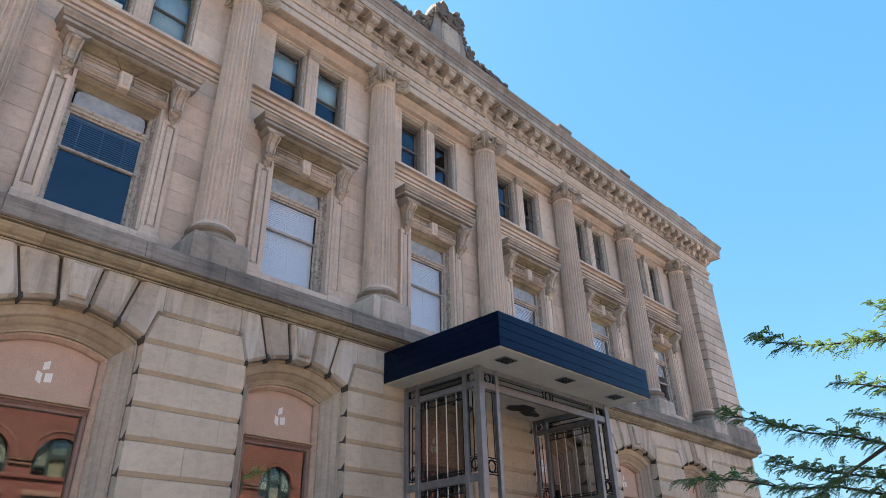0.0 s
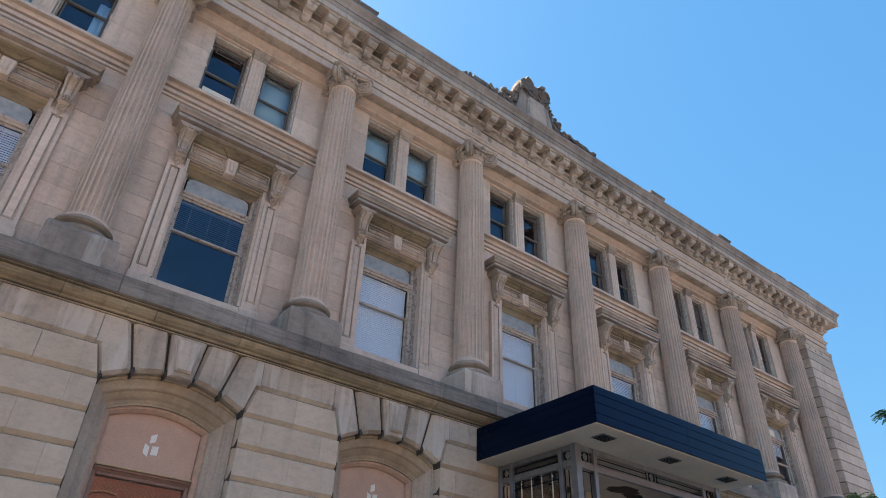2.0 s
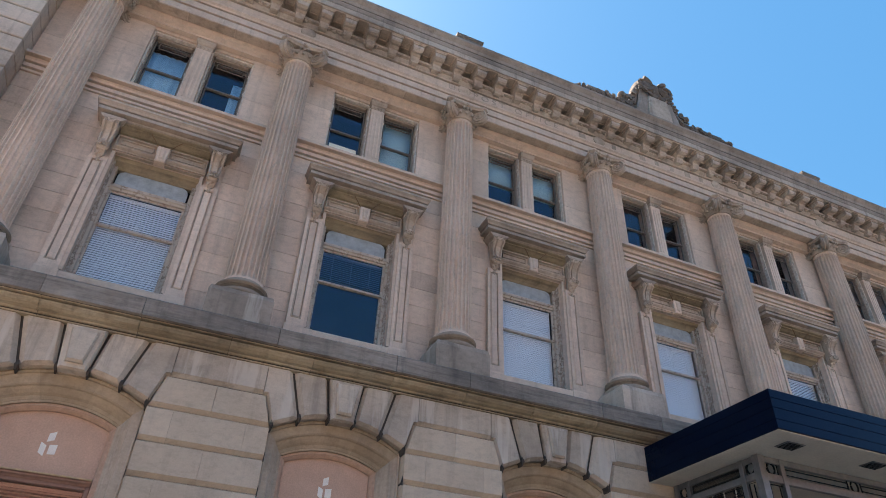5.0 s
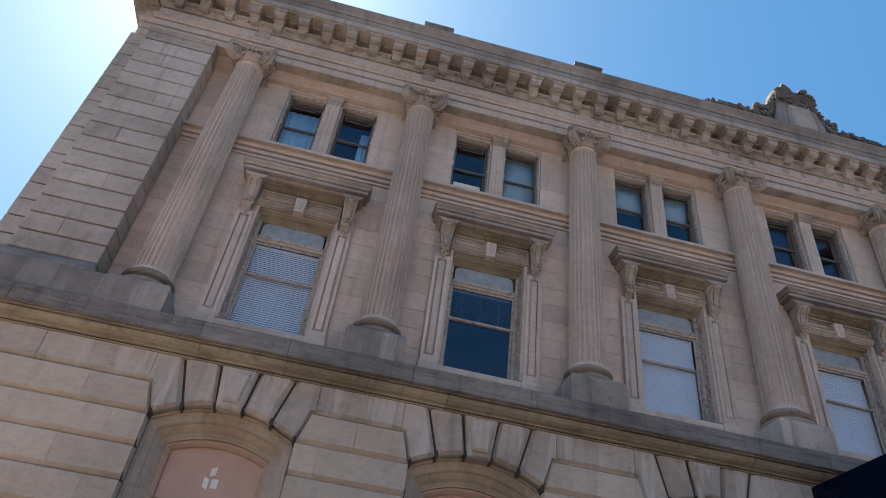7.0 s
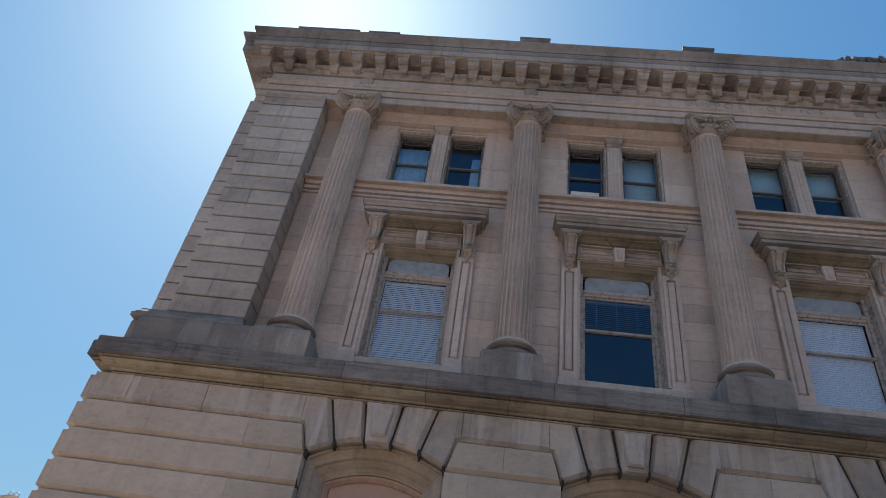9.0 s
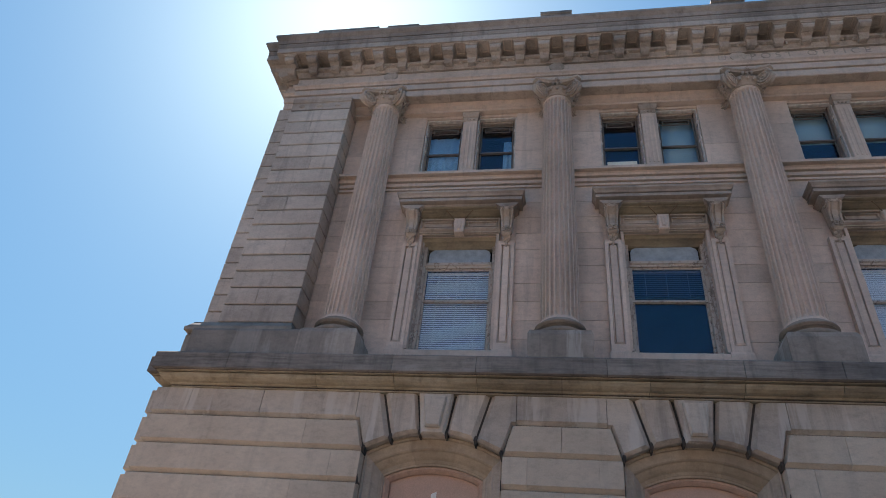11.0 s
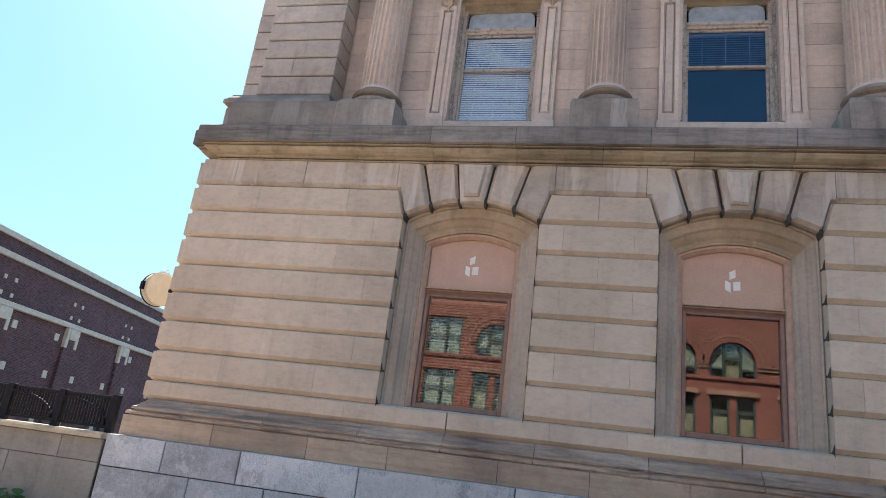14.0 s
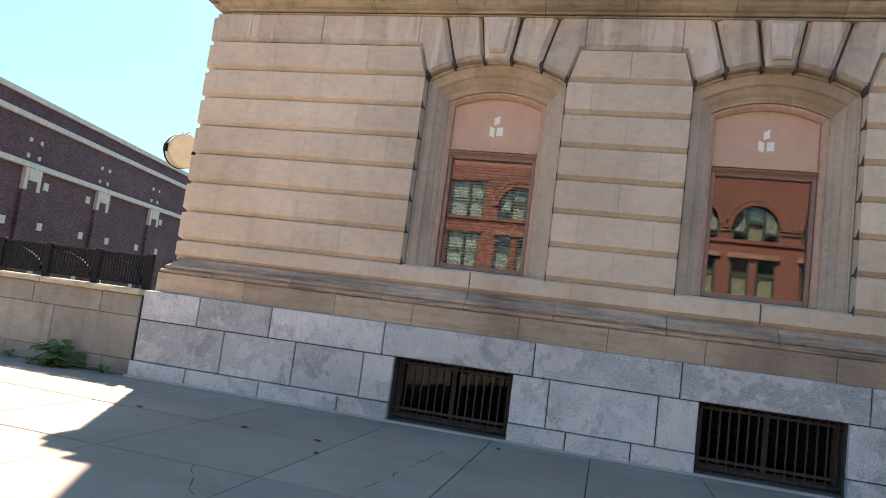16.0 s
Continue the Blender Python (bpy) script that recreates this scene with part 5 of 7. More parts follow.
L0, L1, R0, R1 = -1.04, -0.24, 0.24, 1.04
C = CENTRES
cloth("curtain", C[0] + L0, C[0] + L1, 12.45, 13.95, CURTAIN, "pale blue curtain drawn across an attic window", 5)
cloth("curtain", C[0] + 0.80, C[0] + R1, 12.45, 13.75, CURTAIN, "gathered pale blue curtain at the side of an attic window", 2)
cloth("roller_shade", C[1] + R0, C[1] + R1, 12.50, 14.17, SHADE, "pale roller shade pulled all the way down", 0, "shade")
tagged(part("paper_sheet", soft_box(bmesh.new(), C[1] + L0 + 0.06, C[1] + L1 - 0.08, 0.598, 0.612, 12.432, 12.84, 0.003), PAPER), "white paper board standing in an attic window", "paper")
for x0, x1 in ((L0, L1), (R0, R1)):
    cloth("roller_shade", C[2] + x0, C[2] + x1, 13.26, 14.17, SHADE, "pale roller shade pulled half way down", 0, "shade")

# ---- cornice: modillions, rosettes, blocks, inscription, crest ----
# The soffit's dark tone paints in the shade between the brackets.
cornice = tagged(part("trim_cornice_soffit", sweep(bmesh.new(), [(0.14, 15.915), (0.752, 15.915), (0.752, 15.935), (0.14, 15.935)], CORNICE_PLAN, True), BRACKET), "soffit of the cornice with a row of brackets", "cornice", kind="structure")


def modillion_mesh(seed):
    bm = profile_block(bmesh.new(), [(-0.10, 15.56), (-0.33, 15.50), (-0.40, 15.53), (-0.44, 15.60), (-0.45, 15.67), (-0.53, 15.71), (-0.62, 15.69), (-0.69, 15.71), (-0.72, 15.76), (-0.71, 15.835), (-0.10, 15.835)], -0.14, 0.14)
    for v in bm.verts:                    # the bracket narrows downwards
        v.co.x *= 0.62 + 0.38 * min(1.0, max(0.0, (v.co.z - 15.50) / 0.30))
    for t in (-1, 1):
        spiral(bm, (t * 0.125, -0.60, 15.765), (0, -1, 0), 0.06, 1.3, 0.014, 12)
        spiral(bm, (t * 0.09, -0.36, 15.585), (0, -1, 0), 0.06, 1.3, 0.014, 12)
    flared_block(bm, [(-0.125, 0.125, -0.70, -0.12, 15.835), (-0.125, 0.125, -0.70, -0.12, 15.85), (-0.15, 0.15, -0.73, -0.12, 15.855), (-0.15, 0.15, -0.73, -0.12, 15.872), (-0.165, 0.165, -0.745, -0.12, 15.89), (-0.178, 0.178, -0.755, -0.12, 15.90), (-0.178, 0.178, -0.755, -0.12, 15.917)])
    for v in bm.verts:
        v.co.y = -0.28 + (v.co.y + 0.28) * 0.9
    wear = random.Random(seed)            # weathered edges, a lost lower tip
    loss = wear.choice((0.0, 0.0, 0.05, 0.09))
    for v in bm.verts:
        if v.co.z < 15.83:
            v.co += Vector((wear.uniform(-0.009, 0.009), wear.uniform(-0.012, 0.012), wear.uniform(-0.010, 0.010)))
            if v.co.z < 15.50 + loss:
                v.co.z = 15.50 + loss + wear.uniform(-0.02, 0.02)
    return bm


variants = []
for i in range(-29, 30):
    if len(variants) < 6:
        ob = part("modillion", modillion_mesh(len(variants) + 3), BRACKET, cornice, "scrolled cornice bracket")
        variants.append(ob.data)
    else:
        ob = new("modillion", rng.choice(variants))
        ob.parent = cornice
    ob.location.x = i * 0.60
for s, e in ((-1, 17.36), (1, 17.62)):       # brackets along the two returns
    for j in range(5):
        ob = new("modillion", variants[j])
        ob.parent = cornice
        ob.location = (s * e, -0.2 + 0.6 * j if s < 0 else 0.1 + 0.6 * j, 0)
        ob.rotation_euler = (0, 0, s * math.pi / 2)
eggs = bmesh.new()                        # egg ornaments under the brackets, many worn away
for i in range(226):
    x = -16.95 + 0.15 * i
    if rng.random() < 0.45:
        continue
    q = rng.uniform(0.35, 0.85)
    lathe(eggs, [(0.02 * q, 15.635 - 0.08 * q), (0.05 * q, 15.635 - 0.05 * q), (0.06 * q, 15.615), (0.05, 15.635)], x + rng.uniform(-0.03, 0.03), -0.31, 6)
part("egg_and_dart", eggs, BRACKET, cornice, "worn egg ornaments under the brackets", "stuff", smooth=True)
for x in COLUMNS:
    bm = lathe(bmesh.new(), [(0.15, 0.0), (0.15, 0.02), (0.11, 0.035), (0.09, 0.03), (0.05, 0.045)], 0, 0, 16)
    me = bmesh.new()
    add(me, bm, pose(x, -0.20, 15.36, 90, 0, 0) @ Matrix.Diagonal((1.25, 1, 1, 1)))
    part("rosette", me, CARVED, cornice, "low oval carved rosette", smooth=True)
def inscription(words, x0, x1, z, height):
    """Shallow worn letters cut on the frieze."""
    cu = bpy.data.curves.new("t", "FONT")
    cu.body, cu.size, cu.extrude, cu.space_character, cu.space_word = words, height / 0.70, 0.006, 1.55, 1.5
    t = bpy.data.objects.new("t", cu)
    scene.collection.objects.link(t)
    bpy.context.view_layer.update()
    me = bpy.data.meshes.new_from_object(t.evaluated_get(bpy.context.evaluated_depsgraph_get()))
    bpy.data.objects.remove(t)
    xs = [v.co.x for v in me.vertices]
    k = (x1 - x0) / (max(xs) - min(xs))
    for v in me.vertices:
        v.co = Vector((x0 + (v.co.x - min(xs)) * k, -0.203 - v.co.z, z + v.co.y))
    me.materials.append(LETTER)
    ob = new("inscription", me)
    ob.parent = cornice
    tagged(ob, "worn capital letters of the frieze inscription")


LETTER = stone_material("stained_letter_stone", (0.44, 0.36, 0.295), (0.33, 0.27, 0.22), (0.60, 0.50, 0.41), streak=0.4, dirt=0.4)
inscription("US POST OFFICE", -6.74, -3.45, 15.25, 0.19)
for i in range(13):                       # the rest of the inscription, no longer legible
    x = -2.75 + 0.54 * i + (0.42 if i > 2 else 0.0) + (0.42 if i > 7 else 0.0)
    part("worn_letter", stone_bm(bmesh.new(), rect(x, x + 0.14 + 0.06 * (i % 3 == 0), 15.25, 15.43), -0.207, -0.19, 0.004), LETTER, cornice)
for i, x in enumerate(COLUMNS[1:-1]):
    b = thing("parapet_block", (x, 0, 0), "plain square stone block standing on the cornice", "parapet block", "parapet blocks")
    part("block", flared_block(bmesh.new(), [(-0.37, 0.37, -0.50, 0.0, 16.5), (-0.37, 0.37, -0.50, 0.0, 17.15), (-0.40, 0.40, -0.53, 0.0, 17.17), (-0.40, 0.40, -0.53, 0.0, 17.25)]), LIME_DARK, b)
for s in (-1, 1):
    for a, b, z in ((15.24, 16.88, 17.13), (14.14, 14.93, 17.12)):
        a, b = sorted((s * a, s * b))
        t = thing("parapet_block", ((a + b) / 2, 0, 0), "long stone block on the corner of the cornice", "parapet block", "parapet blocks")
        h = (b - a) / 2
        part("block", flared_block(bmesh.new(), [(-h, h, -0.50, 0.0, 16.5), (-h, h, -0.50, 0.0, z - 0.1), (-h - 0.03, h + 0.03, -0.53, 0.0, z - 0.08), (-h - 0.03, h + 0.03, -0.53, 0.0, z)]), LIME_DARK, t)

for i in range(-29, 29):                 # raised margins of the panels between the brackets
    x = 0.60 * i + 0.30
    bm = bmesh.new()
    for x0, x1, y0, y1 in ((x - 0.115, x - 0.085, -0.72, -0.36), (x + 0.085, x + 0.115, -0.72, -0.36), (x - 0.085, x + 0.085, -0.72, -0.69), (x - 0.085, x + 0.085, -0.39, -0.36)):
        box(bm, x0, x1, y0, y1, 15.888, 15.914)
    part("coffer_rim", bm, CARVED, cornice)
for x0, x1 in zip(COLUMNS, COLUMNS[1:]):  # stained underside of the architrave, stone by stone
    for k in range(3):
        a, b = x0 + 0.52 + (BAY - 1.04) * k / 3, x0 + 0.52 + (BAY - 1.04) * (k + 1) / 3
        part("architrave_soffit_stone", soft_box(bmesh.new(), a + 0.006, b - 0.006, -0.155, 0.085, 14.585, 14.61, 0.004), CARVED, cornice)

# ---- crest ----
CREST_STONE = stone_material("dark_carved_stone", (0.20, 0.16, 0.13), (0.11, 0.088, 0.072), (0.32, 0.265, 0.215), streak=0.4, dirt=0.5)
crest = thing("roof_crest", (0, 0, 0), "carved stone cartouche with scrolls and foliage on the cornice", "cartouche")
bm = stone_bm(bmesh.new(), [(-0.80, 16.55), (0.80, 16.55), (0.78, 17.1), (0.66, 17.5), (0.62, 17.95), (0.42, 18.30), (-0.42, 18.30), (-0.62, 17.95), (-0.66, 17.5), (-0.78, 17.1)], -0.60, -0.05, 0.05)
part("shield", bm, SOOT, crest, "plain battered shield block")
part("shield_panel", stone_bm(bmesh.new(), [(-0.42, 16.75), (0.42, 16.75), (0.40, 17.2), (0.32, 17.7), (-0.32, 17.7), (-0.40, 17.2)], -0.70, -0.58, 0.05), CARVED, crest)
crng = random.Random(11)


def leaf_bm(bm, x, y, z, size, turn, lean):
    """A carved leaf: a lobed, cupped blade."""
    pts = [(0, 0), (0.34, 0.12), (0.46, 0.42), (0.30, 0.52), (0.40, 0.80), (0.16, 0.86), (0, 1.08), (-0.16, 0.86), (-0.40, 0.80), (-0.30, 0.52), (-0.46, 0.42), (-0.34, 0.12)]
    m = pose(x, y, z, lean, turn, 0)
    front = [bm.verts.new(m @ Vector((px * size, -abs(px) * size * 0.35 - 0.05 * size, pz * size))) for px, pz in pts]
    back = [bm.verts.new(m @ Vector((px * size * 0.8, 0.14 * size, pz * size * 0.9))) for px, pz in pts]
    mid = bm.verts.new(m @ Vector((0, -0.26 * size, 0.5 * size)))
    k = len(pts)
    for i in range(k):
        bm.faces.new((mid, front[i], front[(i + 1) % k]))
        bm.faces.new((front[i], back[i], back[(i + 1) % k], front[(i + 1) % k]))


def foliage_bm(x0, x1, top0, top1, n):
    bm = bmesh.new()
    for i in range(n):
        t = crng.random()
        x = x0 + (x1 - x0) * t
        zt = top0 + (top1 - top0) * t
        leaf_bm(bm, x, -0.40 + crng.uniform(-0.16, 0.10), 17.0 + crng.random() * max(zt - 17.15, 0.05), crng.uniform(0.10, 0.18), crng.uniform(-80, 80), crng.uniform(-25, 30))
    return bm


bm = bmesh.new()                          # the rolled top: a fat horizontal roll with spiral ends
add(bm, lathe(bmesh.new(), [(0.18, -0.56), (0.32, -0.53), (0.38, -0.40), (0.35, -0.20), (0.37, 0.0), (0.33, 0.20), (0.34, 0.42), (0.28, 0.57), (0.14, 0.60)], 0, 0, 20), pose(0.0, -0.34, 18.18, 0, 90, 0))
for s in (-1, 1):
    spiral(bm, (s * 0.40, -0.66, 18.20), (-s, 0, 0), 0.30, 1.8, 0.085, 30)
part("scroll_head", bm, CREST_STONE, crest, "rolled scroll over the shield", smooth=True)
bm = bmesh.new()
for i in range(18):
    t = (i + 0.5) / 18
    leaf_bm(bm, -0.50 + 1.0 * t, -0.70, 17.98 - 0.18 * math.sin(math.pi * t), 0.13, crng.uniform(120, 240), -20)
for i in range(14):
    leaf_bm(bm, 0.05 + 0.05 * i, -0.50 - 0.1 * (i % 2), 18.40 - 0.045 * i, 0.11, -20 + 14 * i, crng.uniform(-30, 10))
for i in range(40):                       # oak leaves along the upper edge and the flanks of the shield
    z = crng.uniform(16.75, 17.85)
    half = 0.70 - 0.2 * (z - 16.75)
    if i % 2:
        leaf_bm(bm, crng.uniform(-half, half), -0.70, crng.uniform(17.72, 17.95), crng.uniform(0.10, 0.16), crng.uniform(-180, 180), crng.uniform(-30, 20))
    else:
        leaf_bm(bm, crng.choice((-1, 1)) * half, crng.uniform(-0.6, -0.1), z, crng.uniform(0.13, 0.22), crng.uniform(-60, 60), crng.uniform(-40, 40))
part("garland", bm, CREST_STONE, crest, "carved leaf garland", "stuff")
for s in (-1, 1):
    bm = tube(bmesh.new(), [(s * 0.30, -0.38, 18.36), (s * 0.52, -0.40, 18.22), (s * 0.68, -0.42, 17.9), (s * 0.74, -0.42, 17.55), (s * 0.88, -0.42, 17.30), (s * 1.12, -0.42, 17.20), (s * 1.5, -0.42, 17.14)], [0.09, 0.12, 0.12, 0.12, 0.12, 0.11, 0.08], 10)
    for i in range(22):                   # leaves carved along the scroll
        t = i / 21
        leaf_bm(bm, s * (0.42 + 0.75 * t ** 1.4), crng.uniform(-0.62, -0.46), 18.25 - 0.98 * t ** 0.8, crng.uniform(0.12, 0.20), crng.uniform(-90, 90), crng.uniform(-40, 20))
    tube(bm, [(s * 1.06, -0.44, 17.2), (s * 1.14, -0.44, 17.36), (s * 1.18, -0.44, 17.46)], [0.09, 0.07, 0.06], 8)
    bmesh.ops.create_icosphere(bm, subdivisions=2, radius=0.125, matrix=Matrix.Translation((s * 1.2, -0.44, 17.53)))
    spiral(bm, (s * 2.0, -0.46, 17.06), (s, 0, 0), 0.15, 1.5, 0.06, 20)
    part("side_scroll", bm, CREST_STONE, crest, "curling side scroll", smooth=True)
    part("foliage", foliage_bm(s * 0.8, s * 2.9, 17.48, 17.12, 150), CREST_STONE, crest, "carved oak foliage")
    a, b = sorted((s * 0.8, s * 3.05))
    part("crest_plinth", stone_bm(bmesh.new(), [(a, 16.5), (b, 16.5), (b, 17.08 if s > 0 else 17.28), (a, 17.28 if s > 0 else 17.08)], -0.5, -0.05, 0.03), CREST_STONE, crest)

# ---- canopy and metal entrance porch ----
CX0, CX1, CY0, CZ0, CZ1 = -2.10, 3.40, -3.53, 5.87, 6.56
can = thing("canopy", (0, 0, 0), "flat entrance canopy with a navy ribbed fascia and cream soffit", "canopy")
bm = box(bmesh.new(), CX0 + 0.04, CX1 - 0.04, CY0 + 0.04, -0.262, CZ0 + 0.03, CZ1 - 0.03)
part("core", bm, NAVY, can)
NZ = (0.0, 0.16, 0.36, 0.53, 0.69)


def fascia_profile():
    out = []
    for z0, z1 in zip(NZ, NZ[1:]):
        out += [(0.006, CZ0 + z0 + 0.004), (0.0, CZ0 + z0 + 0.010), (0.0, CZ0 + z1 - 0.006)]
    return out + [(0.04, CZ1), (0.04, CZ0)]


part("front_fascia", profile_block(bmesh.new(), [(CY0 + d, z) for d, z in fascia_profile()], CX0, (CX0 + CX1) / 2 - 0.004), NAVY, can, "navy ribbed metal fascia")
part("front_fascia", profile_block(bmesh.new(), [(CY0 + d, z) for d, z in fascia_profile()], (CX0 + CX1) / 2 + 0.004, CX1), NAVY, can, "navy ribbed metal fascia")
for s, x in ((1, CX0), (-1, CX1)):
    bm = bmesh.new()
    t = profile_block(bmesh.new(), [(d, z) for d, z in fascia_profile()], CY0 + 0.042, -0.262)
    for v in t.verts:
        v.co = Vector((x + s * v.co.y, v.co.x, v.co.z))
    add(bm, t)
    part("side_fascia", bm, NAVY, can, "navy ribbed metal fascia")
part("soffit", soft_box(bmesh.new(), CX0 + 0.03, CX1 - 0.03, CY0 + 0.03, -0.262, CZ0 - 0.015, CZ0 + 0.03, 0.008), CREAM, can, "cream painted soffit")
for k in range(3):
    x = CX0 + 0.72 + 1.98 * k
    lamp = part("soffit_lamp", soft_box(bmesh.new(), x - 0.20, x + 0.20, -3.22, -2.92, CZ0 - 0.03, CZ0 - 0.012, 0.006), STEEL, can, "square recessed lamp with a grey grille")
    for j in range(6):
        part("lamp_slat", box(bmesh.new(), x - 0.17, x + 0.17, -3.19 + 0.045 * j, -3.175 + 0.045 * j, CZ0 - 0.04, CZ0 - 0.029), IRON, lamp)

porch = thing("entrance_porch", (0, 0, 0), "open aluminium entrance porch with ornamental metal grilles", "porch")
PX0, PX1, PY = -1.50, 3.05, -2.45
PZ = CZ0 - 0.016


def bar(name, x0, x1, y0, y1, z0, z1, mat=STEEL, parent=porch, r=0.006, label=""):
    return part(name, soft_box(bmesh.new(), x0, x1, y0, y1, z0, z1, r), mat, parent, label)


def ring(cx, cy, cz, r, along_x=True, thick=0.018, parent=porch):
    pts = [((cx + r * math.cos(a)) if along_x else cx, cy if along_x else cy + r * math.cos(a), cz + r * 1.15 * math.sin(a)) for a in [2 * math.pi * k / 16 for k in range(17)]]
    return part("ring", tube(bmesh.new(), pts, thick, 5), IRON, parent, "dark iron ring")


def grille(u0, u1, z0, z1, place, parent):
    """Four upright bars with a row of small squares above and below; place maps (u, v, z) to the world."""
    g = part("grille", tube(bmesh.new(), [place(u0 + 0.006, 0, z0 + 0.006), place(u1 - 0.006, 0, z0 + 0.006), place(u1 - 0.006, 0, z1 - 0.006), place(u0 + 0.006, 0, z1 - 0.006), place(u0 + 0.006, 0, z0 + 0.006)], 0.009, 5), STEEL, parent, "ornamental metal grille")
    part("grille_border", tube(bmesh.new(), [place(u, 0, z) for u, z in ((u0 + 0.045, z0 + 0.045), (u1 - 0.045, z0 + 0.045), (u1 - 0.045, z1 - 0.045), (u0 + 0.045, z1 - 0.045), (u0 + 0.045, z0 + 0.045))], 0.016, 5), IRON, g, "dark inner border")
    w = u1 - u0
    for k in range(4):
        u = u0 + w * (k + 0.75) / 4.5
        part("grille_bar", tube(bmesh.new(), [place(u, 0, z0 + 0.02), place(u, 0, z1 - 0.02)], 0.013, 5), CREAM, g, "pale upright bar")
    for zz in (z0 + 0.10, z1 - 0.17):
        part("grille_rail", tube(bmesh.new(), [place(u0, 0, zz), place(u1, 0, zz)], 0.012, 5), IRON, g)
        for k in range(3):
            u = u0 + w * (0.16 + 0.34 * k)
            sgn = 1 if zz > (z0 + z1) / 2 else -1
            zc = zz + 0.085 * sgn
            sq = [(u - 0.07, zc - 0.07), (u + 0.07, zc - 0.07), (u + 0.07, zc + 0.07), (u - 0.07, zc + 0.07), (u - 0.07, zc - 0.07)]
            bm = tube(bmesh.new(), [place(a, 0, b) for a, b in sq], 0.012, 5)
            tube(bm, [place(u + 0.045 * math.cos(t), 0, zc + 0.045 * math.sin(t)) for t in [math.pi * j / 6 for j in range(13)]], 0.012, 5)
            part("grille_square", bm, IRON, g)
    return g


def porch_side(x):
    """A side of the porch, from the wall to the front corner post."""
    posts = (-0.36, -0.70, -2.08)
    for y in posts:
        bar("post", x - 0.05, x + 0.05, y - 0.05, y + 0.05, 0.0, PZ, label="weathered aluminium post")
    for z0, z1 in ((5.46, 5.58), (PZ - 0.10, PZ), (3.68, 3.82), (0.0, 0.18), (2.0, 2.1)):
        for a, b in zip((-0.41 + 0.10 - 0.04, -0.75, -2.13), (-0.65, -2.03, PY + 0.07)):
            y0, y1 = sorted((a, b))
            bar("rail", x - 0.035, x + 0.035, y0 + 0.001, y1 - 0.001, z0, z1)
    place = lambda u, v, z: (x + v, u, z)
    for z0, z1 in ((3.82, 5.46), (2.1, 3.68), (0.18, 2.0)):
        grille(-2.03, -0.75, z0, z1, place, porch)
    for a, b in ((-0.65, -0.41), (PY + 0.07, -2.13)):
        m = (a + b) / 2
        part("thin_bar", tube(bmesh.new(), [(x, m, 3.85), (x, m, 5.40)], 0.012, 5), IRON, porch)
        for zc in (5.68, 4.0):
            ring(x, m, zc, 0.085, False)
            part("ring_frame", tube(bmesh.new(), [(x, m + p, zc + q) for p, q in ((-0.105, -0.125), (0.105, -0.125), (0.105, 0.125), (-0.105, 0.125), (-0.105, -0.125))], 0.014, 5), IRON, porch, "dark frame round a ring")
        part("narrow_border", tube(bmesh.new(), [(x, y, z) for y, z in ((a + 0.02, 4.16), (b - 0.02, 4.16), (b - 0.02, 5.43), (a + 0.02, 5.43), (a + 0.02, 4.16))], 0.013, 5), IRON, porch, "dark inner border")
    part("top_border", tube(bmesh.new(), [(x, y, z) for y, z in ((-1.99, 5.615), (-0.79, 5.615), (-0.79, PZ - 0.135), (-1.99, PZ - 0.135), (-1.99, 5.615))], 0.016, 5), IRON, porch, "dark border of the top light")
    for z0, z1 in ((2.1, 3.68), (3.82, 5.46), (5.58, PZ - 0.10)):   # smoked panes behind the grilles
        part("pane", box(bmesh.new(), x + 0.018, x + 0.024, -2.03, -0.75, z0, z1), SMOKED, porch, "smoked glass pane").visible_shadow = False


for x in (PX0, PX1):
    porch_side(x)
for x in (PX0, PX1):
    bar("corner_post", x - 0.075, x + 0.075, PY - 0.075, PY + 0.075, 0.0, PZ, label="stout aluminium corner post")
for x in (PX0 + 0.50, PX1 - 0.50):
    bar("post", x - 0.05, x + 0.05, PY - 0.05, PY + 0.05, 0.0, PZ)
for z0, z1 in ((5.42, 5.56), (PZ - 0.11, PZ)):
    xs = (PX0 + 0.075, PX0 + 0.45, PX0 + 0.55, PX1 - 0.55, PX1 - 0.45, PX1 - 0.075)
    for a, b in zip(xs[::2], xs[1::2]):
        bar("rail", a + 0.001, b - 0.001, PY - 0.04, PY + 0.04, z0, z1)
for a, b in ((PX0 + 0.075, PX0 + 0.45), (PX1 - 0.45, PX1 - 0.075)):
    m = (a + b) / 2
    for zc in (5.66, 3.95):
        ring(m, PY, zc, 0.085 if zc > 5 else 0.10)
        part("ring_frame", tube(bmesh.new(), [(m + p, PY, zc + q) for p, q in ((-0.145, -0.10), (0.145, -0.10), (0.145, 0.10), (-0.145, 0.10), (-0.145, -0.10))], 0.014, 5), IRON, porch, "dark frame round a ring")
    for u in (a + 0.08, b - 0.08):
        part("thin_bar", tube(bmesh.new(), [(u, PY, 4.10), (u, PY, 5.38)], 0.012, 5), IRON, porch)
    for z in (4.10, 3.80, 5.38):
        part("thin_bar", tube(bmesh.new(), [(a, PY, z), (b, PY, z)], 0.012, 5), IRON, porch)
ring((PX0 + PX1) / 2, PY, 5.655, 0.09)
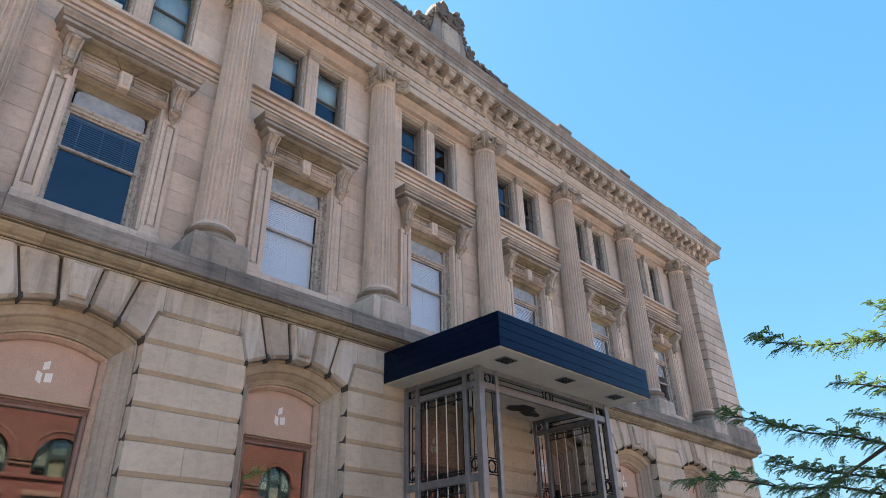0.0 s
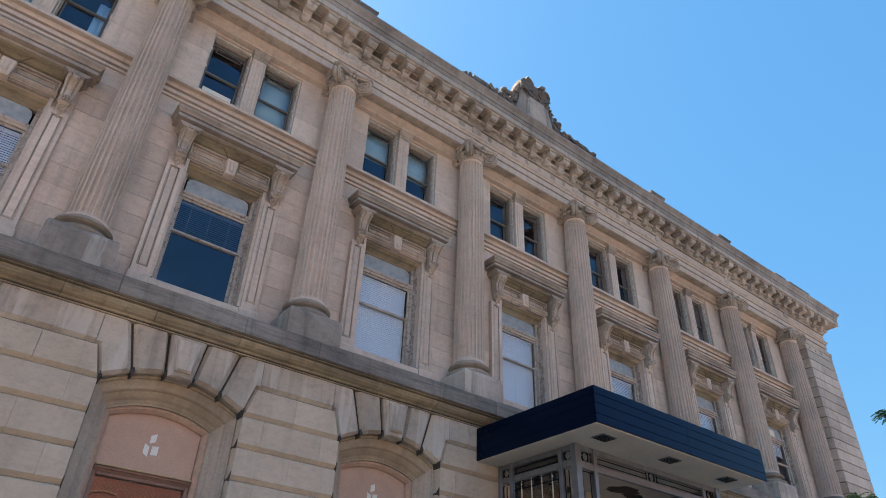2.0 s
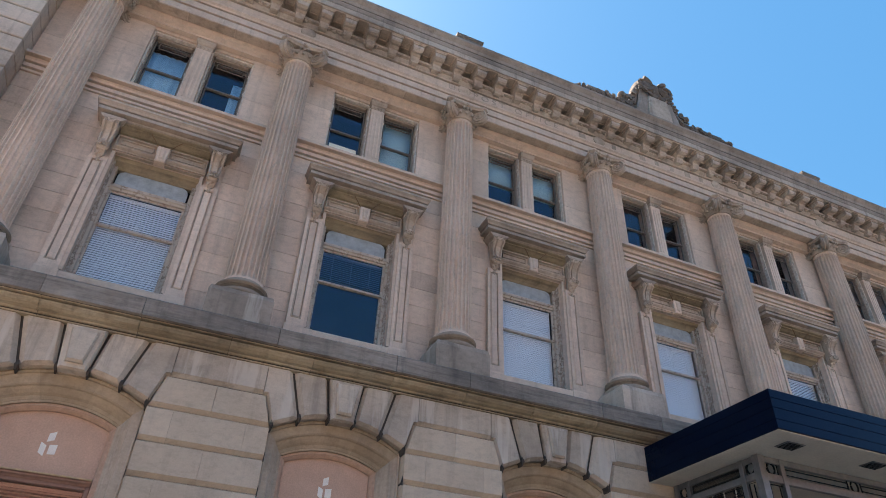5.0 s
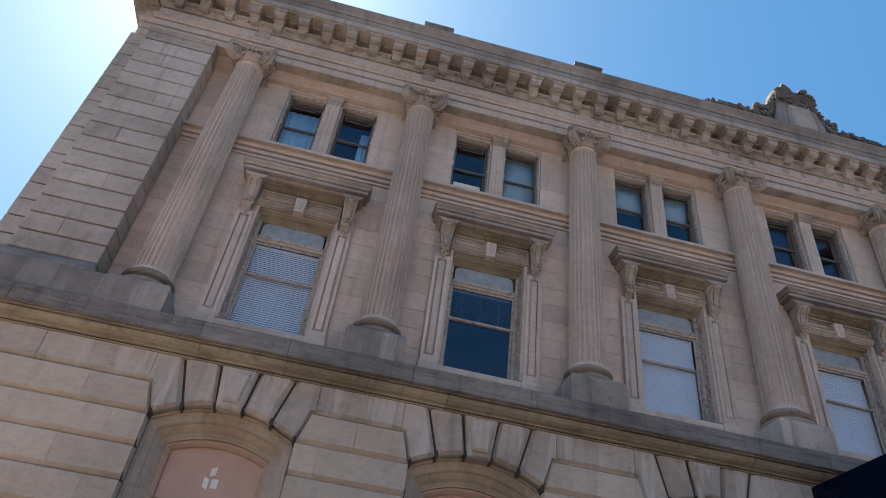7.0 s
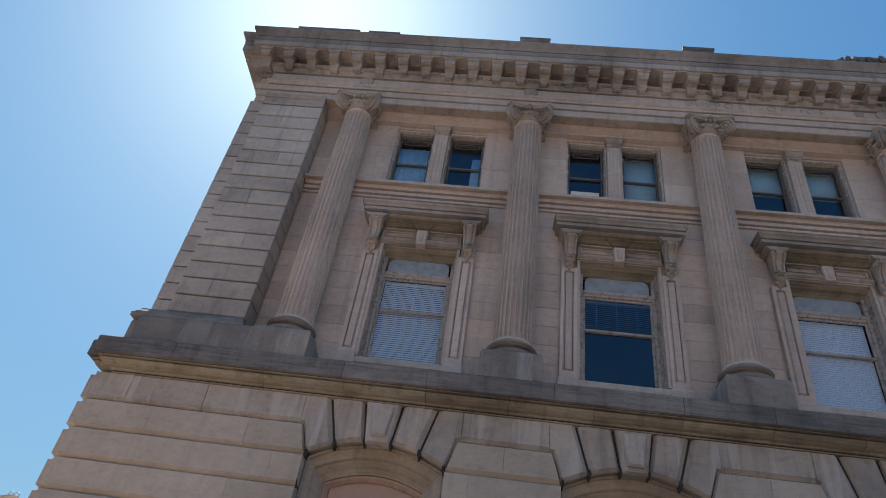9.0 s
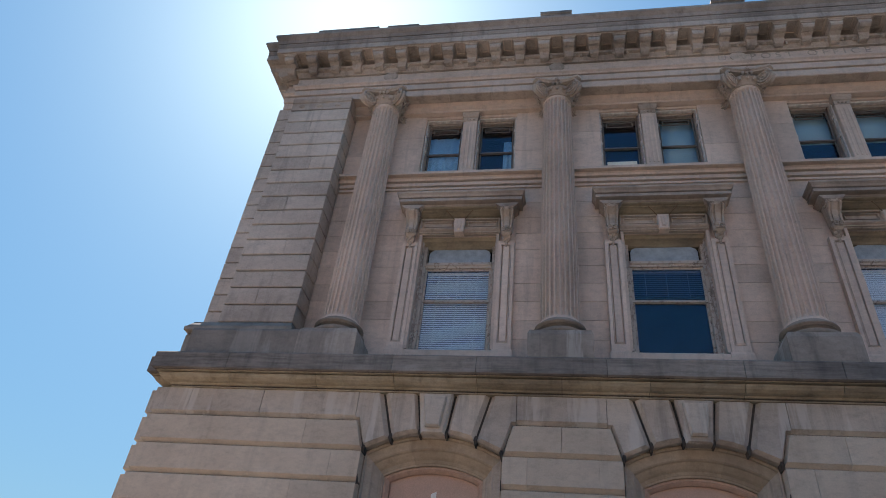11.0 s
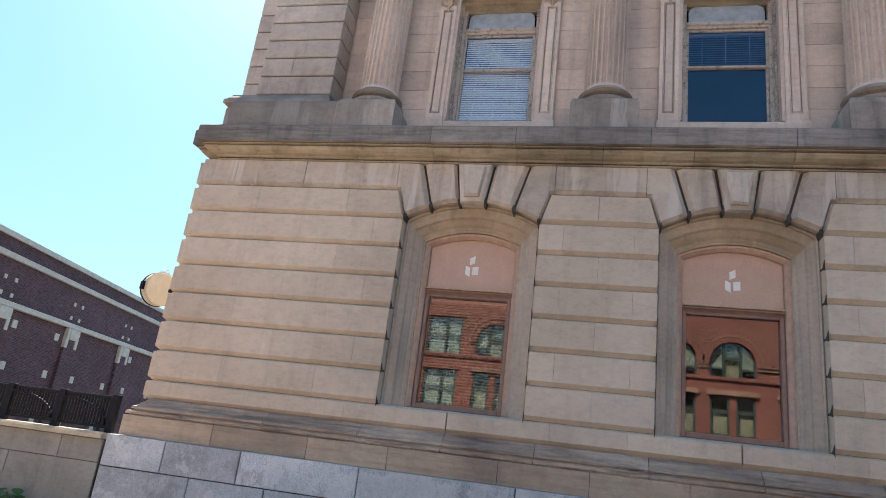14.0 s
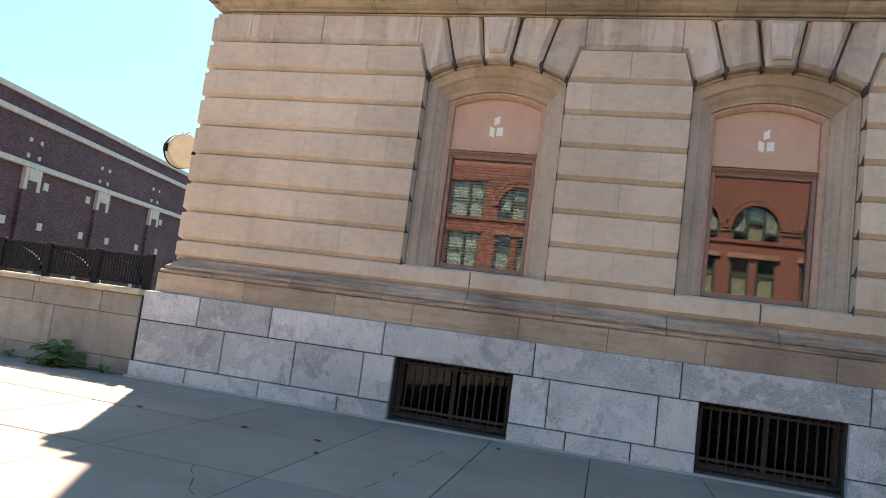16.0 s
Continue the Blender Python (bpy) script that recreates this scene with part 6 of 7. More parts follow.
for s in (-1, 1):
    m = (PX0 + PX1) / 2
    part("thin_bar", tube(bmesh.new(), [(m + s * 0.17, PY, 5.57), (m + s * 0.17, PY, 5.74)], 0.014, 5), IRON, porch)
    part("thin_bar", tube(bmesh.new(), [(m + s * 0.19, PY, 5.70), (m + s * 1.70, PY, 5.70)], 0.012, 5), IRON, porch)
    part("thin_bar", tube(bmesh.new(), [(m + s * 0.19, PY, 5.60), (m + s * 1.70, PY, 5.60)], 0.010, 5), IRON, porch)

frng = random.Random(4)
for cx, cy, rx, ry in ((1.75, -0.95, 0.55, 0.26), (2.35, -0.75, 0.35, 0.18)):   # where the soffit paint has come away
    ring_pts = []
    for k in range(22):
        a = 2 * math.pi * k / 22
        q = frng.uniform(0.7, 1.15)
        ring_pts.append((cx + rx * q * math.cos(a), cy + ry * q * math.sin(a)))
    bm = bmesh.new()
    lo = [bm.verts.new((x, y, CZ0 - 0.022)) for x, y in ring_pts]
    hi = [bm.verts.new((x, y, CZ0 - 0.012)) for x, y in ring_pts]
    for k in range(22):
        bm.faces.new((lo[k], lo[(k + 1) % 22], hi[(k + 1) % 22], hi[k]))
    bm.faces.new(lo)
    bm.faces.new(hi)
    part("peeled_patch", bm, MORTAR, can, "dark ragged patch of lost paint")

# ---- pavement, kerbs, street ----
SIDE_X0, SIDE_X1, SIDE_Y = -46.0, 40.0, -12.2
pave = tagged(part("pavement", box(bmesh.new(), SIDE_X0, SIDE_X1, SIDE_Y, 0.0, -0.2, -0.022), MORTAR), "grey concrete pavement of large cracked slabs", "pavement", kind="structure")


def concrete_material(name, c):
    m, n, l, b = material(name, 0.92)
    p = position(n)
    col = ramp_node(n, l, noise_node(n, l, p, 0.7, 7.0, 0.65), [(0.3, tuple(v * 0.8 for v in c)), (0.7, tuple(v * 1.12 for v in c))])
    col = mix_node(n, l, col, ramp_node(n, l, piece_random(n), [(0.0, 0.9), (1.0, 1.07)]), 1.0, "MULTIPLY")
    fine = noise_node(n, l, p, 60.0, 4.0, 0.7)
    col = mix_node(n, l, col, ramp_node(n, l, fine, [(0.3, 0.85), (0.7, 1.1)]), 1.0, "MULTIPLY")
    spots = ramp_node(n, l, noise_node(n, l, p, 5.0, 6.0, 0.7), [(0.6, 0.0), (0.72, 0.35)])
    col = mix_node(n, l, col, (0.12, 0.115, 0.11), spots)
    l.new(col, b.inputs["Base Color"])
    bump_node(n, l, b, fine, 0.3, 0.003)
    return m


CONCRETE = concrete_material("pavement_concrete", (0.305, 0.240, 0.202))
KERB = concrete_material("kerb_concrete", (0.36, 0.35, 0.33))
ys = [-0.60, -0.92, -2.78, -4.65, -6.52, -8.39, -10.26, -12.0]
srng = random.Random(3)
slab_x = [-24.56, -23.0, -21.5, -20.0, -18.4, -16.9, -15.2, -13.4, -11.88, -10.5, -9.05] + [-9.05 + 1.52 * k for k in range(1, 25)]
for x0, x1 in zip(slab_x, slab_x[1:]):
    for ya, yb in zip(ys, ys[1:]):
        dz = srng.uniform(-0.003, 0.002)
        bm = flared_block(bmesh.new(), [(x0 + 0.006, x1 - 0.006, yb + 0.013, ya - 0.013, -0.03), (x0 + 0.006, x1 - 0.006, yb + 0.013, ya - 0.013, dz - 0.006), (x0 + 0.012, x1 - 0.012, yb + 0.020, ya - 0.020, dz)])
        part("paving_slab", bm, CONCRETE, pave)
for a, b in ((SIDE_X0, -24.57), (slab_x[-1] + 0.01, SIDE_X1)):
    part("paving_sheet", box(bmesh.new(), a, b, SIDE_Y + 0.16, -0.6, -0.03, -0.004), CONCRETE, pave)
# cracks: thin ragged grooves filled with dirt
crng2 = random.Random(8)
for line in (((-14.05, -4.69), (-13.78, -5.11), (-13.48, -5.53)), ((-12.28, -2.06), (-12.41, -3.6), (-12.47, -4.43))):
    pts = []
    for (xa, ya), (xb, yb) in zip(line, line[1:]):
        k = max(4, int(abs(yb - ya) / 0.07))
        for i in range(k):
            t = i / k
            pts.append((xa + (xb - xa) * t + crng2.uniform(-0.03, 0.03), ya + (yb - ya) * t + crng2.uniform(-0.02, 0.02), 0.0))
    part("crack", tube(bmesh.new(), pts, [crng2.choice((0.002, 0.003, 0.005, 0.007)) for _ in pts], 4), MORTAR, pave)
tagged(part("kerb", profile_block(bmesh.new(), [(-12.35, -0.2), (-12.35, -0.02), (-12.33, 0.0), (-12.04, 0.0), (-12.04, -0.2)], SIDE_X0, SIDE_X1), KERB), "concrete kerb along the street", "kerb", kind="structure")
tagged(part("road", box(bmesh.new(), -120, 120, -24.0, -12.36, -0.162, -0.15), plain("street_asphalt", (0.07, 0.07, 0.07), 0.9, vary=0.3, scale=2.0)), "grey asphalt street with light wear", "road", kind="structure")
tagged(part("pavement_far", box(bmesh.new(), -120, 120, -33.5, -24.0, -0.158, 0.0), concrete_material("pale_far_concrete", (0.31, 0.30, 0.28))), "concrete pavement across the street", "pavement", kind="structure")
tagged(part("trim_foot_caulk", profile_block(bmesh.new(), [(-0.672, -0.02), (-0.69, 0.002), (-0.685, 0.02), (-0.655, 0.035), (-0.655, -0.02)], -18.2, 18.2), KERB), "pale strip of mortar along the foot of the granite", "caulk", kind="structure")
# litter of small dark leaves on the pavement
for x, y in ((-14.65, -2.8), (-13.66, -2.78), (-13.4, -3.4), (-11.7, -1.3), (-16.2, -2.75)):
    t = thing("weed_tuft", (x, y, 0), "tiny dry weed in a pavement joint", "weed", "joint weeds")
    bm = bmesh.new()
    for k in range(7):
        a = crng2.uniform(0, 6.28)
        d = crng2.uniform(0.02, 0.07)
        tube(bm, [(0, 0, 0), (d * 0.5 * math.cos(a), d * 0.5 * math.sin(a), 0.02), (d * math.cos(a), d * math.sin(a), 0.012)], [0.006, 0.008, 0.002], 4)
    part("blades", bm, plain("dry_weed", (0.06, 0.07, 0.035), 0.9), t)

# ---- low wall and railing beside the building ----
WY = -0.60
LOW = stone_material("low_wall_stone", (0.275, 0.265, 0.235), (0.19, 0.183, 0.16), (0.345, 0.335, 0.30), streak=0.35, dirt=0.4)
COPE = stone_material("ochre_coping_stone", (0.50, 0.42, 0.29), (0.40, 0.33, 0.23), (0.56, 0.48, 0.35), streak=0.3, dirt=0.3)
low_wall = tagged(part("wall_low_street", box(bmesh.new(), -45.0, -18.16, WY + 0.02, WY + 0.42, 0.0, 1.36), MORTAR), "low stone street wall with an ochre coping under a railing", "wall", kind="structure")
for row, (z0, z1) in enumerate(((0.0, 0.27), (0.27, 1.0), (1.0, 1.365))):
    x = -18.17
    k = 0
    while x > -44:
        ln = (1.05, 1.75, 1.45)[row] * (0.55 if k == 0 and row != 1 else 1.0)
        stone(rect(max(x - ln, -45) + 0.004, x - 0.004, z0 + 0.004, z1 - 0.004), WY, WY + 0.3, 0.008, LOW, low_wall, "wall_block")
        x -= ln
        k += 1
for k in range(13):
    x1 = -18.17 - 2.1 * k
    part("coping_stone", profile_block(bmesh.new(), [(WY - 0.07, 1.37), (WY - 0.07, 1.43), (WY - 0.03, 1.465), (WY + 0.46, 1.465), (WY + 0.46, 1.37)], x1 - 2.092, x1 - 0.004), COPE, low_wall, "ochre coping stone")


def railing_panel():
    r = thing("railing", (0, 0, 0), "black iron railing panel with a curved brace on the low wall", "railing", "street railing")
    y, z0, z1, w = -0.40, 1.465, 2.07, 1.08
    part("post", soft_box(bmesh.new(), -0.065, 0.065, y - 0.045, y + 0.045, z0, z1 + 0.02, 0.006), IRON, r)
    for z in (z1 - 0.03, z0 + 0.09):
        part("rail", soft_box(bmesh.new(), -w + 0.066, -0.066, y - 0.022, y + 0.022, z - 0.022, z + 0.022, 0.004), IRON, r)
    for k in range(15):
        x = -w + 0.07 + (w - 0.14) * (k + 0.5) / 15
        part("baluster", box(bmesh.new(), x - 0.015, x + 0.015, y - 0.013, y + 0.013, z0 + 0.11, z1 - 0.05), IRON, r)
    pts = []
    for k in range(13):
        a = math.pi / 2 * k / 12
        pts.append((-w + 0.06 + 0.92 * math.sin(a), y - 0.03, z0 + 0.13 + 0.38 * math.cos(a)))
    bm = bmesh.new()
    rings = [[bm.verts.new((px, py + dy, pz + dz)) for dy, dz in ((-0.02, -0.012), (0.03, -0.012), (0.03, 0.012), (-0.02, 0.012))] for px, py, pz in pts]
    for p, q in zip(rings, rings[1:]):
        for j in range(4):
            bm.faces.new((p[j], p[(j + 1) % 4], q[(j + 1) % 4], q[j]))
    bm.faces.new(rings[0])
    bm.faces.new(rings[-1][::-1])
    part("curved_brace", bm, IRON, r, "flat curved iron brace catching the sun")
    return r


first = railing_panel()
first.location = (-18.27, 0, 0)
for k in range(1, 22):
    copy_thing(first, pose(-18.27 - 1.08 * k, 0, 0))


# ---- leafy weed at the foot of the low wall ----
def leaf_material(name, c, rough=0.55):
    m, n, l, b = material(name, rough)
    rnd = n.new("ShaderNodeNewGeometry").outputs["Random Per Island"]
    col = ramp_node(n, l, rnd, [(0.0, tuple(v * 0.6 for v in c)), (0.6, c), (1.0, tuple(min(1, v * 1.7) for v in c))])
    l.new(col, b.inputs["Base Color"])
    n2 = n.new("ShaderNodeBsdfTranslucent")
    mix = n.new("ShaderNodeMixShader")
    l.new(col, n2.inputs[0])
    mix.inputs[0].default_value = 0.38
    l.new(b.outputs[0], mix.inputs[1])
    l.new(n2.outputs[0], mix.inputs[2])
    l.new(mix.outputs[0], n["Material Output"].inputs[0])
    return m


WEED = leaf_material("weed_leaf", (0.075, 0.165, 0.04))
LOCUST = leaf_material("locust_leaf", (0.145, 0.245, 0.095))
BARK = plain("dark_bark", (0.05, 0.042, 0.036), 0.9, vary=0.4, scale=20.0, bump=0.6)


def broad_leaf(bm, base, direction, size, droop):
    d = Vector(direction).normalized()
    side = d.cross(Vector((0, 0, 1))).normalized()
    rows = []
    for t, w in ((0.0, 0.02), (0.2, 0.34), (0.45, 0.46), (0.7, 0.36), (0.9, 0.14), (1.0, 0.0)):
        c = Vector(base) + d * (size * t) + Vector((0, 0, -droop * size * t * t))
        rows.append((c - side * (w * size) + Vector((0, 0, 0.06 * size)), c, c + side * (w * size) + Vector((0, 0, 0.06 * size))))
    vs = [[bm.verts.new(p) for p in r] for r in rows]
    for a, b in zip(vs, vs[1:]):
        for i in range(2):
            bm.faces.new((a[i], a[i + 1], b[i + 1], b[i]))


prng = random.Random(21)
for wx, n, big in ((-19.42, 44, 0.92), (-18.55, 12, 0.34), (-20.5, 8, 0.35), (-21.2, 16, 0.6)):
    w = thing("broadleaf_weed", (wx, -0.80, 0), "low broad-leaved green weed against the wall foot", "weed", "wall foot weeds")
    bm, st = bmesh.new(), bmesh.new()
    for k in range(n):
        a = prng.uniform(math.pi, 2 * math.pi) if k % 3 else prng.uniform(0, math.pi)
        rr = prng.uniform(0.05, 0.48) * big
        top = (rr * math.cos(a), max(-0.3, min(0.10, rr * 0.5 * math.sin(a))), prng.uniform(0.08, 0.55) * big * (1.1 - rr / (0.6 * big) * 0.6))
        tube(st, [(0, 0.05, 0), (top[0] * 0.5, top[1] * 0.5, top[2] * 0.7), top], [0.008, 0.006, 0.004], 4)
        broad_leaf(bm, top, (math.cos(a) + prng.uniform(-0.5, 0.5), min(0.05, math.sin(a)) - 0.25, prng.uniform(-0.1, 0.3)), prng.uniform(0.16, 0.27) * big, prng.uniform(0.2, 0.7))
    part("stems", st, WEED, w)
    part("leaves", bm, WEED, w, "broad green leaves", "stuff")

# ---- round sign drum on the side wall ----
drum = thing("round_wall_sign", (0, 0, 0), "round beige drum sign on a bracket at the building's side", "sign")
DX, DY, DZ = -19.48, 1.55, 4.40
m = pose(DX, DY, DZ, 90, 0, 62)
bm = bmesh.new()
add(bm, lathe(bmesh.new(), [(0.333, -0.137), (0.348, -0.12), (0.348, 0.12), (0.333, 0.137)], 0, 0, 32), m)
part("drum", bm, plain("beige_enamel", (0.60, 0.55, 0.45), 0.5, vary=0.1), drum, smooth=True)
for z in (-0.10, 0.10):
    bm = bmesh.new()
    add(bm, lathe(bmesh.new(), [(0.342, z - 0.022), (0.362, z - 0.018), (0.362, z + 0.018), (0.342, z + 0.022)], 0, 0, 32), m)
    part("rim", bm, IRON if z < 0 else COPE, drum, smooth=True)
bm = bmesh.new()
add(bm, box(bmesh.new(), -0.40, -0.31, -0.08, 0.08, -0.05, 0.06), m)
part("socket", bm, IRON, drum, "dark socket on the drum's edge")
part("bracket", box(bmesh.new(), DX + 0.18, -17.98, DY + 0.05, DY + 0.11, DZ - 0.035, DZ + 0.035), IRON, drum)
for k in (-1, 1):
    pts = [(DX + 0.03 + 0.057 * k + 0.046 * math.cos(a), DY, DZ + 0.393 + 0.041 * math.sin(a)) for a in [2 * math.pi * j / 12 for j in range(13)]]
    part("loop", tube(bmesh.new(), pts, 0.008, 5), STEEL, drum, "small wire loop")


# ---- brick warehouse beyond the railway cut ----
def brick_material(name, a, b2, mortar, rot, scale=1.0):
    m, n, l, b = material(name, 0.9)
    tc = n.new("ShaderNodeTexCoord")
    mp = n.new("ShaderNodeMapping")
    mp.inputs["Rotation"].default_value = rot
    l.new(tc.outputs["Object"], mp.inputs["Vector"])
    t = n.new("ShaderNodeTexBrick")
    for k, v in (("Color1", a), ("Color2", b2), ("Mortar", mortar)):
        t.inputs[k].default_value = rgb(v)
    for k, v in (("Scale", 1.0), ("Mortar Size", 0.006), ("Brick Width", 0.215), ("Row Height", 0.073)):
        t.inputs[k].default_value = v * (scale if k != "Scale" else 1)
    l.new(mp.outputs[0], t.inputs["Vector"])
    col = mix_node(n, l, t.outputs["Color"], ramp_node(n, l, noise_node(n, l, tc.outputs["Object"], 0.5, 6.0), [(0.3, 0.75), (0.7, 1.2)]), 1.0, "MULTIPLY")
    l.new(col, b.inputs["Base Color"])
    bump_node(n, l, b, t.outputs["Fac"], 0.3, -0.004)
    return m


BRICK_DARK = brick_material("dark_purple_brick", (0.135, 0.060, 0.064), (0.055, 0.028, 0.034), (0.17, 0.125, 0.125), (radians(90), 0, 0))
BRICK_RED = brick_material("orange_red_brick", (0.205, 0.068, 0.05), (0.145, 0.05, 0.04), (0.13, 0.085, 0.066), (radians(90), 0, 0))
TERRA = plain("cream_terracotta", (0.62, 0.56, 0.46), 0.7, vary=0.2, scale=4.0)
ware = thing("brick_warehouse", (-37.2, 12.08, 0.25), "long dark brick warehouse with cream bands and small square tiles", "building")
ware.rotation_euler = (0, 0, math.atan2(0.98, -0.196))
# local x runs along the wall, away from the street; the face lies at y = 0 and the block behind it at y > 0
U0, U1 = -14.0, 52.0
part("wall", box(bmesh.new(), U0, U1, 0.0, 14.0, -5.0, 9.0), BRICK_DARK, ware, "dark purple brick wall")
part("coping", box(bmesh.new(), U0 - 0.1, U1 + 0.1, -0.12, 14.1, 9.0, 9.25), TERRA, ware, "pale coping")
part("upper_band", soft_box(bmesh.new(), U0, U1, -0.16, 0.05, 8.05, 8.32, 0.03), TERRA, ware, "cream upper band")
part("lower_band", soft_box(bmesh.new(), U0, U1, -0.22, 0.05, 5.85, 6.12, 0.03), TERRA, ware, "cream lower band")
for k in range(-2, 8):
    u = 2.95 + 6.05 * k
    part("pier", box(bmesh.new(), u - 0.55, u + 0.55, -0.18, 0.05, -5.0, 5.84), BRICK_DARK, ware, "brick pier")
    capital = part("pier_cap", soft_box(bmesh.new(), u - 0.34, u + 0.34, -0.24, 0.0, 5.25, 5.84, 0.02), TERRA, ware, "cream pier cap with square flower")
    for s in (-1, 1):
        part("cap_drop", soft_box(bmesh.new(), u + s * 0.47 - 0.125, u + s * 0.47 + 0.125, -0.22, 0.0, 4.78, 5.84, 0.02), TERRA, capital)
    for du in (-0.4, 0.4):
        for z in (6.42, 7.18):
            part("square_tile", soft_box(bmesh.new(), u + du - 0.10, u + du + 0.10, -0.05, 0.02, z - 0.10, z + 0.10, 0.01), TERRA, ware, "small cream square tile")
    for du, z in ((1.3, 3.2), (4.75, 3.2), (1.25, 0.8), (4.8, 0.8), (4.85, 5.2), (1.25, 5.2)):
        if z != 5.2 or k % 2 == 0:
            part("square_tile", soft_box(bmesh.new(), u + du - 0.19, u + du + 0.19, -0.05, 0.02, z - 0.19, z + 0.19, 0.01), TERRA, ware, "small cream square tile")
    part("infill_sill", soft_box(bmesh.new(), u + 1.6, u + 4.5, -0.1, 0.02, 1.4, 1.5, 0.01), BRICK_DARK, ware)

# ---- red brick building across the street ----
opp = thing("brick_building_opposite", (0, 0, 0), "red brick building with round-arched windows across the street", "building")
OY = -33.5
ARCHES = [-17.2, -13.15, -9.65, -5.6, -2.1, 1.95, 5.45, 9.5, 13.0, 17.05]
LEFTS = [-20.85 - 4.2 * k for k in range(4)]
AR, AZ0, AZS = 1.38, 8.7, 9.65
bm = bmesh.new()
edges = []
for c in ARCHES:
    edges.append((c - AR, c + AR, "arch", c))
for c in LEFTS:
    edges.append((c - 1.25, c + 1.25, "rect", c))
edges.sort()
last = -42.0
for a, b, kind, c in edges:
    box(bm, last, a, OY - 0.6, OY, AZ0, 15.0)
    top = 11.3 if kind == "rect" else AZS
    if kind == "rect":
        box(bm, a, b, OY - 0.6, OY, top, 15.0)
    else:
        k = 14
        for i in range(k):
            x0, x1 = -AR + 2 * AR * i / k, -AR + 2 * AR * (i + 1) / k
            za, zb = AZS + math.sqrt(max(AR * AR - x0 * x0, 0)), AZS + math.sqrt(max(AR * AR - x1 * x1, 0))
            stone_bm(bm, [(c + x0, za), (c + x1, zb), (c + x1, 15.0), (c + x0, 15.0)], OY - 0.6, OY, 0.0, 0.0)
    last = b
box(bm, last, 60.0, OY - 0.6, OY, AZ0, 15.0)
box(bm, -42.0, 60.0, OY - 0.6, OY, 7.95, AZ0)
last = -42.0
LOWS = sorted([(c + d, 0.57) for c in ARCHES for d in (-0.78, 0.74)] + [(c, 1.15) for c in LEFTS])
for c, w in LOWS:
    box(bm, last, c - w, OY - 0.6, OY, 5.2, 7.95)
    last = c + w
box(bm, last, 60.0, OY - 0.6, OY, 5.2, 7.95)
box(bm, -42.0, 60.0, OY - 0.6, OY, 4.4, 5.2)
box(bm, -42.0, 60.0, OY - 12.0, OY - 0.7, 0.0, 15.0)
part("wall", bm, BRICK_RED, opp, "orange-red brick wall")
part("ground_floor", box(bmesh.new(), -42.0, 60.0, OY - 0.65, OY - 0.05, 0.0, 4.4), FRAME_STONE, opp, "plain stone ground floor")
part("parapet", soft_box(bmesh.new(), -42.2, 60.2, OY - 0.7, OY + 0.35, 15.0, 15.6, 0.05), BRICK_RED, opp, "brick parapet")
part("roof", box(bmesh.new(), -42.0, 60.0, OY - 12.0, OY - 0.7, 15.0, 15.2), LIME_DARK, opp)
part("sill_band", soft_box(bmesh.new(), -42.0, 60.0, OY, OY + 0.12, 8.55, 8.78, 0.03), BRICK_RED, opp, "brick sill band")
LINTEL = stone_material("rough_brown_sandstone", (0.22, 0.13, 0.095), (0.14, 0.085, 0.065), (0.30, 0.19, 0.14))
GREEN = plain("dark_green_paint", (0.03, 0.055, 0.05), 0.5)
SHADE2 = plain("pale_green_shade", (0.50, 0.56, 0.42), 0.8, vary=0.08)
PALE_TEAL = plain("pale_teal_shade", (0.50, 0.66, 0.60), 0.7, vary=0.1, scale=2.0)
TEAL_MID = plain("teal_shade", (0.27, 0.43, 0.42), 0.7, vary=0.15, scale=2.0)


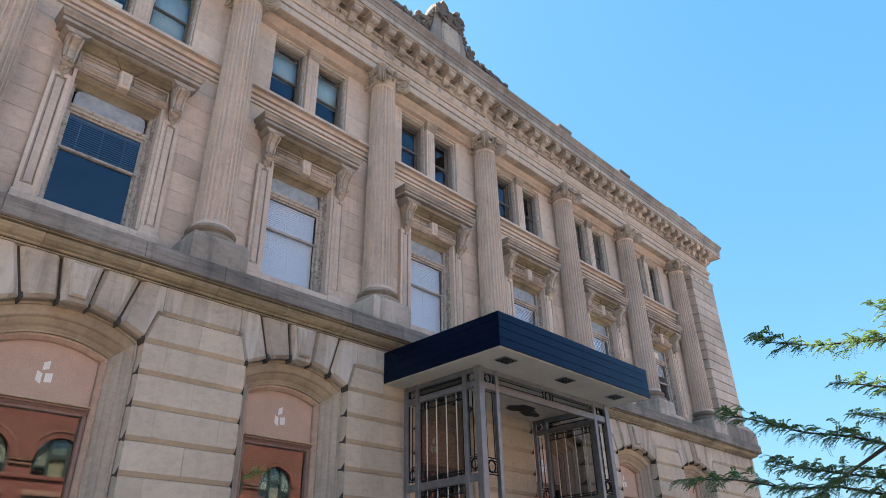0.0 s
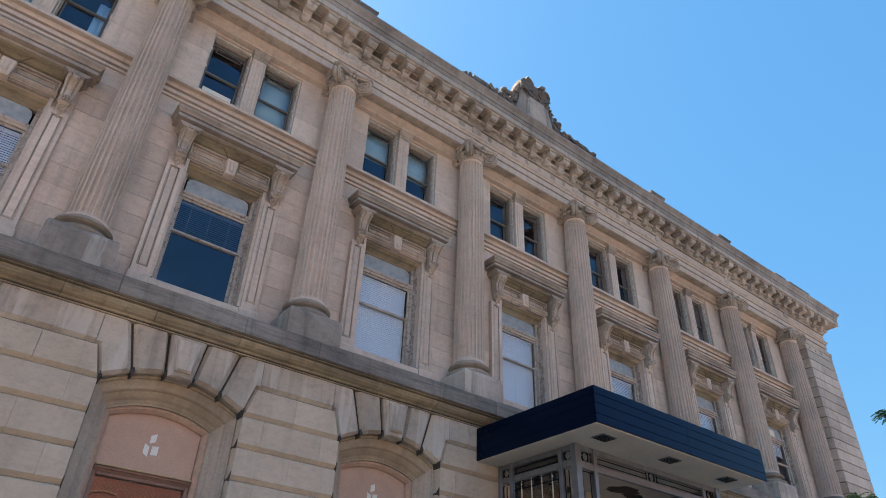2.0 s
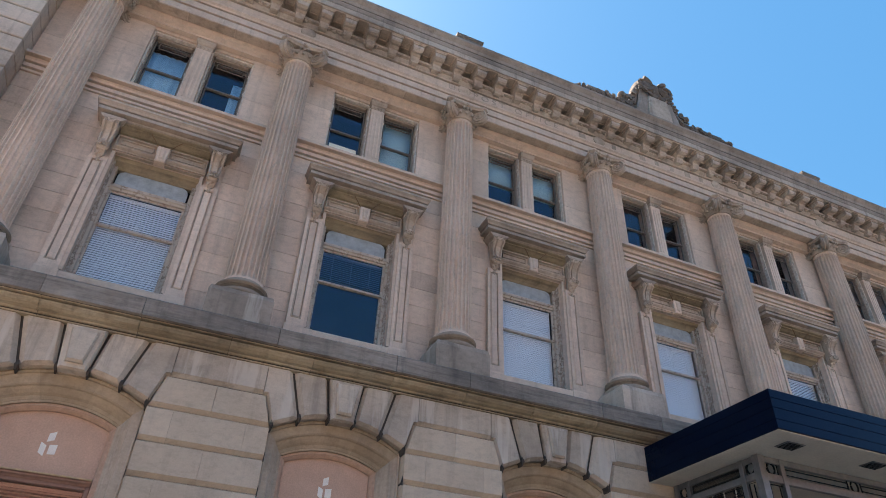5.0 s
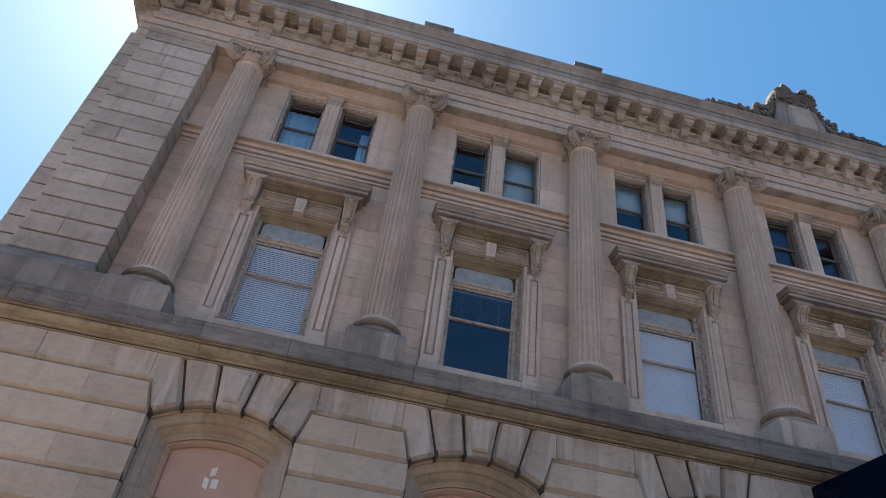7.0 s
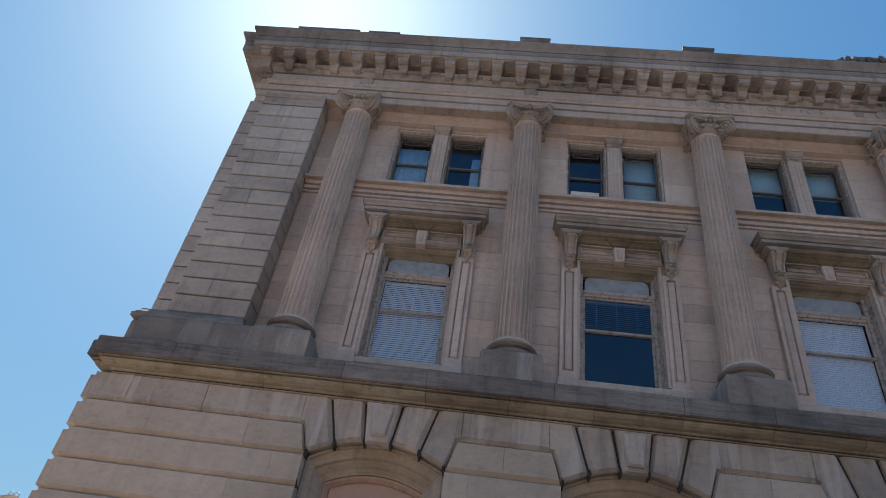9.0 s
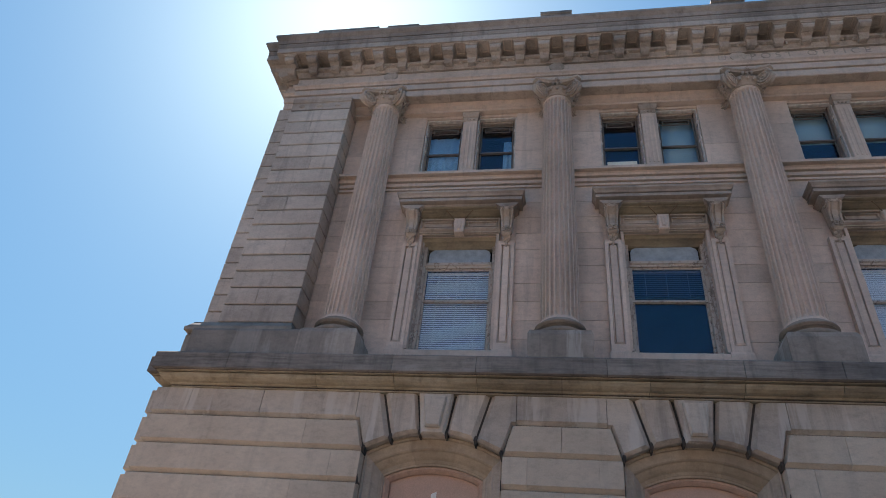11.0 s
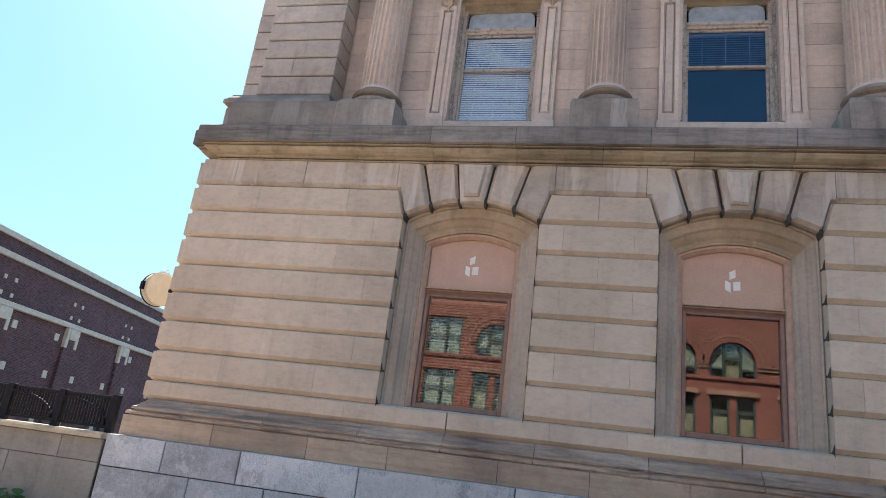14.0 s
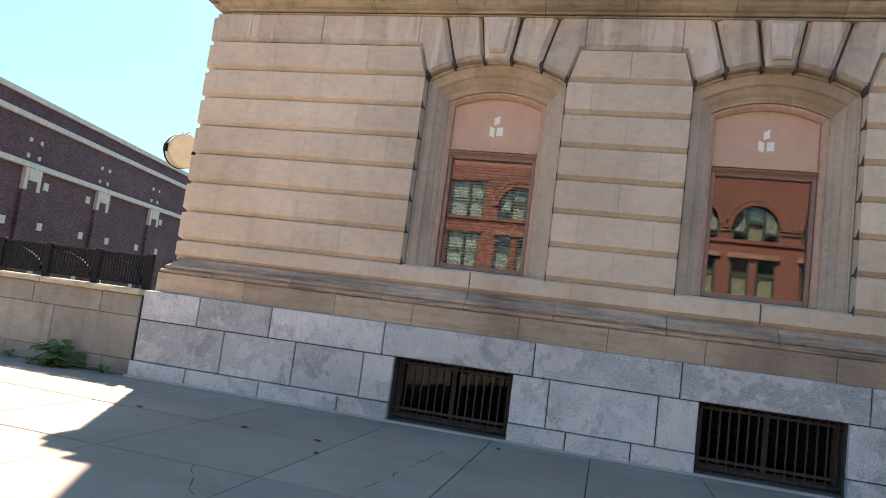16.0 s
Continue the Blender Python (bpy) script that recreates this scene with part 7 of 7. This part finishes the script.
def opposite_window(c, z0, z1, half, arched):
    w = part("window", box(bmesh.new(), c - half, c + half, OY - 0.3, OY - 0.05, z0 + 0.004, z0 + 0.09), GREEN, opp, "dark green framed window")
    y = OY - 0.12
    if arched:
        pts = [(c - half, z0), (c + half, z0)] + [(c + half * math.cos(a), z1 + half * math.sin(a)) for a in [math.pi * k / 14 for k in range(15)]]
    else:
        pts = rect(c - half, c + half, z0, z1)
    part("pane", stone_bm(bmesh.new(), pts, y - 0.05, y - 0.08, 0.0, 0.0), GLASS_LOW, w)
    if arched:                            # sage shade in the middle, teal curtains in the upper side lights
        part("shade", stone_bm(bmesh.new(), rect(c - half * 0.30, c + half * 0.30, z0 + 0.05, z1 + 0.16), y - 0.12, y - 0.15, 0.0, 0.0), SHADE2, w, "pale sage shade")
        part("top_shade", stone_bm(bmesh.new(), rect(c - half * 0.30, c + half * 0.30, z1 + 0.42, z1 + half * 0.84), y - 0.12, y - 0.15, 0.0, 0.0), TEAL_MID, w, "teal shade")
        for s in (-1, 1):
            q = [(0.42, -0.30), (0.92, -0.22), (0.90, 0.36), (0.72, 0.64), (0.42, 0.86)]
            q = [(c + s * half * u, z1 + half * v) for u, v in q]
            part("side_shade", stone_bm(bmesh.new(), q if s > 0 else q[::-1], y - 0.12, y - 0.15, 0.0, 0.0), PALE_TEAL, w, "pale teal curtain")
        part("bar", box(bmesh.new(), c - half * 0.30, c + half * 0.30, y - 0.035, y + 0.055, z1 + 0.18, z1 + 0.40), GREEN, w)
    elif half > 1.0:
        part("bar", box(bmesh.new(), c - half, c + half, y - 0.035, y + 0.055, (z0 + z1) / 2 - 0.05, (z0 + z1) / 2 + 0.05), GREEN, w)
        part("shade", stone_bm(bmesh.new(), rect(c - half * 0.9, c + half * 0.9, z0 + 0.1, z1 - 0.12), y - 0.12, y - 0.15, 0.0, 0.0), PALE_TEAL, w, "pale shade")
    else:
        part("shade", stone_bm(bmesh.new(), rect(c - half * 0.9, c + half * 0.9, z0 + 0.1, z0 + (z1 - z0) * 0.62), y - 0.12, y - 0.15, 0.0, 0.0), SHADE2, w, "pale sage shade")
        part("bar", box(bmesh.new(), c - half, c + half, y - 0.035, y + 0.055, z0 + (z1 - z0) * 0.58, z0 + (z1 - z0) * 0.63), GREEN, w)
    for x in (-half + 0.06, half - 0.06) if half < 1.0 else (-half + 0.06, -half * 0.36, half * 0.36, half - 0.06) if arched else (-half + 0.06, half * 0.1, half - 0.06):
        top = z1 + (math.sqrt(max(half * half - x * x, 0)) if arched else 0)
        part("bar", box(bmesh.new(), c + x - 0.07, c + x + 0.07, y - 0.04, y + 0.06, z0, top), GREEN, w)
    if arched:
        for s in (-1, 1):
            a, b = sorted((c + s * half * 0.36, c + s * half))
            part("bar", box(bmesh.new(), a, b, y - 0.035, y + 0.055, z1 - 0.42, z1 - 0.30), GREEN, w)
        for r0, r1, proud, mat, lab in ((half, half + 0.34, 0.10, BRICK_RED, "brick arch ring"), (half + 0.345, half + 0.43, 0.15, LINTEL, "brown label moulding")):
            bm = bmesh.new()
            k = 18
            for i in range(k):
                u0, v0, u1, v1 = math.cos(math.pi * i / k), math.sin(math.pi * i / k), math.cos(math.pi * (i + 1) / k), math.sin(math.pi * (i + 1) / k)
                stone_bm(bm, [(c + r0 * u0, z1 + r0 * v0), (c + r1 * u0, z1 + r1 * v0), (c + r1 * u1, z1 + r1 * v1), (c + r0 * u1, z1 + r0 * v1)], OY, OY + proud, 0.0, 0.0)
            part("arch_ring", bm, mat, w, lab)
    else:
        part("lintel", soft_box(bmesh.new(), c - half - 0.15, c + half + 0.15, OY, OY + 0.1, z1 + 0.02, z1 + 0.32, 0.02), BRICK_RED, w, "brick lintel")
    # Dark sheet that paints the room's shade behind the panes.
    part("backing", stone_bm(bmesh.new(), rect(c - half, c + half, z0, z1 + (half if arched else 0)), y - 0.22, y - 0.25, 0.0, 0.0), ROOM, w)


for c in ARCHES:
    opposite_window(c, AZ0, AZS, AR, True)
for c in LEFTS:
    opposite_window(c, AZ0, 11.3, 1.25, False)
for c, w in LOWS:
    opposite_window(c, 5.2, 7.65, w, False)
for a, b in zip(ARCHES, ARCHES[1:]):       # impost bands and the rough stone lintel course
    for z in (AZS - 0.36, AZS - 0.14):
        part("impost_band", soft_box(bmesh.new(), a + AR + 0.05, b - AR - 0.05, OY, OY + 0.1, z, z + 0.10, 0.02), LINTEL, opp, "brown stone impost band")
diaper = bmesh.new()                      # raised header bricks in the spandrels
for j in range(11):
    z = 10.55 + 0.13 * j
    for i in range(130):
        x = -19.4 + 0.30 * i + 0.15 * (j % 2)
        if all((x - c) ** 2 + (z - AZS) ** 2 > (AR + 0.62) ** 2 for c in ARCHES):
            box(diaper, x - 0.055, x + 0.055, OY, OY + 0.03, z, z + 0.06)
part("diaper_bricks", diaper, LINTEL, opp, "raised brown header bricks", "stuff")
for c in ARCHES:
    part("lintel_stone", soft_box(bmesh.new(), c - 1.55, c + 1.5, OY + 0.101, OY + 0.16, 7.62, 7.93, 0.03), LINTEL, opp, "rough brown lintel stone")

# ---- honey locust at the kerb ----
tree = thing("street_tree", (0, 0, 0), "honey locust with thin branches and feathery green leaves", "tree")
TX, TY = 0.25, -11.45
trunk = tube(bmesh.new(), [(TX, TY, -0.02), (TX + 0.02, TY, 1.0), (TX - 0.03, TY + 0.03, 2.2), (TX, TY + 0.05, 3.2), (TX + 0.03, TY, 4.6), (TX, TY - 0.05, 6.2), (TX + 0.05, TY, 7.4)], [0.13, 0.105, 0.095, 0.085, 0.065, 0.04, 0.012], 10)
BOUGHS = [
    [(0.2, -11.4, 3.6), (-0.1, -10.3, 4.5), (-0.31, -9.19, 4.88), (-0.49, -8.28, 4.97), (-0.66, -7.65, 5.15)],
    [(0.2, -11.4, 3.2), (-0.15, -10.2, 3.9), (-0.36, -8.98, 4.2), (-0.44, -8.45, 4.38)],
    [(0.2, -11.4, 2.5), (-0.2, -9.9, 3.2), (-0.40, -8.77, 3.45), (-0.48, -8.37, 3.62), (-0.63, -7.83, 3.74), (-0.81, -7.25, 4.0), (-0.97, -6.83, 4.15)],
    [(0.2, -11.4, 2.2), (-0.2, -9.7, 2.6), (-0.44, -8.59, 2.82), (-0.56, -8.06, 2.98), (-0.73, -7.51, 3.0), (-0.96, -6.86, 3.18), (-1.25, -6.18, 3.24)],
    [(0.2, -11.4, 2.3), (0.1, -9.9, 2.9), (0.0, -8.7, 3.05), (-0.25, -8.0, 3.2), (-0.5, -7.3, 3.4)],
    [(-0.40, -8.77, 3.45), (-0.55, -8.35, 3.2), (-0.70, -7.95, 2.95), (-0.85, -7.6, 2.72)],
    [(0.2, -11.4, 4.0), (0.0, -10.4, 4.9), (-0.3, -9.2, 5.33)],
    [(0.2, -11.4, 2.4), (-0.1, -9.8, 2.7), (-0.3, -8.9, 2.75), (-0.45, -8.3, 2.62), (-0.6, -7.7, 2.58)],
    [(0.2, -11.4, 2.9), (0.0, -9.9, 3.5), (-0.2, -9.0, 3.75), (-0.35, -8.5, 3.92)],
    [(0.0, -8.7, 3.05), (-0.1, -8.3, 2.75), (-0.2, -8.0, 2.5)],
    [(0.25, -11.4, 3.0), (1.2, -10.6, 3.9), (2.1, -9.9, 4.3), (2.9, -9.2, 4.4)],
    [(0.25, -11.4, 3.4), (1.0, -12.4, 4.4), (1.7, -13.4, 4.8), (2.2, -14.3, 4.8)],
    [(0.25, -11.4, 3.8), (-0.3, -12.5, 4.8), (-0.5, -13.6, 5.3), (-0.6, -14.5, 5.3)],
    [(0.25, -11.4, 4.6), (1.1, -11.2, 5.6), (2.0, -11.1, 6.1), (2.8, -11.3, 6.2)],
    [(0.25, -11.4, 5.2), (0.3, -12.3, 6.2), (0.5, -13.0, 6.8)],
    [(0.25, -11.4, 5.4), (0.6, -10.6, 6.3), (0.9, -9.9, 6.8)],
]
trng = random.Random(17)


def leaflets(bm, base, direction, length):
    """One feathery leaf: a stalk with pairs of small leaflets."""
    d = Vector(direction).normalized()
    side = d.cross(Vector((0, 0, 1)))
    side = side.normalized() if side.length > 0.1 else Vector((1, 0, 0))
    n = 11
    for i in range(n):
        t = (i + 1) / n
        c = Vector(base) + d * (length * t) + Vector((0, 0, 0.12 * length * t - 0.62 * length * t * t))
        for s in (-1, 1):
            v = (side * s + d * 0.55 + Vector((0, 0, trng.uniform(-0.75, -0.15)))).normalized()
            ln, wd = trng.uniform(0.030, 0.048) * (1.15 - 0.5 * abs(t - 0.45)), 0.011
            p = [c, c + v * (ln * 0.5) + d * wd, c + v * ln, c + v * (ln * 0.5) - d * wd]
            bm.faces.new([bm.verts.new(q) for q in p])


leaves = bmesh.new()
for pts in BOUGHS:
    pts = [Vector(p) for p in pts]
    k = len(pts)
    tube(trunk, pts, [0.026 * (1 - i / (k - 0.4)) ** 1.1 + 0.005 for i in range(k)], 6)
    total = sum((b - a).length for a, b in zip(pts, pts[1:]))
    run = 0.0
    for a, b in zip(pts, pts[1:]):
        seg = b - a
        steps = max(1, int(seg.length / 0.034))
        for j in range(steps):
            f = (run + seg.length * j / steps) / total
            if f < 0.30 or trng.random() < 0.50:
                continue
            p = a + seg * (j / steps)
            d = seg.normalized()
            side = d.cross(Vector((0, 0, 1))).normalized() * trng.choice((-1, 1))
            tw = (side * trng.uniform(0.3, 1.0) + d * trng.uniform(0.3, 0.9) + Vector((0, 0, trng.uniform(-0.15, 0.25)))).normalized()
            ln = trng.uniform(0.12, 0.52) * (1.15 - 0.75 * abs(f - 0.6))
            q = p + tw * ln
            tube(trunk, [p, p + tw * ln * 0.5 + Vector((0, 0, 0.01)), q], [0.006, 0.004, 0.002], 4)
            for _ in range(trng.choice((4, 6, 7, 9))):
                base = p + (q - p) * trng.uniform(0.25, 1.0)
                dd = (tw + Vector((trng.uniform(-1.0, 1.0), trng.uniform(-1.0, 1.0), trng.uniform(-0.2, 0.45)))).normalized()
                leaflets(leaves, base, dd, trng.uniform(0.13, 0.25))
        run += seg.length
part("trunk", trunk, BARK, tree, "dark slender trunk and branches", smooth=True)
part("crown", leaves, LOCUST, tree, "feathery green leaves", "stuff")
